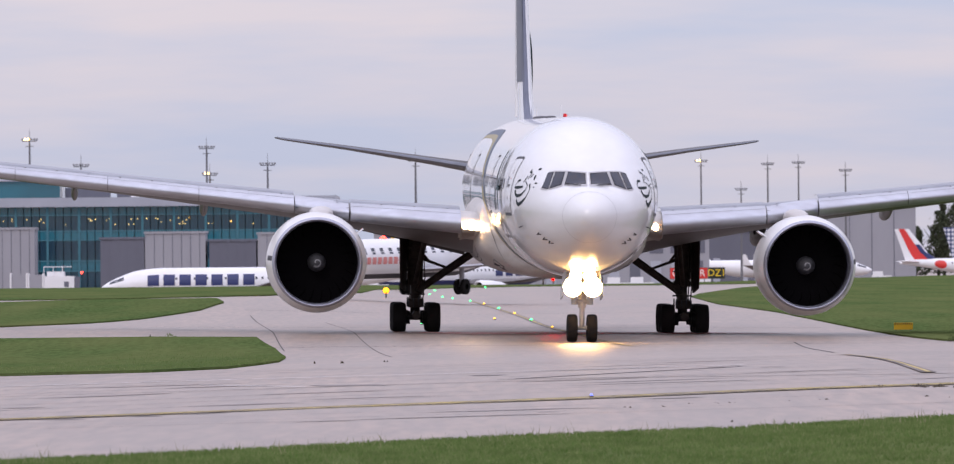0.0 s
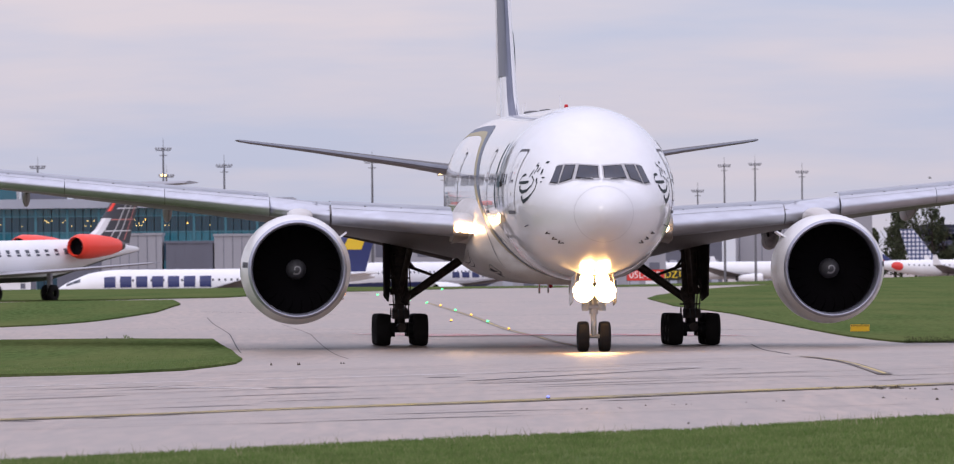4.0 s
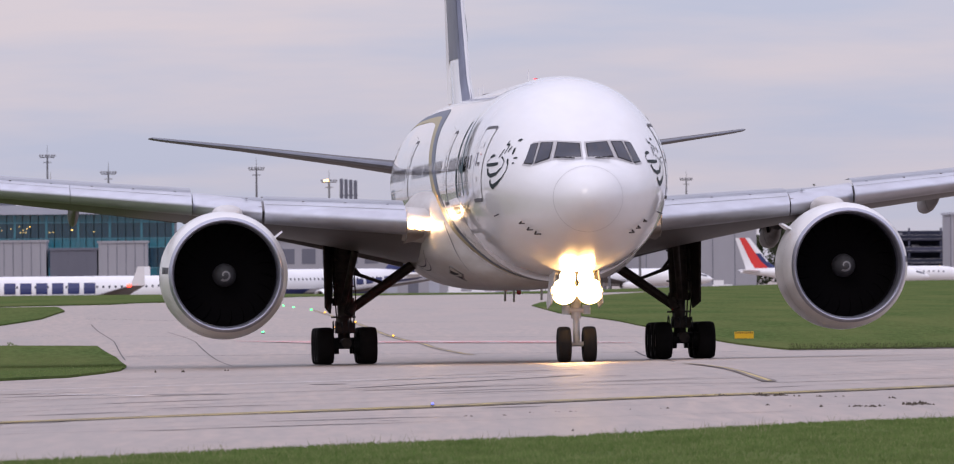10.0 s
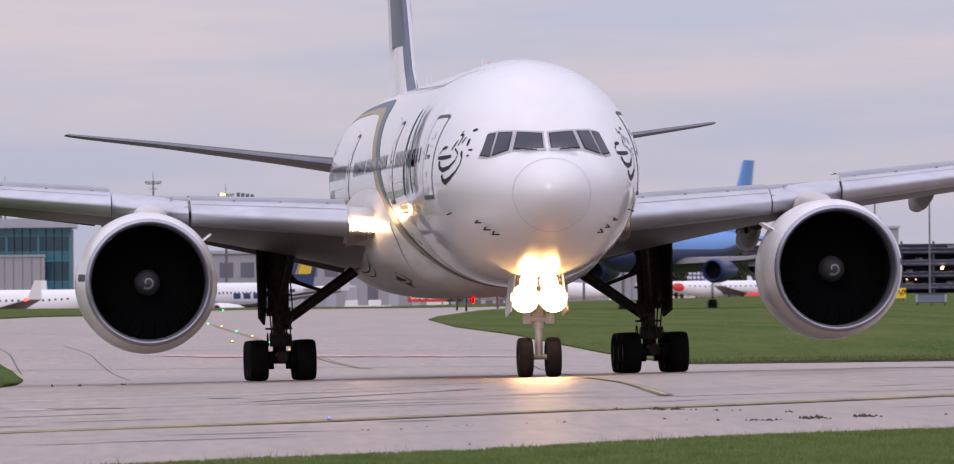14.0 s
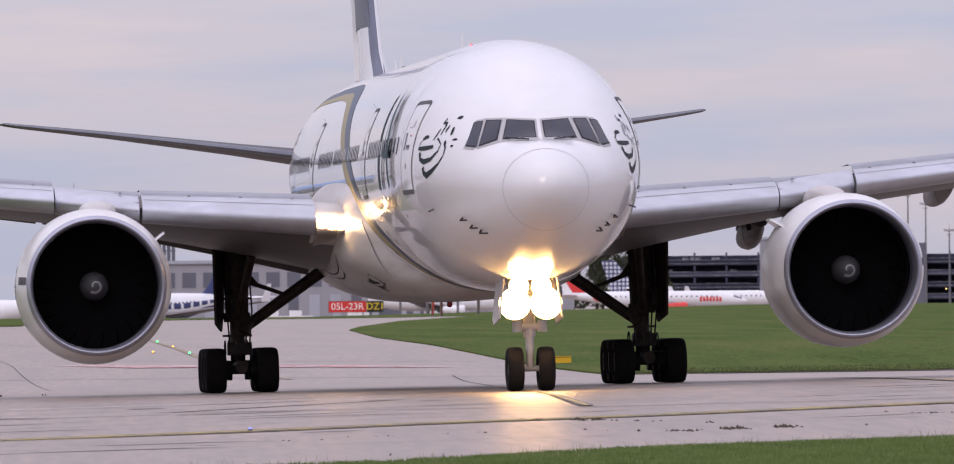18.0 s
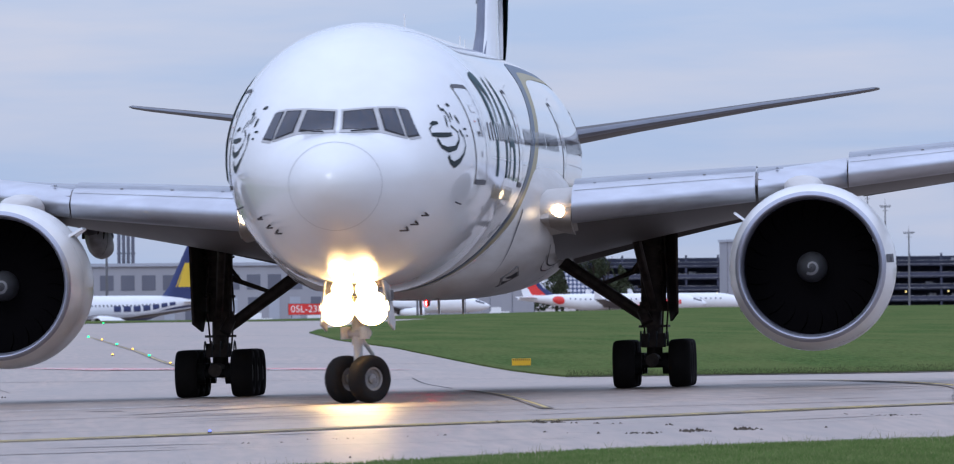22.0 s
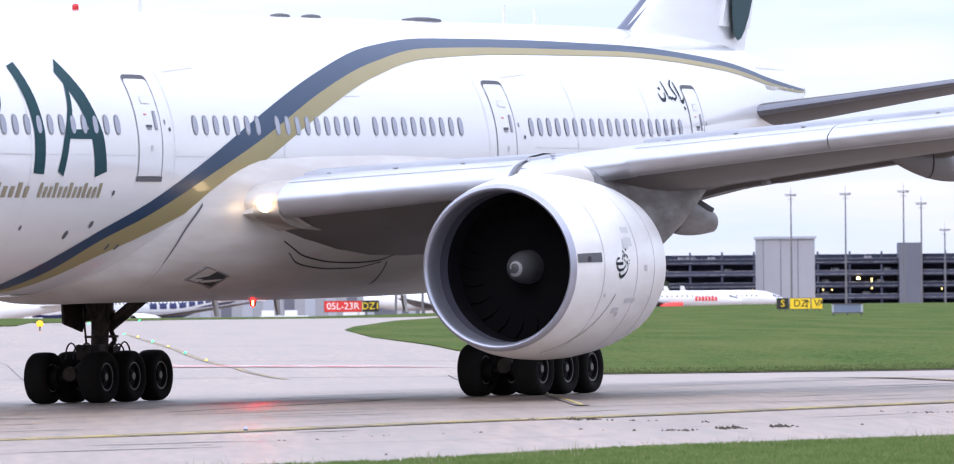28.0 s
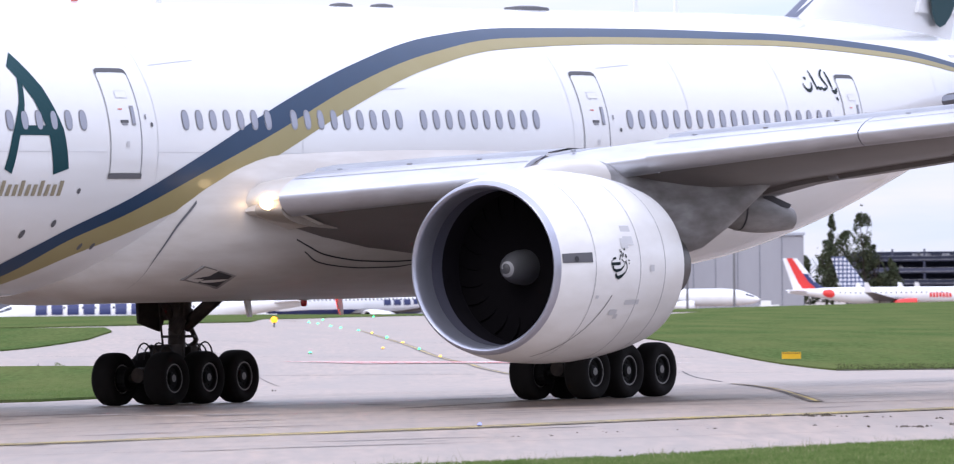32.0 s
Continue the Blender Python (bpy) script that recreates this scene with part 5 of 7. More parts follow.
def jet(name, label, L, R, zc, span, m, fin_h, engines="wing", t_tail=False, skin=None, belly=None, fin_mat=None, eng_mat=None, title=None, title_at=(.12, .42), title_z=0.1, title_w=16, keel=.11, windows=18, win_at=(.16, .72), droop=False, screen=(.030, .045, .060, .075), stripe=None, disc=None, tip_lamp=0, group=""):
    """A smaller jet: nose at the origin pointing to -y, y aft, z up from the ground."""
    skin, belly = skin or M_JWHITE, belly or skin or M_JWHITE
    o = thing(name, label, "airliner", group, m)
    top = pchip([0, .02, .06, .12, .2, .7, .85, 1], [-.25, .05, .45, .85, 1, 1, .95, .55])
    bot = pchip([0, .02, .06, .12, .2, .62, .85, 1], [-.25, -.6, -.85, -.97, -1, -1, -.15, .35])
    if droop:
        top = pchip([0, .02, .06, .105, .125, .15, .19, .24, .7, .85, 1], [-.78, -.52, -.22, .10, .44, .78, .95, 1, 1, .95, .55])
        bot = pchip([0, .02, .06, .12, .2, .62, .85, 1], [-.82, -.93, -.97, -1, -1, -1, -.15, .35])
    wid = pchip([0, .02, .06, .12, .2, .68, .85, 1], [0, .4, .75, .95, 1, 1, .6, .06])

    def at(f, ang, out=0.0):
        s = math.sin(ang)
        mid = (top(f) + bot(f)) / 2
        hgt = (top(f) - bot(f)) / 2
        return Vector(((wid(f) * R + out) * math.cos(ang), f * L, zc + (mid + hgt * s) * R + out * s))
    fr = [0, .005, .012, .02, .035, .05, .07, .09, .105, .12, .135, .15, .17, .2, .24, .3, .4, .5, .6, .66, .7, .75, .8, .85, .9, .95, 1]
    n = 28
    up = [[at(f, math.pi * (k / n * (1 + 2 * keel) - keel)) for k in range(n + 1)] for f in fr]
    lo = [[at(f, math.pi * (-keel - k / n * (1 - 2 * keel))) for k in range(n + 1)] for f in fr]
    mesh("fuselage", *loft(up, False), skin, o, "", True)
    mesh("belly", *loft(lo, False), belly, o, "", True)
    # windscreen and cabin windows
    for s in (1, -1):
        q = [[at(f, (math.pi / 2 - s * (math.pi / 2 - radians(e))), .02) for f in screen] for e in (np.linspace(20, 86, 8) if droop else (32, 52, 84))]
        mesh("windscreen", *patch(q), M_JWIN, o)
        for k in range(windows):
            f = win_at[0] + (win_at[1] - win_at[0]) * k / max(windows - 1, 1)
            e = radians(14)
            q = [[at(f + df, (math.pi / 2 - s * (math.pi / 2 - e - de)), .015) for df in (0, (.16 if engines == "wing" else .25) / L * 1.6)] for de in (0, (.3 if engines == "wing" else .42) / R)]
            mesh("cabin_window", *patch(q), M_JWIN, o)
        if title:
            f0, f1 = title_at
            k = 7
            for j in range(k):
                a, b = f0 + (f1 - f0) * j / k, f0 + (f1 - f0) * (j + .72) / k
                q = [[at(f, (math.pi / 2 - s * (math.pi / 2 - radians(e))), .03) for f in np.linspace(a, b, 3)] for e in np.linspace(-title_w + 60 * (title_z - .1), title_w + 60 * (title_z - .1), 5)]
                mesh("title_bar", *patch(q), title, o)
        if disc:
            f0, df, dm = disc
            q = [[at(f0 + k * df * math.cos(t), math.pi / 2 - s * (math.pi / 2 - k * df * L / R * math.sin(t)), .04) for k in (.02, .5, 1)] for t in np.linspace(0, 2 * math.pi, 19)]
            mesh("livery_disc", *patch(q), dm, o, "round red livery disc")
    # wings
    sec = [(1, 0), (.6, .06), (.3, .085), (.1, .06), (0, 0), (.1, -.04), (.4, -.05), (.8, -.02)]
    wf = .36 if engines == "wing" else .44
    wz = zc - .62 * R
    for s in (1, -1):
        ws = mesh("wing", *loft([[(s * b, wf * L + sw + u * c, z + v * c) for u, v in sec] for b, sw, c, z in ((R * .6, 0, .19 * L, wz), (span * .2, span * .11, .115 * L, wz + .35), (span * .5, span * .27, .045 * L, wz + .055 * span))] if engines == "wing" else
                    [[(s * b, wf * L + sw + u * c, z + v * .55 * c) for u, v in sec] for b, sw, c, z in ((R * .6, 0, .15 * L, wz), (span * .2, span * .07, .095 * L, wz + .2), (span * .5, span * .16, .045 * L, wz + .62))]), M_GREY if engines == "wing" else M_CONC2, o, "", True)
        if engines == "wing":
            mesh("winglet", *loft([[(s * (span * .5 + dx), wf * L + span * .27 + u * c + dy, wz + .055 * span + z + v * .2) for u, v in sec] for dx, dy, c, z in ((0, 0, .045 * L, 0), (.35, .9, .02 * L, span * .065))]), skin, o, "", True)
        if tip_lamp == s:
            mesh("tip_lamp", *lathe([(-.3, .01), (-.18, .17), (.05, .2), (.3, .12)], (s * span * .5, wf * L + span * .27 - .2, wz + .055 * span), "y", 12), M_STROBE, ws, "lit red wing tip lamp")
        if engines == "wing":
            ex, ey, er = s * span * .165, wf * L - .035 * L, R * .56
            ez = wz - er * .55
        else:
            ex, ey, er = s * (R + .8), L * .675, R * .57
            ez = zc + R * .66
        prof = [(0.25 * er, .72 * er), (0, .86 * er), (.1 * er, .97 * er), (.6 * er, 1.05 * er), (2.2 * er, 1.0 * er), (4.0 * er, .78 * er), (5.0 * er, .55 * er)]
        if engines == "tail":
            prof = [(q * 1.25, r * .92 if q < .2 * er else r) for q, r in prof]
        e = mesh("engine", *lathe(prof, (ex, ey, ez), "y", 24), eng_mat or skin, o, "", True)
        mesh("intake", *lathe([(.3 * er, .74 * er), (.9 * er, .7 * er), (1.0 * er, .02)], (ex, ey, ez), "y", 20), M_DUCT, e)
        mesh("nozzle", *lathe([(q * er * (1.25 if engines == "tail" else 1), r) for q, r in ((4.6, .5 * er), (5.6, .36 * er), (5.7, .02))], (ex, ey, ez), "y", 18), M_NOZ, e)
        if engines == "wing":
            mesh("pylon", *box_data(ex - .12, ex + .12, ey + er, ey + 5 * er, ez + .8 * er, wz + .25), skin, o)
        else:
            mesh("pylon", *box_data(min(ex, s * R * .6), max(ex, s * R * .6), ey + er, ey + 4 * er, ez - .12, ez + .12), skin, o)
        th = (zc + fin_h - .13) if t_tail else zc + .55 * R
        ty = L * (.965 if t_tail else .885)
        tb = span * (.17 if not t_tail else .185)
        mesh("tailplane", *loft([[(s * b, y + u * c, z + v * c) for u, v in sec] for b, y, c, z in ((.1, ty, .10 * L, th), (tb, ty + tb * (.2 if t_tail else .55), .05 * L, th + .04 * tb))]), skin if not t_tail else M_CONC2, o, "", True)
    f0 = L * .80
    fin_rings = [[(v * c * .9, y + u * c, z) for u, v in [(1, 0), (.6, .05), (.25, .07), (.05, .04), (0, 0), (.05, -.04), (.25, -.07), (.6, -.05)]] for y, c, z in ((f0, .17 * L, zc + .75 * R), (f0 + .045 * L, .135 * L, zc + R + .12 * fin_h), (f0 + .15 * L, .075 * L, zc + fin_h))]
    fin = mesh("fin", *loft(fin_rings), fin_mat or skin, o, "", True)
    if stripe:
        for (u0, u1, v0, v1, mt) in stripe:
            for s in (1, -1):
                def fp(u, v):
                    y0, c, z = [np.interp(v, [0, .2, 1], q) for q in ((f0, f0 + .045 * L, f0 + .15 * L), (.17 * L, .135 * L, .075 * L), (zc + R * .9, zc + R + .12 * fin_h, zc + fin_h))]
                    th = np.interp(u, [0, .05, .25, .6, 1], [0, .04, .07, .05, 0]) * c * .9 + .03
                    return (s * th, y0 + u * c, z)
                (a, b), (c, d) = (u0, u1), (v0, v1)
                sk = .0 if len(mt) < 3 else mt[2]
                mesh("fin_marking", *patch([[fp(min(max(u + sk * v, 0), 1), v) for u in np.linspace(a, b, 4)] for v in np.linspace(c, d, 5)]), mt[0], fin, mt[1])
    # gear
    for gx, gy, r in ((0, .13 * L, .3), (span * .085, .52 * L, .45), (-span * .085, .52 * L, .45)):
        if engines == "tail":
            gy = .095 * L if gx == 0 else .585 * L
            r = .34 if gx == 0 else .5
            gx = gx * 1.2
        g = mesh("gear_leg", *tube((gx, gy, r), (gx, gy, zc - .5 * R), .1 if engines == "wing" else .17), M_GEAR if engines == "wing" else M_CONC2, o)
        for s2 in (-1, 1):
            mesh("wheel", *lathe([(-.13, r * .4), (-.15, r * .8), (-.1, r), (.1, r), (.15, r * .8), (.13, r * .4)], (gx + s2 * .24, gy, r), "x", 18), M_TYRE, o, "", True)
    return o


def facing(x, y, nx, ny, z=None):
    """The pose of a jet whose nose stands at x, y and points along nx, ny."""
    return pose(x, y, relief(x, y) if z is None else z, 0, 0, math.degrees(math.atan2(nx, -ny)))


jet("parked_jet", "white narrow-body jet with navy titles parked nose out on the apron", 39.5, 1.95, 3.3, 35.8, facing(-46.8, 1080, -1, 0), 9.2, title=M_JNAVY, title_at=(.15, .50), title_w=21, title_z=.33, fin_mat=M_JNAVY, belly=M_JWHITE, windows=30, tip_lamp=1,
    stripe=[(.25, .75, .35, .75, (M_JYEL, "yellow fin emblem"))], group="jets on the apron")
jet("parked_jet", "white narrow-body jet with navy belly angled on the apron", 39.5, 1.95, 3.3, 35.8, facing(-13, 1136, -.68, -.73), 9.2, title=M_JNAVY, title_at=(.52, .86), title_z=.2, title_w=11, fin_mat=M_JNAVY, belly=M_JNAVY, windows=30,
    stripe=[(.2, .8, .2, .62, (M_JYEL, "yellow fin emblem"))], group="jets on the apron")
jet("parked_jet", "white regional jet with red and blue striped fin and red titles", 36.2, 1.58, 3.35, 28.7, facing(116.5, 1655, 1, 0), 7.2, title=M_JRED, title_at=(.14, .26), title_z=.1, eng_mat=M_JRED, windows=22, disc=(.785, .032, M_JRED),
    stripe=[(.30, .72, .0, 1.0, (M_JRED, "red fin stripe")), (.02, .30, .0, .5, (M_JNAVY, "blue fin stripe"))], group="jets on the apron")
M_DOTS = mat("dotted_fin", (0.10, 0.13, 0.24), 0.5)
_n, _l = M_DOTS.node_tree.nodes, M_DOTS.node_tree.links
_vor, _co, _cut, _mx2 = _n.new("ShaderNodeTexVoronoi"), _n.new("ShaderNodeTexCoord"), _n.new("ShaderNodeMath"), _n.new("ShaderNodeMix")
_vor.voronoi_dimensions, _vor.inputs["Scale"].default_value, _vor.inputs["Randomness"].default_value = "2D", 1.25, 0.0
_cut.operation, _cut.inputs[1].default_value = "LESS_THAN", 0.36
_mx2.data_type = "RGBA"
_mx2.inputs["A"].default_value, _mx2.inputs["B"].default_value = (0.06, 0.08, 0.17, 1), (0.62, 0.63, 0.68, 1)
_sep, _cmb = _n.new("ShaderNodeSeparateXYZ"), _n.new("ShaderNodeCombineXYZ")
for _a, _b in ((_co.outputs["Object"], _sep.inputs[0]), (_sep.outputs["Y"], _cmb.inputs["X"]), (_sep.outputs["Z"], _cmb.inputs["Y"]), (_cmb.outputs[0], _vor.inputs["Vector"]), (_vor.outputs["Distance"], _cut.inputs[0]),
               (_cut.outputs[0], _mx2.inputs["Factor"]), (_mx2.outputs["Result"], _n["Principled BSDF"].inputs["Base Color"])):
    _l.new(_a, _b)
jet("parked_jet", "white regional jet with blue dotted fin behind another jet", 36.2, 1.58, 3.35, 28.7, facing(128, 1700, 1, .05), 7.6, windows=22, fin_mat=M_DOTS, group="jets on the apron")
jet("parked_jet", "white jet half hidden behind the grass rise", 36.2, 1.6, 3.3, 30, facing(72, 1585, 1, -.1, -2.3), 7.0, windows=0, group="jets on the apron")
regional_jet = jet("regional_jet", "white rear-engined regional jet with orange-red engines taxiing", 29.9, 1.25, 2.38, 20.0, facing(-11.3, 538, -.528, -.849), 4.5, "tail", True, belly=M_JBLACK, eng_mat=M_JORANGE, windows=15, win_at=(.245, .715), title=M_JFADE, title_at=(.255, .40), title_z=.02, title_w=10, keel=.27, droop=True, screen=(.113, .12, .127, .134, .141), fin_mat=M_JBLACK,
    stripe=[(.0, .2, .0, .4, (M_JWHITE, "white foot of the fin")), (.0, .55, .80, .97, (M_JORANGE, "red fin top")), (.02, .10, .52, .8, (M_JORANGE, "red fin edge"))] + [(u, u + .03, .0, .8, (mt, "thin tartan line")) for u, mt in ((.46, M_JWHITE), (.66, M_JWHITE), (.84, M_JFADE))] + [(.22, .95, v, v + .022, (mt, "thin tartan line")) for v, mt in ((.16, M_JWHITE), (.36, M_JFADE), (.56, M_JWHITE))])
mesh("fin_bullet", *lathe([(28.5, .03), (28.9, .13), (29.8, .17), (30.8, .13), (31.6, .04)], (0, 0, 6.75), "y", 14), M_JORANGE, regional_jet, "red fairing on top of the fin", True)
mesh("beacon", *lathe([(0, .2), (.2, .2), (.32, .05)], (0, 11.5, 3.5), "z", 12), M_STROBE, regional_jet, "red beacon")
mesh("taxi_lamp", *lathe([(0, .01), (.02, .12), (.12, .12)], (0, 3.3, .95), "y", 12), M_TAXI, regional_jet, "lit taxi lamp")
# Navy belly and engines put the underside's shadow into the paint.
blue_jet = jet("rolling_jet", "sky-blue jet with shadow-dark painted underside rolling along the far runway", 42.0, 2.0, 5.5, 36, facing(60, 860, -.387, -.922), 8.9, skin=M_JBLUE, belly=M_JNAVY, fin_mat=M_JBLUE, windows=0, eng_mat=M_JNAVY, keel=-.03)


# terminal
def terminal():
    o = thing("terminal_building", "long teal-glazed airport terminal with pale flat roof", "terminal", "", pose(0, 1180, -2.3))
    mesh("plinth", *box_data(-84, -19.6, .3, 30, -.75, 0), M_CONC3, o)
    x0, x1 = -84.0, -19.6
    mesh("back_wall", *box_data(x0, x1, 1.2, 30, 0, 12.8), M_CONC3, o)
    mesh("roof", *box_data(x0 - 1, x1 + .6, -1.4, 32, 12.95, 14.2), M_ROOF, o, "pale flat roof edge")
    rows = ((0, 4.15, 1), (4.3, 5.55, 0), (5.7, 8.35, 1), (8.5, 9.6, 0), (9.75, 11.75, 1), (11.9, 12.9, 0))
    n = 60
    w = (x1 - x0) / n
    panes = {}
    for r, (z0, z1, dk) in enumerate(rows):
        pm = None
        for k in range(n):
            key = (r, dk)
            if key not in panes:
                panes[key] = mesh("pane", *box_data(.06, w - .06, 0, .12, z0, z1), M_TEALD if dk else M_TEAL, o)
                ob = panes[key]
            else:
                ob = new("pane", panes[key].data)
                ob.parent = o
            ob.location = (x0 + k * w, random.uniform(-.03, .03), 0)
        mesh("transom", *box_data(x0, x1, -.08, .3, z1, z1 + .15), M_MULL, o)
    for k in range(0, n + 1, 4):
        mesh("mullion", *box_data(x0 + k * w - .16, x0 + k * w + .16, -.15, .2, 0, 12.9), M_MULL, o)
    for k in range(44):
        x = random.choice((-43, -38, -55, -62, -48, -33)) + random.uniform(-4.5, 4.5)
        z = random.choice((11.0, 11.2, 10.8, 11.3, 10.5))
        mesh("interior_lamp", *box_data(x - .07, x + .07, -.08, -.04, z, z + .08), M_ROOM, o)
    up = mesh("upper_storey", *box_data(x0, -56.6, 2, 20, 14.2, 16.5), M_TEAL, o, "teal glazed upper storey")
    mesh("upper_roof", *box_data(x0 - .4, -56.2, 1.5, 20.5, 16.5, 16.9), M_ROOF, up)
    mesh("roof_plant", *boxes((-56, -50, 4, 9, 14.2, 15.6), (-49, -44, 5, 9, 14.2, 15.2), (-43.5, -36, 4, 10, 14.2, 15.4), (-35, -29, 6, 10, 14.2, 14.9)), M_CONC3, o, "dark rooftop plant")
    for x in (-47, -45, -41):
        mesh("roof_unit", *box_data(x, x + 1.1, 3.4, 4.6, 14.2, 15.0), M_JWHITE, o)


terminal()


def stand_block(x0, x1, h, material, label):
    o = thing("stand_node", label, "building", "blocks along the pier", pose(0, 1150, -2.95))
    mesh("wall", *box_data(x0, x1, 0, 9, 0, h + .65), material, o)
    mesh("parapet", *box_data(x0 - .15, x1 + .15, -.15, 9.15, h + .65, h + .95), material, o)
    k = x0 + 1.2
    while k < x1 - .3:
        mesh("panel_joint", *box_data(k, k + .08, -.03, .02, 0, h + .65), M_CONC3, o)
        k += 1.2


for a in ((-70, -58.5, 9.8, M_CONC2, "plain pale grey rendered block beside the terminal"), (-49.8, -44.0, 8.4, M_CONC3, "dark grey clad block in front of the terminal"), (-43.9, -35.9, 9.1, M_CONC2, "pale grey clad block in front of the terminal"),
          (-35.4, -29.2, 8.0, M_CONC3, "dark grey clad block in front of the terminal"), (-29.0, -22.6, 8.9, M_CONC2, "pale grey clad block in front of the terminal")):
    stand_block(*a)


def airbridge():
    o = thing("passenger_airbridge", "white airbridge cab and stairs on the apron", "airbridge", "", pose(0, 1120, -2.95))
    for x0, x1, z0, z1 in ((-60.1, -58.0, 2.1, 4.6), (-57.8, -55.9, 2.2, 4.5)):
        t = mesh("tunnel", *box_data(x0, x1, 0, 3.0, z0, z1), M_CONC2, o, "pale grey tunnel section")
        mesh("tunnel_frame", *boxes((x0 - .08, x0 + .12, -.1, 3.1, z0 - .12, z1 + .15), (x1 - .12, x1 + .08, -.1, 3.1, z0 - .12, z1 + .15)), M_JWHITE, t, "white frame")
    mesh("cab", *boxes((-55.8, -51.9, 0, 3.4, 1.0, 4.3), (-55.4, -53.2, .4, 3, 4.3, 4.9)), M_JWHITE, o, "white cab")
    mesh("cab_window", *box_data(-53.2, -52.6, -.04, .02, 2.9, 3.6), M_CONC3, o)
    mesh("bellows", *box_data(-51.9, -51.3, .2, 3.2, 1.2, 4.2), M_CONC3, o, "dark canopy bellows")
    for k in range(7):
        mesh("stair_tread", *box_data(-55.3 + .32 * k, -55.0 + .32 * k, -.9, -.1, .3 + .28 * k, .36 + .28 * k), M_CONC2, o)
    for x in (-55.8, -54.6, -53.4):
        mesh("railing", *merge(tube((x, .1, 4.3), (x, .1, 5.5), .05, None, 6), tube((x, .1, 5.5), (x + 1.2, .1, 5.5), .05, None, 6)), M_JWHITE, o)
    mesh("leg", *boxes((-54.9, -54.5, 1.2, 1.6, 0, 1.7), (-52.5, -52.1, 1.2, 1.6, 0, 1.7)), M_CONC3, o)
    mesh("warning_lamp", *box_data(-51.1, -50.8, .2, .5, 4.6, 4.9), M_STROBE, o, "red warning lamp")


airbridge()


def mast(x, y, top, lit=False, lean=6):
    o = thing("floodlight_mast", "tall grey floodlight mast" + (" with a lit lamp" if lit else ""), "light mast", "floodlight masts", pose(x, y, -2.3))
    h = top + 2.3
    mesh("pole", *tube((0, 0, 0), (0, 0, h), .24, .12, 8), M_MAST, o)
    mesh("head_frame", *merge(tube((-1.0, 0, h + .3), (1.0, 0, h + .3), .07, None, 6), tube((0, -1.0, h + .3), (0, 1.0, h + .3), .07, None, 6), tube((-.55, 0, h - .4), (.55, 0, h - .4), .05, None, 6), tube((0, 0, h), (0, 0, h + .6), .1, None, 5)), M_MAST, o)
    mesh("lightning_rod", *tube((0, 0, h + .5), (0, 0, h + 2.0), .05, .02, 5), M_MAST, o)
    for k, (dx, dy) in enumerate(((-1.0, 0), (-.62, -.3), (-.2, -.7), (.25, -.7), (.65, -.3), (1.0, 0))):
        on = lit and k in (1, 2)
        mesh("lamp_head", *loft([[(dx + q * .15, dy - .2, h + .42), (dx + q * .15, dy + .2, h + .42), (dx + q * .12, dy + .14, h + .68), (dx + q * .12, dy - .08, h + .68)] for q in (-1, 1)]), M_NIGHT if on else M_MAST, o)


for x, y, z, lit in ((-61.6, 1200, 19.6, 1), (-55.2, 1215, 16.2, 0), (-37.5, 1210, 18.5, 0), (-38.3, 1250, 15.2, 1), (-28.8, 1200, 16.0, 0), (-8.4, 1200, 16.4, 0), (1.6, 1200, 14.6, 1),
                     (38.7, 1500, 19.3, 1), (50.2, 1500, 18.7, 0), (55.5, 1500, 18.9, 0), (63.6, 1500, 17.5, 0), (46.8, 1540, 14.7, 0),
                     (151.3, 1700, 21.2, 0), (157.5, 1730, 19.1, 0), (129.2, 1700, 20.7, 0), (139.9, 1700, 20.8, 0), (165, 1760, 14, 0)):
    mast(x, y, z, lit)


def chimney():
    o = thing("chimney_stack", "cluster of dark flue stacks", "chimney", "", pose(5.0, 1400, -2.3))
    for k in range(4):
        mesh("flue", *lathe([(0, .28), (19.8 - .1 * k, .28), (19.8 - .1 * k, .2)], (-1.15 + .75 * k, 0, 0), "z", 10), M_CONC3, o)
    mesh("flue_tie", *boxes((-1.5, 1.5, -.1, .1, 17, 17.2), (-1.5, 1.5, -.1, .1, 12, 12.2)), M_CONC3, o)


chimney()


def low_building(x0, x1, y, h, material, label, bays=12, doors=True):
    o = thing("cargo_building", label, "building", "sheds behind the apron", pose(0, y, -2.3))
    mesh("wall", *box_data(x0, x1, 0, 22, 0, h), material, o)
    mesh("roof", *box_data(x0 - .3, x1 + .3, -.4, 22.4, h, h + .5), M_ROOF, o)
    w = (x1 - x0) / bays
    for k in range(bays):
        if not doors:
            mesh("panel_joint", *box_data(x0 + k * w, x0 + k * w + .15, -.05, .02, 0, h), M_CONC3, o)
            continue
        mesh("window", *box_data(x0 + k * w + w * .15, x0 + k * w + w * .8, -.06, .02, h * .62, h * .86), M_CONC3, o)
        if doors:
            mesh("shutter", *box_data(x0 + k * w + w * .2, x0 + k * w + w * .7, -.06, .02, 0, h * .5), M_ROOF if k % 3 else M_CONC3, o)


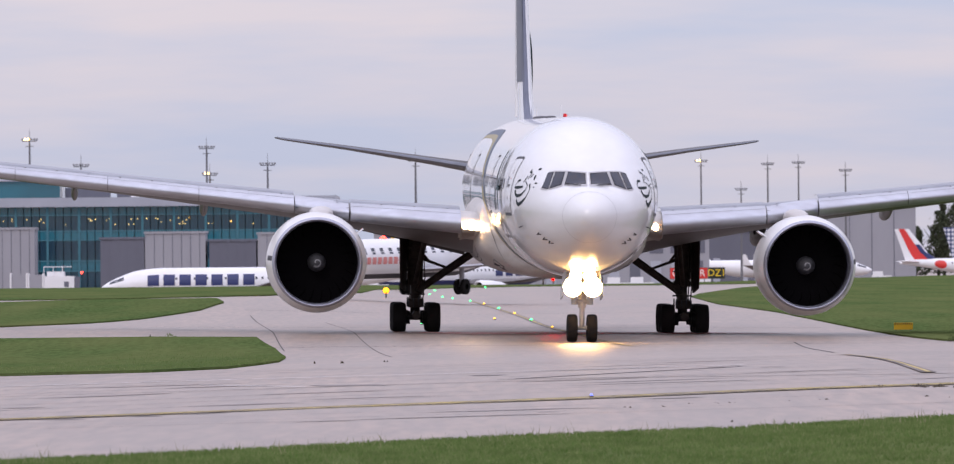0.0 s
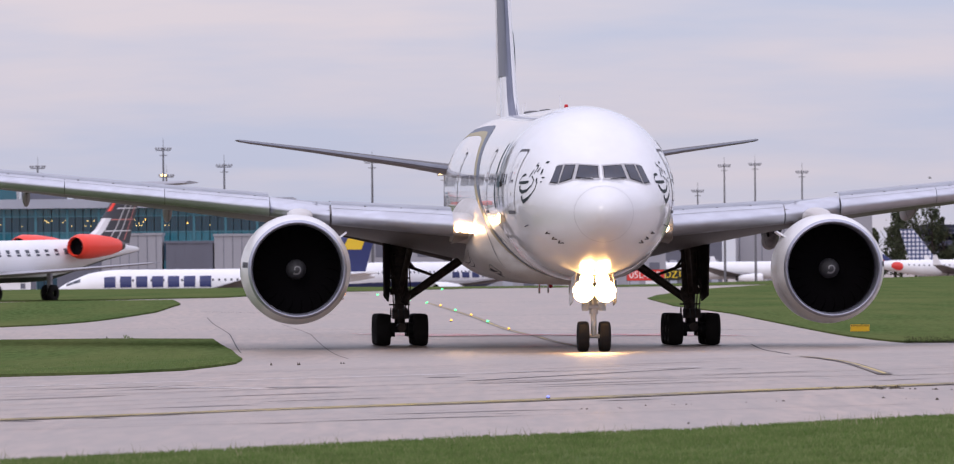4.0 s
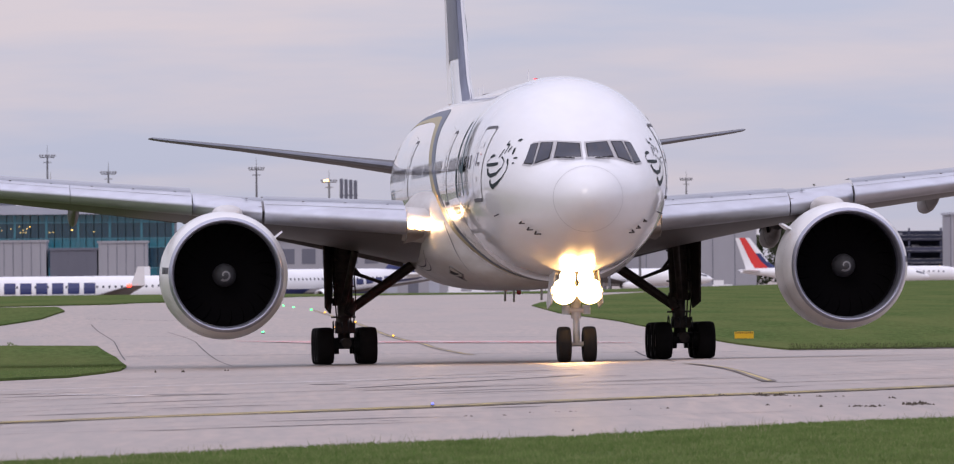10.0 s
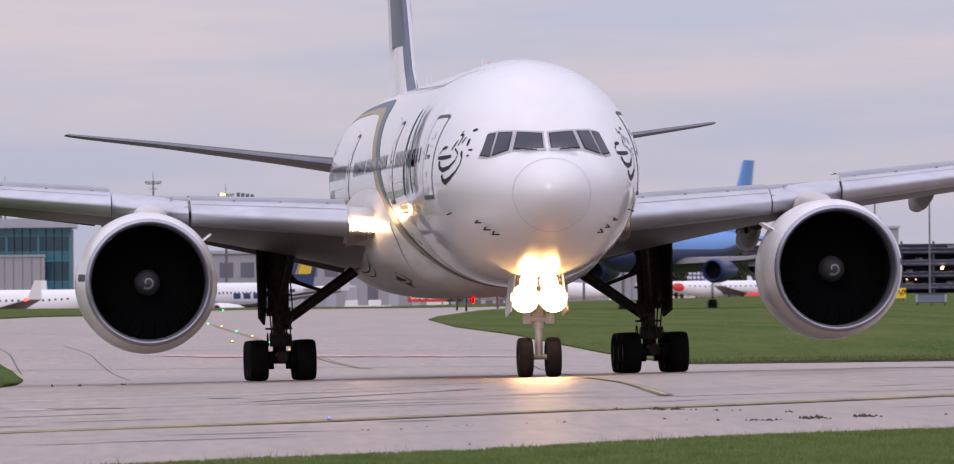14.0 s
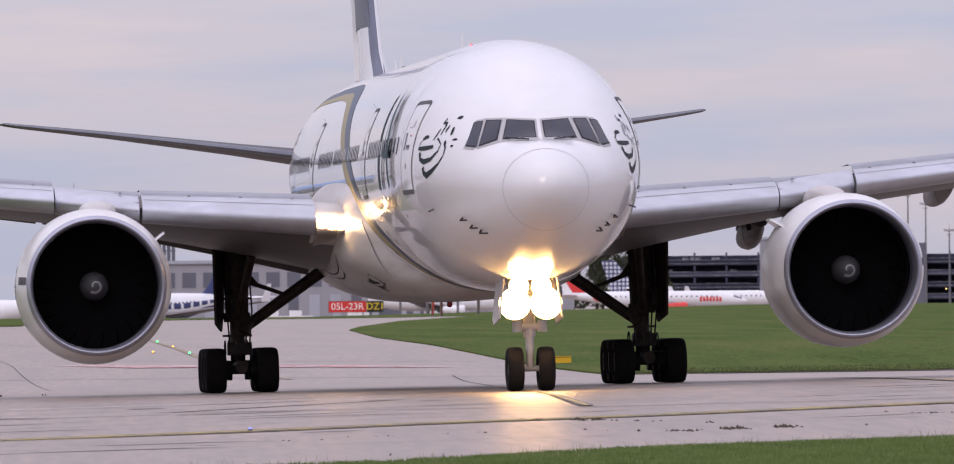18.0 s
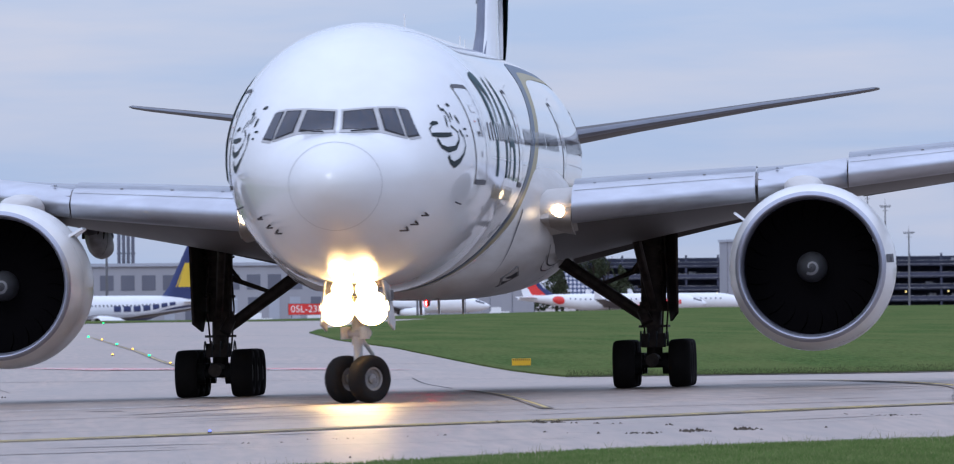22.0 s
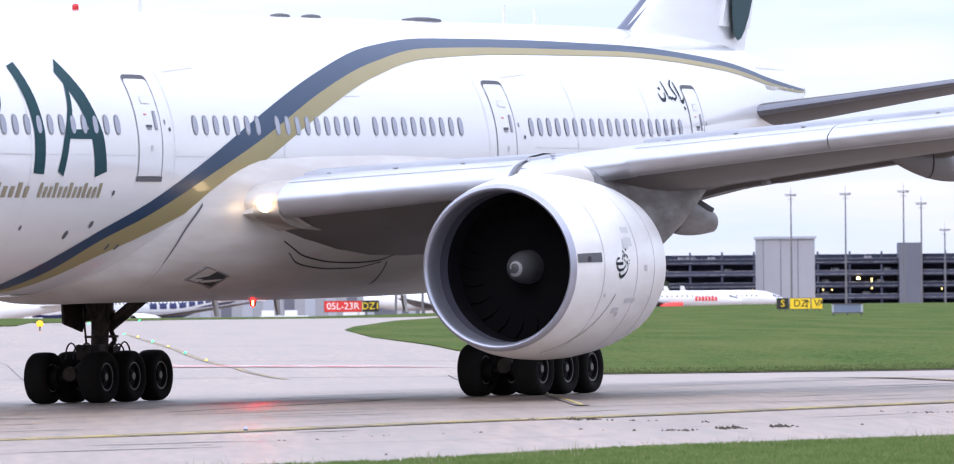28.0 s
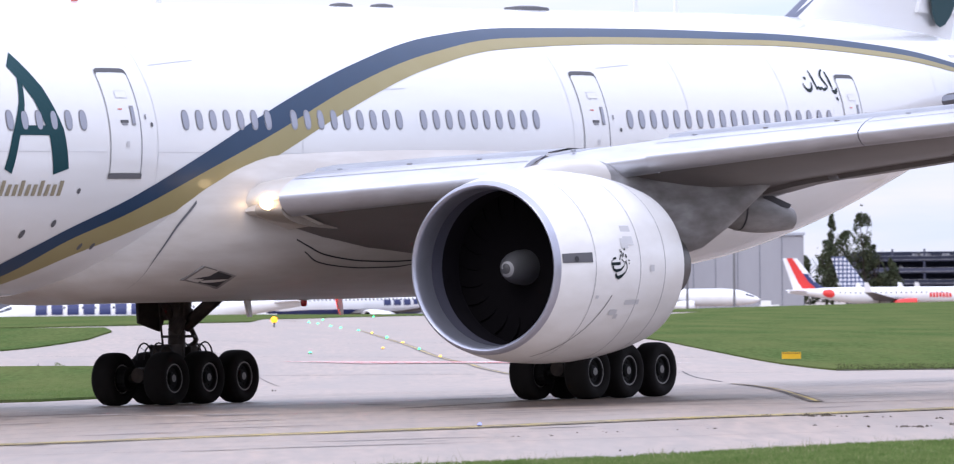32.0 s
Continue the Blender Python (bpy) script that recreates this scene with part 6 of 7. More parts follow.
low_building(-16, 36, 1350, 9.8, M_CONC2, "long pale grey cargo shed with flat roof", 16)
low_building(33, 58, 1750, 10.6, M_CONC3, "dark low shed beyond the apron", 9)
low_building(62, 89, 1765, 15.6, M_CONC2, "tall pale grey hangar block beyond the apron", 6, False)
low_building(130.2, 140.9, 1790, 15.4, M_CONC2, "plain grey tower block beside the car park", 3, False)


def car_park():
    o = thing("car_park", "multi-storey car park with dark open decks", "car park", "", pose(0, 1900, -2.3))
    x0, x1 = 108.0, 235.0
    # Solid near-black block stands in for the shade inside the open decks.
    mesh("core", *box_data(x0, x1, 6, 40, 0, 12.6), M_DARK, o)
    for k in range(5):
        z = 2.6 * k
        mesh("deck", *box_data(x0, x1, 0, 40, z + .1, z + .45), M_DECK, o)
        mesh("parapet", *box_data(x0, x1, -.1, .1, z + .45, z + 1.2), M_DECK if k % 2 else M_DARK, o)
        mesh("deck_rail", *boxes((x0, x1, -.16, -.12, z + 1.22, z + 1.30), (x0, x1, -.16, -.12, z + .40, z + .50)), M_CAR, o, "pale deck rail")
    for k in range(18):
        mesh("column", *box_data(x0 + 7 * k, x0 + 7 * k + .4, 0, .5, 0, 13.2), M_DECK, o)
    for k in range(60):
        x, z = random.uniform(x0, x1 - 2), 2.6 * random.choice((0, 1, 2, 3, 4)) + .45
        mesh("car_shape", *boxes((x, x + 1.8, 1.2, 5.4, z, z + .8), (x + .15, x + 1.65, 2.2, 4.6, z + .8, z + 1.35)), M_CAR, o)
    for k in range(9):
        x = random.uniform(x0, x1)
        mesh("deck_lamp", *box_data(x, x + .3, .3, .5, 2.6 * random.choice((1, 2)) + 2.1, 2.6 + 2.35), M_ROOM, o)
    mesh("flood_lamp", *box_data(158.8, 159.3, -.5, -.1, 7.05, 7.55), M_FLOOD, o, "glowing amber flood lamp")
    mesh("stair_tower", *box_data(168, 173, -1, 5, 0, 15), M_CONC3, o)


car_park()


def leafy_tree(x, y, h, w, seed):
    rnd = random.Random(seed)
    o = thing("tree", "dark leafy tree beyond the apron", "tree", "trees beyond the apron", pose(x, y, -2.3))
    limbs = [tube((0, 0, 0), (.2, 0, h * .55), .38, .2, 8)]
    tips = []
    for k in range(9):
        a = k * 2.4
        z0 = h * (.25 + .04 * k)
        tip = (w * .38 * math.cos(a), w * .38 * math.sin(a), z0 + h * rnd.uniform(.2, .35))
        limbs.append(tube((.1, 0, z0), tip, .14, .04, 6))
        tips.append(tip)
    mesh("trunk", *merge(*limbs), M_GEAR, o)
    vs, fs = [], []
    for k in range(5200):
        u = rnd.random()
        z = h * (.12 + .86 * u)
        rad = w * .5 * math.sqrt(max(math.sin(math.pi * min(u * .86 + .13, 1)), .02)) * (0.8 + .25 * math.sin(5 * u + seed) + .12 * math.sin(17 * u))
        a, rr = rnd.uniform(0, 2 * math.pi), rad * math.sqrt(rnd.random())
        c = Vector((rr * math.cos(a), rr * math.sin(a), z))
        if noise.noise(c * .45 + Vector((seed, 0, 0))) < -.12:
            continue
        p, q = Vector((rnd.gauss(0, 1), rnd.gauss(0, 1), rnd.gauss(0, 1))).normalized(), Vector((rnd.gauss(0, 1), rnd.gauss(0, 1), rnd.gauss(0, 1))).normalized()
        s = rnd.uniform(.18, .4)
        b = len(vs)
        vs += [c - p * s, c + q * s * .6, c + p * s, c - q * s * .6]
        fs.append((b, b + 1, b + 2, b + 3))
    mesh("crown", vs, fs, M_LEAF, o)


M_LEAF = mat("dark_leaves", (0.035, 0.05, 0.022), 0.8, 0, 0.7, 0.5, dark=(0.07, 0.075, 0.03))
for x, h, w, sd in ((91, 12, 7, 1), (96, 15, 8, 2), (100.5, 17, 7, 3), (104, 22.5, 4.5, 4), (106.5, 14, 5, 5), (110, 11, 6, 6), (98, 21, 3.5, 7)):
    leafy_tree(x, 1805 + sd * 3, h, w, sd)
for k, (x, y) in enumerate(((-18, 1118), (-13, 1122), (18, 1110), (21, 1112), (33, 1290), (66, 1420))):
    o = thing("ground_vehicle", "small white ground service vehicle on the apron", "vehicle", "vehicles on the apron", pose(x, y, relief(x, y)))
    mesh("body", *boxes((-1.6, 1.6, 0, 2, .4, 2.2), (-1.4, .2, .1, 1.9, 2.2, 2.9)), M_JWHITE, o)
    for dx in (-1, 1):
        mesh("wheel", *lathe([(-.1, .1), (-.1, .35), (.1, .35), (.1, .1)], (dx, 0, .35), "y", 12), M_TYRE, o)


# ---- markings, joints and lights on the pavement ----
def ribbon(name, pts, width, lift, material, label="", kind="", parent=None, step=3.0):
    """A painted or sealed line along points of the plan."""
    fine = []
    for (x0, y0), (x1, y1) in zip(pts, pts[1:]):
        n = max(int(math.hypot(x1 - x0, y1 - y0) / step), 1)
        fine += [(x0 + (x1 - x0) * k / n, y0 + (y1 - y0) * k / n) for k in range(n)]
    fine.append(pts[-1])
    g = []
    for k, (x, y) in enumerate(fine):
        q0, q1 = fine[max(k - 1, 0)], fine[min(k + 1, len(fine) - 1)]
        d = Vector((q1[0] - q0[0], q1[1] - q0[1])).normalized()
        w = width(k / (len(fine) - 1)) if callable(width) else width
        n = Vector((-d.y, d.x)) * w / 2
        g.append([(x + n.x * e, y + n.y * e, relief(x + n.x * e, y + n.y * e) + lift) for e in (-1, 1)])
    ob = mesh(name, *patch(g), material, parent, label)
    return tagged(ob, label, name.replace("_", " "), "", "structure") if not parent else ob


def smooth_way(pts, n=6):
    """A rounded way through points."""
    xs = [p[0] for p in pts]
    ys = [p[1] for p in pts]
    t = list(range(len(pts)))
    fx, fy = pchip(t, xs), pchip(t, ys)
    return [(fx(k / n), fy(k / n)) for k in range((len(pts) - 1) * n + 1)]


MAIN = [(-26, 131), (-15, 143), (-8.2, 149.8), (-4.2, 155.6), (2.1, 161.6), (5.9, 165.8), (9.2, 168.4), (16.9, 176.4), (30, 188), (60, 216)]
ribbon("centre_line", smooth_way(MAIN), 1.15, .012, M_BLACKL, "worn black border of the taxiway line")
ribbon("centre_line", smooth_way(MAIN), .42, .018, M_YELLOW, "worn yellow taxiway line")
for side_off in (-.55, .55):
    ribbon("centre_line", [(x - .6 * side_off, y + .8 * side_off) for x, y in smooth_way(MAIN)], .12, .016, M_YELLOW, "thin worn yellow edge of the taxiway line")
LEAD = [(-8.7, 785), (-3.8, 700), (-.4, 596), (.5, 540), (1.9, 448.5), (3.2, 374.4), (4.2, 345.6), (5.6, 318)]
ribbon("lead_line", smooth_way(LEAD), lambda u: .34, .014, M_BLACKL, "black bordered lead-on line")
ribbon("lead_line", smooth_way(LEAD), .12, .02, M_YELLOW, "worn yellow lead-on line")
END = [(9.3, 222), (9.4, 212), (9.45, 200.4), (9.35, 188), (9.3, 179.5)]
ribbon("lead_line", smooth_way(END), lambda u: .12 + .2 * u, .02, M_BLACKL, "black bordered end of a taxiway line")
ribbon("lead_line", smooth_way(END), lambda u: .04 + .06 * u, .026, M_YELLOW, "bright yellow end of a taxiway line")
ribbon("lead_line", smooth_way([(18.5, 250), (19.6, 225), (19.9, 203), (18, 180)]), .5, .02, M_BLACKL, "dark bordered taxiway line")
ribbon("lead_line", smooth_way([(18.5, 250), (19.6, 225), (19.9, 203), (18, 180)]), .16, .026, M_YELLOW, "worn yellow taxiway line")
ribbon("edge_line", smooth_way([(-40, 168), (-20, 178), (-9.7, 185), (-6, 188.2), (-.2, 192.2), (6, 197)]), .22, .014, M_WHITEL, "faded white taxiway edge line")
ribbon("edge_line", [(-5.8, 181.0), (-3.5, 176.0)], .12, .014, M_WHITEL, "faded white taxiway line")
# holding line, red and white dashes
HOLD = [(-1.8, 348.2), (.6, 349.9), (3.0, 351.5), (8.6, 355.5), (11.5, 358)]
_hx = pchip(range(len(HOLD)), [p[0] for p in HOLD])
_hy = pchip(range(len(HOLD)), [p[1] for p in HOLD])
for k in range(26):
    u0, u1 = 4 * k / 26, 4 * (k + .8) / 26
    wht = k % 3 == 1
    ribbon("holding_mark", [(_hx(u0), _hy(u0)), (_hx(u1), _hy(u1))], 6.0, .03, M_WHITEL if wht else M_REDL, "white holding position dash" if wht else "faded red holding position dash")
# slab joints and patches
NEAR_JOINTS = [([(-11.2, 429), (-7.9, 340.2), (-6.9, 310)], .045), ([(-7.0, 400), (-5.5, 364.4), (-4.3, 330), (-2.8, 282.4)], .035), ([(0.4, 181.6), (9.1, 178.5), (20, 182)], .35), ([(.7, 181.3), (5.9, 194.2)], .2),
               ([(-20, 205), (-6, 212), (6, 222), (20, 234), (40, 255)], .3), ([(-30, 190), (-12, 203), (0, 211), (14, 222), (40, 246)], .25), ([(-14, 168), (0, 178), (20, 194)], .2), ([(-7, 141), (2, 149), (12, 158)], .12)]
FAR_JOINTS = [([(-24, 240), (0, 252), (24, 268)], .3), ([(-20, 280), (0, 290), (20, 300)], .25),
               ([(-14, 318), (0, 322), (16, 326)], .3), ([(-14, 372), (0, 375), (15, 380)], .3), ([(-12, 450), (0, 452), (13, 455)], .4), ([(-10, 600), (0, 602), (14, 604)], .5), ([(12, 330), (11, 280), (9.8, 240)], .08)]
for pts, w in NEAR_JOINTS + FAR_JOINTS:
    long_one = abs(pts[-1][0] - pts[0][0]) > 18 and pts[0][1] < 300
    ribbon("slab_joint", pts, w * (.7 if long_one else 1), .008, M_JOINT if long_one else M_TAR, "worn grey slab joint" if long_one else "dark tar-sealed slab joint")
for k, (x0, y0, x1, y1, w) in enumerate(((-7.5, 149.2, -6.7, 149.0, .5), (-6.1, 151.4, -5.5, 151.2, .5), (-5.5, 153.0, -4.4, 153.3, .35), (-3.4, 178.1, -1.9, 176.4, 1.2), (-2.6, 155.8, -1.2, 156.6, .4), (3.0, 160.2, 4.2, 161.0, .4), (-.2, 188, .6, 187.6, 1.0), (5.2, 194.4, 5.6, 194.0, .7), (6.3, 192.5, 6.7, 192.1, .7), (-8.8, 160, -8.0, 160.4, .5), (9.0, 168.8, 10.6, 170.0, .5), (13, 172.5, 14.4, 173.6, .4), (1.0, 150.5, 1.4, 150.8, .3))):
    ribbon("tar_patch", [(x0, y0), ((x0 + x1) / 2, (y0 + y1) / 2), (x1, y1)], lambda u, w=w: w * (.25 + math.sin(math.pi * u)), .009, M_STREAK, "dull dark repair streak")


# construction joints and old tyre streaks along the taxiway
_rj = random.Random(17)
_mx = pchip([p[0] for p in MAIN], [p[1] for p in MAIN])
for k, off in enumerate((-9.5, -5.2, 5.5, 9.0, 13.5, 19.0, 24.5, 31.0, 37.5, 45.0, 54.0)):
    x0 = _rj.uniform(-24, -8)
    x1 = _rj.uniform(10, 30)
    ribbon("slab_joint", [(x0 + (x1 - x0) * j / 8, _mx(x0 + (x1 - x0) * j / 8) + off + _rj.gauss(0, .12)) for j in range(9)], .05 + .0012 * off, .007, M_JOINT, "thin dark construction joint")
for k in range(34):
    x = _rj.uniform(-14, 19)
    y = _mx(x) + _rj.uniform(-14, 48)
    n = _rj.uniform(.8, 4.5)
    ribbon("tyre_streak", [(x + n * j / 3, y + n * j / 3 * _rj.uniform(.7, 1.0)) for j in range(4)], lambda u, w=_rj.uniform(.15, .6): w * (.15 + math.sin(math.pi * u)), .006 + .00003 * k, M_JOINT if k % 2 else M_STREAK, "dark rubbery streak on the concrete")


# crumbs of turf and rubber on the concrete
def debris():
    rnd = random.Random(5)
    vs, fs = [], []
    spots = [(2.6, 154.4, 1), (3.3, 155.0, 1), (3.8, 156.0, 1), (4.3, 156.5, 1), (4.6, 156.8, 1), (4.0, 139.3, 1), (-6.0, 254.3, 3), (-4.6, 246, 3), (-3.8, 243, 3), (-2.6, 246, 3), (-14.5, 330, 3), (-12.8, 341, 3), (-20.5, 372, 3), (6.3, 158, 1), (5.7, 157.4, 1),
             (8.4, 166.7, 2), (8.8, 166.4, 2), (9.1, 165.4, 1), (9.5, 165.0, 1), (9.8, 164.5, 1), (8.2, 159.5, 1), (8.5, 158.7, 1), (9.1, 157.8, 2), (10.8, 163.1, 1), (13.4, 159.6, 1), (14.6, 168.8, 1)]
    runs = [(9.65, 157.1, 10.15, 157.4, 1.3), (10.7, 158.0, 11.12, 158.8, 1.8), (11.7, 158.8, 12.02, 159.3, 1.8), (14.95, 168.1, 15.85, 167.2, .5), (8.35, 166.8, 8.95, 166.2, 1.0), (7.4, 167.4, 7.8, 167.0, 1.0)]
    for x0, y0, x1, y1, big in runs:
        n = int(30 * (x1 - x0) * big)
        spots += [(x0 + (x1 - x0) * rnd.random(), y0 + (y1 - y0) * rnd.random(), big) for j in range(n)]
    for x, y, big in spots:
        for j in range(rnd.choice((1, 2, 3))):
            cx, cy, r, h = x + rnd.gauss(0, .05), y + rnd.gauss(0, .25), rnd.uniform(.025, .065), rnd.uniform(.014, .036) * big
            z = relief(cx, cy)
            b = len(vs)
            vs += [(cx + r * math.cos(a) * rnd.uniform(.6, 1.2), cy + r * math.sin(a), z - .004) for a in (0, 1.26, 2.5, 3.77, 5.03)] + [(cx + rnd.gauss(0, .015), cy, z + h)]
            fs += [(b + k, b + (k + 1) % 5, b + 5) for k in range(5)]
    tagged(mesh("turf_crumbs", vs, fs, M_SOIL), "dark crumbs of turf and rubber on the concrete", "debris", "", "stuff")


debris()


# ---- grass blades on the verge and along the near edges of the islands ----
def blades(name, spots, hgt, wid, label, seed, mt=None):
    rnd = random.Random(seed)
    vs, fs = [], []
    for x, y in spots:
        z = relief(x, y) + .02
        big = rnd.random() < .02
        h = hgt * rnd.uniform(.45, 1.2) * (2.0 if big else 1)
        w = wid * rnd.uniform(.6, 1.4) * (.5 if big else 1)
        a, lean = rnd.uniform(-.6, .6), rnd.gauss(0, .4) * h
        dx, dy = w * math.cos(a), w * math.sin(a)
        b = len(vs)
        vs += [(x - dx, y - dy, z), (x + dx, y + dy, z), (x + lean, y + rnd.gauss(0, .1) * h, z + h)]
        fs.append((b, b + 1, b + 2))
    ob = mesh(name, vs, fs, mt or M_BLADES)
    ob.data.polygons.foreach_set("use_smooth", [True] * len(fs))
    ob.data.normals_split_custom_set_from_vertices([(0, -.2, .98)] * len(vs))
    tagged(ob, label, "grass", "", "stuff")


def verge_spots(n, seed):
    rnd = random.Random(seed)
    fx = pchip([p[0] for p in NEAR_EDGE], [p[1] for p in NEAR_EDGE])
    out = []
    while len(out) < n:
        x = rnd.uniform(-8.5, 19)
        d = rnd.random() ** 1.5 * 34
        y = fx(x) - d + .25 + .25 * noise.noise(Vector((x * 1.3, 0, 0)))
        if noise.noise(Vector((x * .9, y * .25, 2))) > -.35 or rnd.random() < .35:
            out.append((x, y))
    return out


blades("grass_blades", verge_spots(120000, 3), .072, .013, "short green grass blades of the verge", 11)


def edge_spots(edge, n, depth, seed, inward):
    rnd = random.Random(seed)
    seg = [(a, b, math.hypot(b[0] - a[0], (b[1] - a[1]) * .2)) for a, b in zip(edge, edge[1:])]
    tot = sum(s[2] for s in seg)
    out = []
    for _ in range(n):
        r = rnd.uniform(0, tot)
        for a, b, l in seg:
            if r <= l:
                break
            r -= l
        u = rnd.random()
        d = rnd.random() ** 1.5 * depth
        out.append((a[0] + (b[0] - a[0]) * u + inward[0] * d, a[1] + (b[1] - a[1]) * u + inward[1] * d))
    return out


blades("grass_blades", edge_spots([(-18, 211.3), (-11.7, 212.2), (-8.0, 213.6), (-6.4, 222.2), (-6.1, 240), (-6.0, 262), (-6.3, 285)], 11000, 60, 4, (-.10, 1)), .08, .02, "longer grass blades along the island's edge", 12)
blades("grass_blades", edge_spots([(18.0, 333.2), (23.2, 340.2), (35.6, 362.4), (48, 380)], 9000, 60, 5, (.05, 1)), .09, .025, "longer grass blades along the field's edge", 13)
# Lip blades are coloured dark for the thin shadow line under the tufts.
blades("turf_lip", edge_spots([(18.0, 332.6), (23.2, 339.6), (35.6, 361.8), (48, 379.5)], 6000, 16, 6, (.05, 1)), .10, .03, "ragged turf coloured dark as shadow along the field's edge", 14, M_TURFLIP)
_rs = random.Random(21)
_ex = pchip([p[0] for p in NEAR_EDGE], [p[1] for p in NEAR_EDGE])
_stalks = []
while len(_stalks) < 420:
    x = _rs.uniform(-8, 19)
    if noise.noise(Vector((x * .7, 5, 0))) > -.05:
        _stalks.append((x, _ex(x) - abs(_rs.gauss(0, 2.0))))
blades("grass_stalks", _stalks, .19, .006, "thin dry grass stalks along the verge", 22, M_STALK)
# Dark strips paint soil and shadow where the grass meets the concrete.
ribbon("worn_edge", [(18.0, 332.2), (23.2, 339.2), (35.6, 361.4), (60, 394)], .8, .03, M_SOIL, "bare soil along the grass edge")
ribbon("worn_edge", [(-18, 210.6), (-11.7, 211.4), (-8.6, 212.6)], .25, .03, M_SOIL, "bare soil along the grass edge")

# ---- taxiway lights ----
M_LGREEN = mat("green_taxi_light", (0.03, 0.80, 0.20), 0.4, 0, glow=4.5)
M_LAMBER = mat("amber_taxi_light", (1.0, 0.5, 0.03), 0.4, 0, glow=3.0)
M_LGUARD = mat("orange_guard_light", (1.0, 0.36, 0.012), 0.4, 0, glow=2.6)
M_LBLUE = mat("blue_taxi_light", (0.15, 0.2, 1.0), 0.4, 0, glow=1.8)
M_CAST = mat("cast_light_body", (0.12, 0.11, 0.10), 0.6, 0.5)


def taxi_light(x, y, material, word, r):
    o = thing("taxiway_light", word + " lit taxiway light set in the concrete", "taxiway light", "taxiway lights", pose(x, y, relief(x, y)))
    mesh("body", *lathe([(0, r * 1.5), (.03, r * 1.4), (.05, r)], (0, 0, 0), "z", 14), M_CAST, o)
    mesh("lens", *lathe([(.04, r), (.04 + r * .6, r * .95), (.04 + r * 1.1, r * .7), (.04 + r * 1.35, .01)], (0, 0, 0), "z", 14), material, o, "glowing " + word + " lens", True)


for x, y in ((-4.6, 706.1), (-3.8, 690.0), (-3.9, 792.1), (-2.6, 645.8), (-1.8, 625), (-.5, 590), (.8, 894.7), (1.2, 495.1), (2.5, 407.9)):
    taxi_light(x, y, M_LGREEN, "green", .06 + .00006 * (y - 350))
for x, y in ((.4, 552.8), (1.9, 448.6), (.8, 414.9), (3.2, 374.4)):
    taxi_light(x, y, M_LAMBER, "amber", .05 + .00006 * (y - 350))
o = thing("guard_light", "round orange runway guard light lit beside the grass", "guard light", "", pose(-6.31, 600, relief(-6.31, 600)))
mesh("post", *tube((0, 0, 0), (0, 0, .46), .06), M_CAST, o)
mesh("housing", *lathe([(.02, .24), (.14, .23), (.2, .14), (.24, .02)], (0, 0, .50), "y", 20), M_CAST, o, "", True)
mesh("lens", *lathe([(-.07, .01), (-.05, .13), (0, .2), (.02, .22)], (0, 0, .50), "y", 20), M_LGUARD, o, "glowing orange lens", True)
taxi_light(-2.5, 390.1, M_LGREEN, "green", .06)
taxi_light(2.1, 161.6, M_LBLUE, "blue", .03)


# ---- signs ----
def words(text, size, m, material, parent, name="sign_text"):
    cu = bpy.data.curves.new("lettering", "FONT")
    cu.body, cu.size, cu.extrude, cu.align_x, cu.align_y = text, size, .01, "CENTER", "CENTER"
    tmp = bpy.data.objects.new("lettering", cu)
    scene.collection.objects.link(tmp)
    me = bpy.data.meshes.new_from_object(tmp.evaluated_get(bpy.context.evaluated_depsgraph_get()))
    bpy.data.objects.remove(tmp)
    me.materials.clear()
    me.materials.append(material)
    ob = new(name, me)
    ob.parent = parent
    ob.matrix_basis = m
    return ob


M_SRED = mat("red_sign_face", (0.60, 0.03, 0.025), 0.4, 0, glow=0.12)
M_SBLACK = mat("black_sign_face", (0.02, 0.02, 0.015), 0.4)
M_SYEL = mat("yellow_sign_face", (0.75, 0.50, 0.02), 0.4, 0, glow=0.15)
M_SWHITE = mat("white_sign_letters", (0.85, 0.85, 0.82), 0.5)
UPRIGHT = lambda x, z, y=-.04: pose(x, y, z, 90, 0, 0)


def sign(x, y, boards, label):
    o = thing("taxiway_sign", label, "sign", "taxiway signs", pose(x, y, relief(x, y)))
    for x0, x1, z0, z1, face, text, ink, size in boards:
        b = mesh("board", *box_data(x0, x1, 0, .25, z0, z1), M_CAST, o)
        mesh("face", *box_data(x0 + .05, x1 - .05, -.02, .0, z0 + .05, z1 - .05), face, b)
        if text:
            words(text, size, UPRIGHT((x0 + x1) / 2, (z0 + z1) / 2), ink, b)
        for lx in (x0 + .4, x1 - .4):
            mesh("leg", *tube((lx, .12, 0), (lx, .12, z0), .05, None, 8), M_CAST, o)
    return o


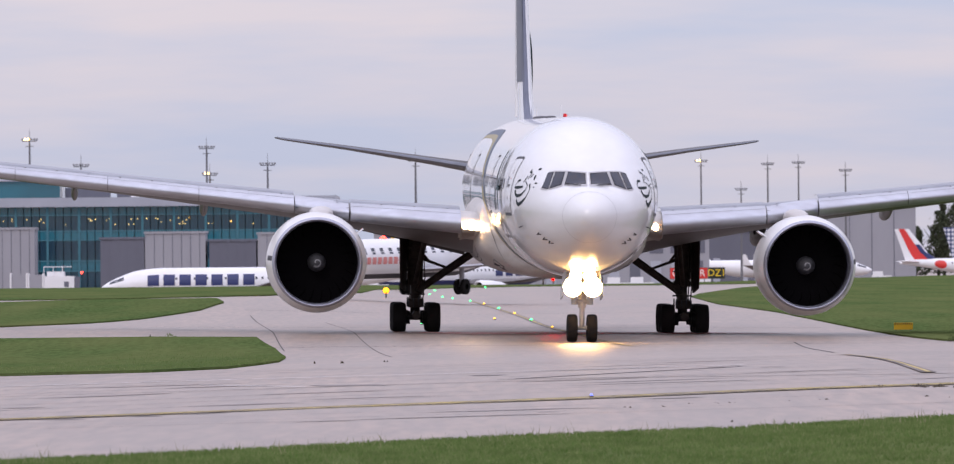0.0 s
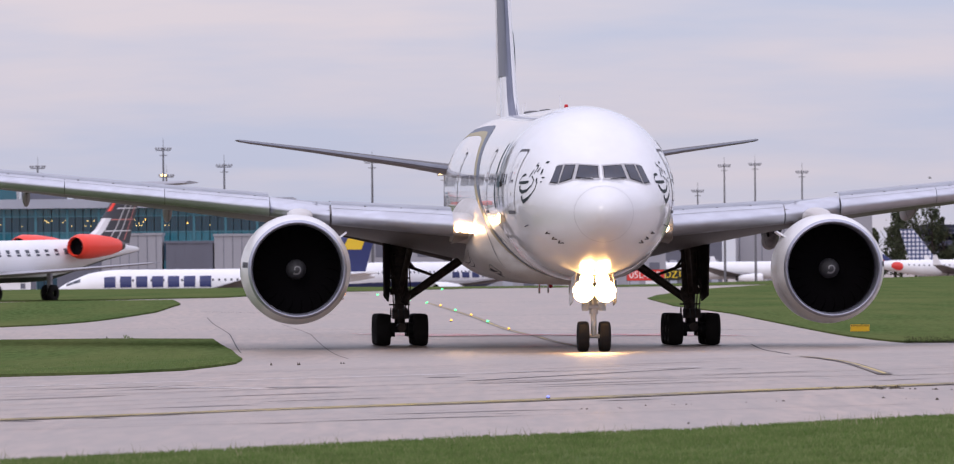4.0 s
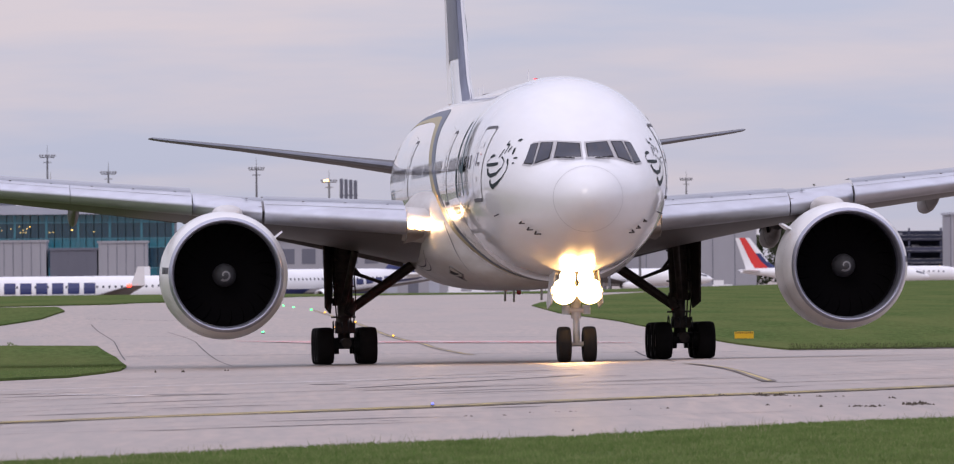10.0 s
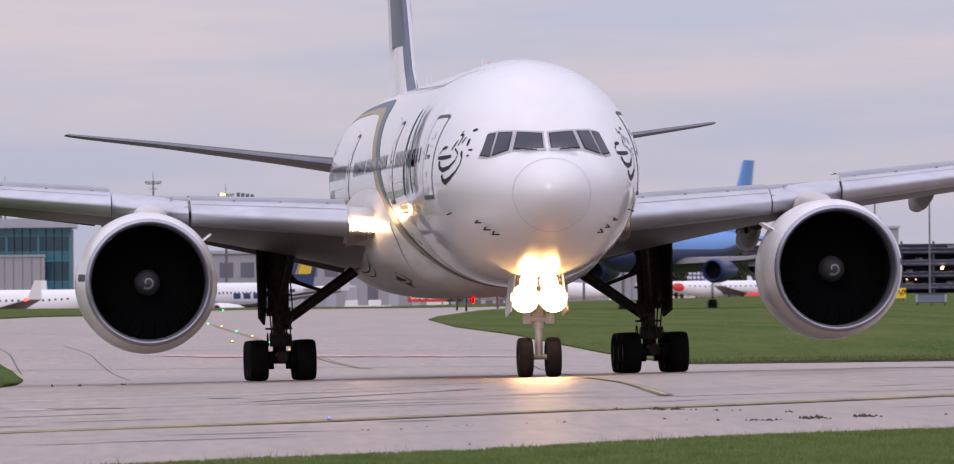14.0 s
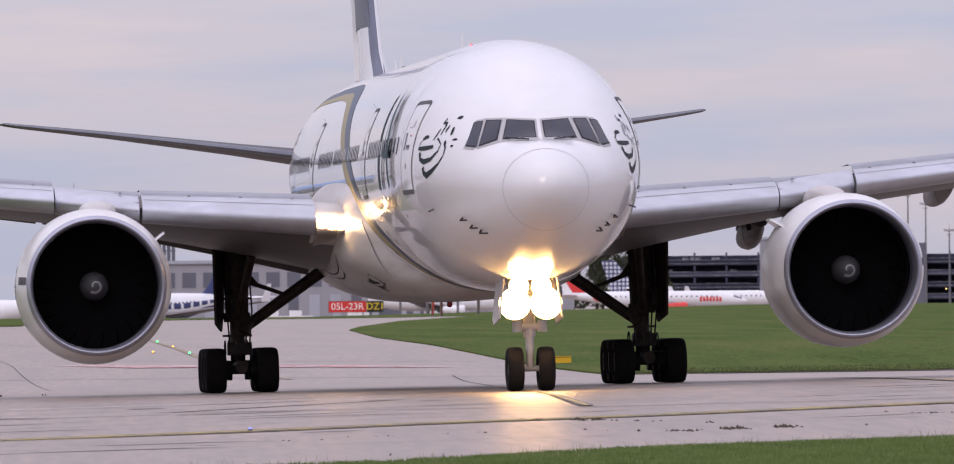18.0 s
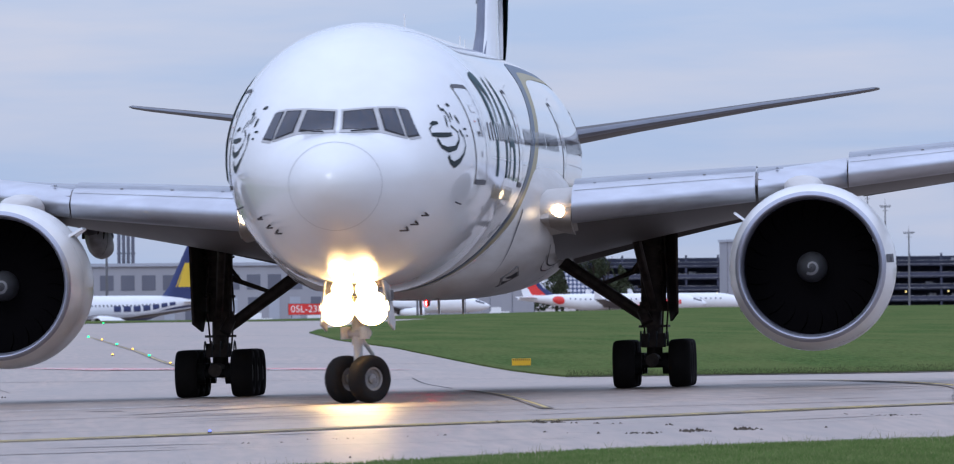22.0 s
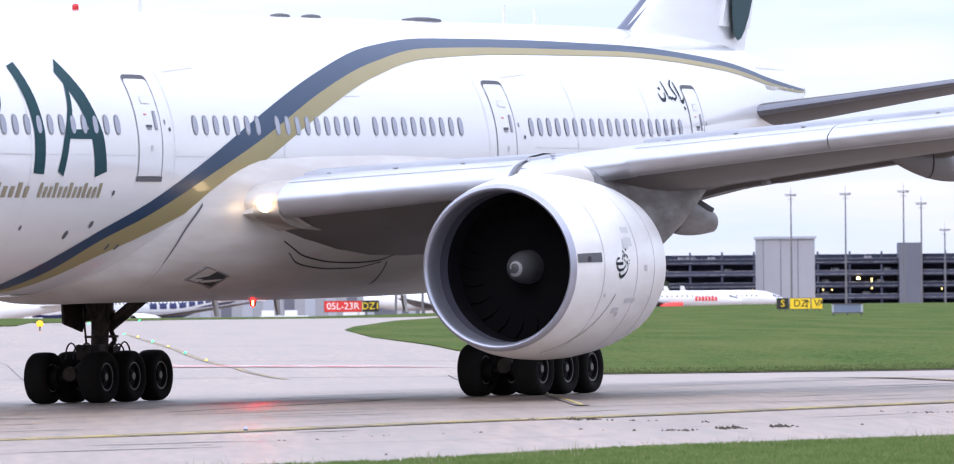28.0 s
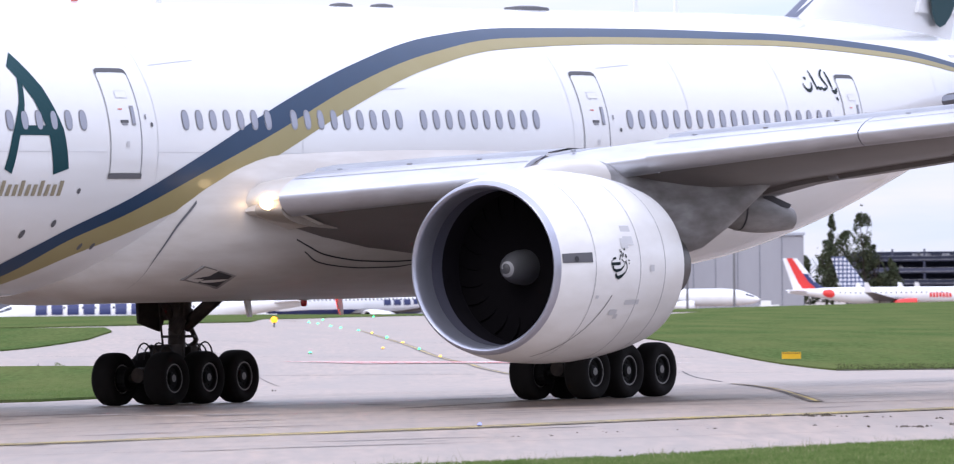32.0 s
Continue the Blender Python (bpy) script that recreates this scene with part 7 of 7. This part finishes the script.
sign(26.1, 1040, [(-3.1, 1.45, .45, 1.82, M_SRED, "05L-23R", M_SWHITE, 1.15), (1.5, 3.5, .45, 1.82, M_SBLACK, "DZ1", M_SYEL, 1.15)], "red runway sign with a black location board on the grass")
ys = sign(79.6, 1025, [(-3.5, -2.05, .35, 1.68, M_SBLACK, "S", M_SYEL, 1.15), (-1.95, .55, .35, 1.68, M_SYEL, "DZ", M_SBLACK, 1.15), (.6, 1.95, .35, 1.68, M_SYEL, "V", M_SBLACK, 1.15)], "yellow direction sign with black letters and arrows")
for pts in (((.1, .55), (.1, 1.45)), ((-.12, 1.15), (.1, 1.45)), ((.32, 1.15), (.1, 1.45))):
    mesh("arrow", *tube((pts[0][0], -.04, pts[0][1]), (pts[1][0], -.04, pts[1][1]), .06, None, 6), M_SBLACK, ys)
for pts in (((1.5, .7), (1.82, 1.35)), ((1.5, 1.32), (1.82, 1.35)), ((1.84, 1.0), (1.82, 1.35))):
    mesh("arrow", *tube((pts[0][0], -.04, pts[0][1]), (pts[1][0], -.04, pts[1][1]), .05, None, 6), M_SBLACK, ys)
o = thing("taxiway_sign", "blue-grey back of a taxiway sign standing on short legs", "sign", "", pose(69.9, 848, relief(69.9, 848) + .07))
mesh("board", *box_data(-1.3, 1.3, 0, .2, .32, 1.12), mat("blue_grey_paint", (0.17, 0.20, 0.29), .5, 0, .2, 1), o)
for z in (.24, 1.12):
    mesh("rail", *box_data(-1.5, 1.5, -.06, .26, z, z + .1), M_CAST, o)
for k in (-1, 1):
    mesh("end_cap", *box_data(k * 1.42 - .1, k * 1.42 + .1, -.02, .22, .34, 1.12), M_ROOF, o, "pale end cap")
for x in (-1.35, 0, 1.35):
    mesh("leg", *box_data(x - .07, x + .07, .03, .17, 0, .24), M_CAST, o)
# marker board at the grass edge
M_BOARD = mat("amber_marker_board", (0.72, 0.40, 0.01), 0.5, 0, .2, 4)
o = thing("marker_board", "amber holding marker board with dark top holes on the grass", "marker", "", pose(17.9, 366, relief(17.9, 366) + .07))
mesh("board", *box_data(-.40, .40, 0, .06, .04, .33), M_BOARD, o)
for k in range(9):
    mesh("slot", *box_data(-.36 + .085 * k, -.32 + .085 * k, -.006, .004, .25, .31), M_SOIL, o)
for k in (-1, 1):
    mesh("peg", *tube((k * .3, .03, -.05), (k * .3, .03, .05), .02, None, 6), M_CAST, o)



# ---- motion ----
# seconds, nose position on the ground, heading
AIRLINER_WAY = [(0, 4.19, 325.21, -2.32), (1, 4.52, 317.86, -2.49), (2, 4.93, 310.60, -2.65), (3, 5.37, 303.52, -2.82), (6, 6.72, 281.09, -3.20),
                (7, 7.07, 273.32, -3.14), (8, 7.36, 265.88, -3.02), (9, 7.63, 258.54, -2.97), (10, 7.94, 251.74, -2.94), (11, 8.23, 244.81, -2.94),
                (12, 8.44, 237.99, -2.88), (13, 8.68, 231.46, -2.82), (14, 8.89, 225.55, -2.72), (17, 9.54, 208.71, -2.70), (18, 9.76, 203.23, -2.74),
                (19, 9.93, 198.22, -2.79), (20, 9.56, 194.31, -1.79), (20.5, 8.91, 192.64, -0.47), (21, 7.92, 190.70, 1.30), (21.5, 6.62, 189.39, 3.70),
                (22, 5.19, 187.72, 6.19), (22.5, 3.58, 186.0, 8.75), (23, 2.1, 184.25, 10.85), (23.5, 0.6, 182.35, 13.07), (24, -0.79, 180.55, 15.17), (24.5, -2.14, 179.45, 17.12), (25, -3.43, 178.6, 18.95), (25.5, -4.6, 177.6, 20.3), (27.5, -8.77, 173.45, 24.95), (28, -9.69, 172.4, 25.88), (28.5, -10.6, 171.6, 26.76), (29, -11.46, 170.95, 27.55), (29.5, -12.34, 170.3, 28.35), (30, -13.19, 169.65, 29.1), (30.5, -14.03, 168.9, 29.83), (31, -14.87, 168.25, 30.6), (31.5, -15.7, 167.75, 31.34), (32, -16.49, 167.3, 32.01)]


# seconds, nose wheel angle
NOSE_STEER = [(0, 0), (18.8, 0), (19.6, -10), (20.4, -28), (21.0, -36), (22.0, -42), (23.0, -44), (24.0, -42), (25.0, -40), (26.5, -36), (29.0, -30), (32.0, -28)]


def standing(nose_x, nose_y, heading):
    """The pose of the airliner with its three gears on the ground."""
    s, c = math.sin(radians(heading)), math.cos(radians(heading))
    feet = []
    for a, b in ((5.89, 0), (31.77, -5.49), (31.77, 5.49)):
        x, y = nose_x + a * s + b * c, nose_y + a * c - b * s
        feet.append(Vector((x, y, relief(x, y))))
    aft = ((feet[1] + feet[2]) / 2 - feet[0]).normalized()
    port = feet[2] - feet[1]
    port = (port - aft * aft.dot(port)).normalized()
    up = port.cross(aft)
    o = feet[0] - 5.89 * aft
    return Matrix(((port.x, aft.x, up.x, o.x), (port.y, aft.y, up.y, o.y), (port.z, aft.z, up.z, o.z), (0, 0, 0, 1)))


def motions():
    d = (-.528, -.849)
    dip = Matrix.Translation((0, 17.5, 0)) @ Matrix.Rotation(radians(.6), 4, 'X') @ Matrix.Translation((0, -17.5, 0))
    walk(regional_jet, [(t, facing(-11.95 - 5.42 * t, 537.6 - 9.5 * t, *d) @ dip) for t in (0, 1, 2, 3, 4, 5, 6, 8, 10, 12)] + [(32, facing(-90, 401, *d) @ dip)])
    lag = pchip([0, 14, 16.6, 17, 18, 32], [0, 0, 1.6, 2.7, 5, 40])
    rows = []
    for t in (0, 4, 8, 10, 12, 13, 14, 15, 16, 17, 18, 20, 24, 28, 32):
        x, y = 36.1 - 21.7 * (t - 14) + lag(t), 809.2 - 51.6 * (t - 14) + 2.4 * lag(t)
        rows.append((t, facing(x, y, -.387, -.922)))
    walk(blue_jet, rows)
    # wheels roll with the way of the main gear; rows close enough for less than a quarter turn
    way, last, run = [], None, 0.0
    for k in range(0, 961, 3):
        t = k / 30
        x, y, h = [float(np.interp(t, [r[0] for r in AIRLINER_WAY], [r[j] for r in AIRLINER_WAY])) for j in (1, 2, 3)]
        p = Vector((x + 31.77 * math.sin(radians(h)), y + 31.77 * math.cos(radians(h))))
        run += 0.0 if last is None else (p - last).length
        last = p
        way.append((t, run))
    for wheel, (x, y, z), r in WHEELS:
        walk(wheel, [(t, pose(x, y, z, math.degrees(s / r))) for t, s in way])
    for hood, (x, y, z), beat, start in HOODS:
        walk(hood, [(.25 * k, pose(x, y, z, 0, 0, 360 / beat * (.25 * k - start))) for k in range(129)])
    walk(nose_gear, [(t, pose(0, 5.89, 0, 0, 0, a)) for t, a in NOSE_STEER])
    walk(airliner, [(t, standing(x, y, h)) for t, x, y, h in AIRLINER_WAY])


motions()
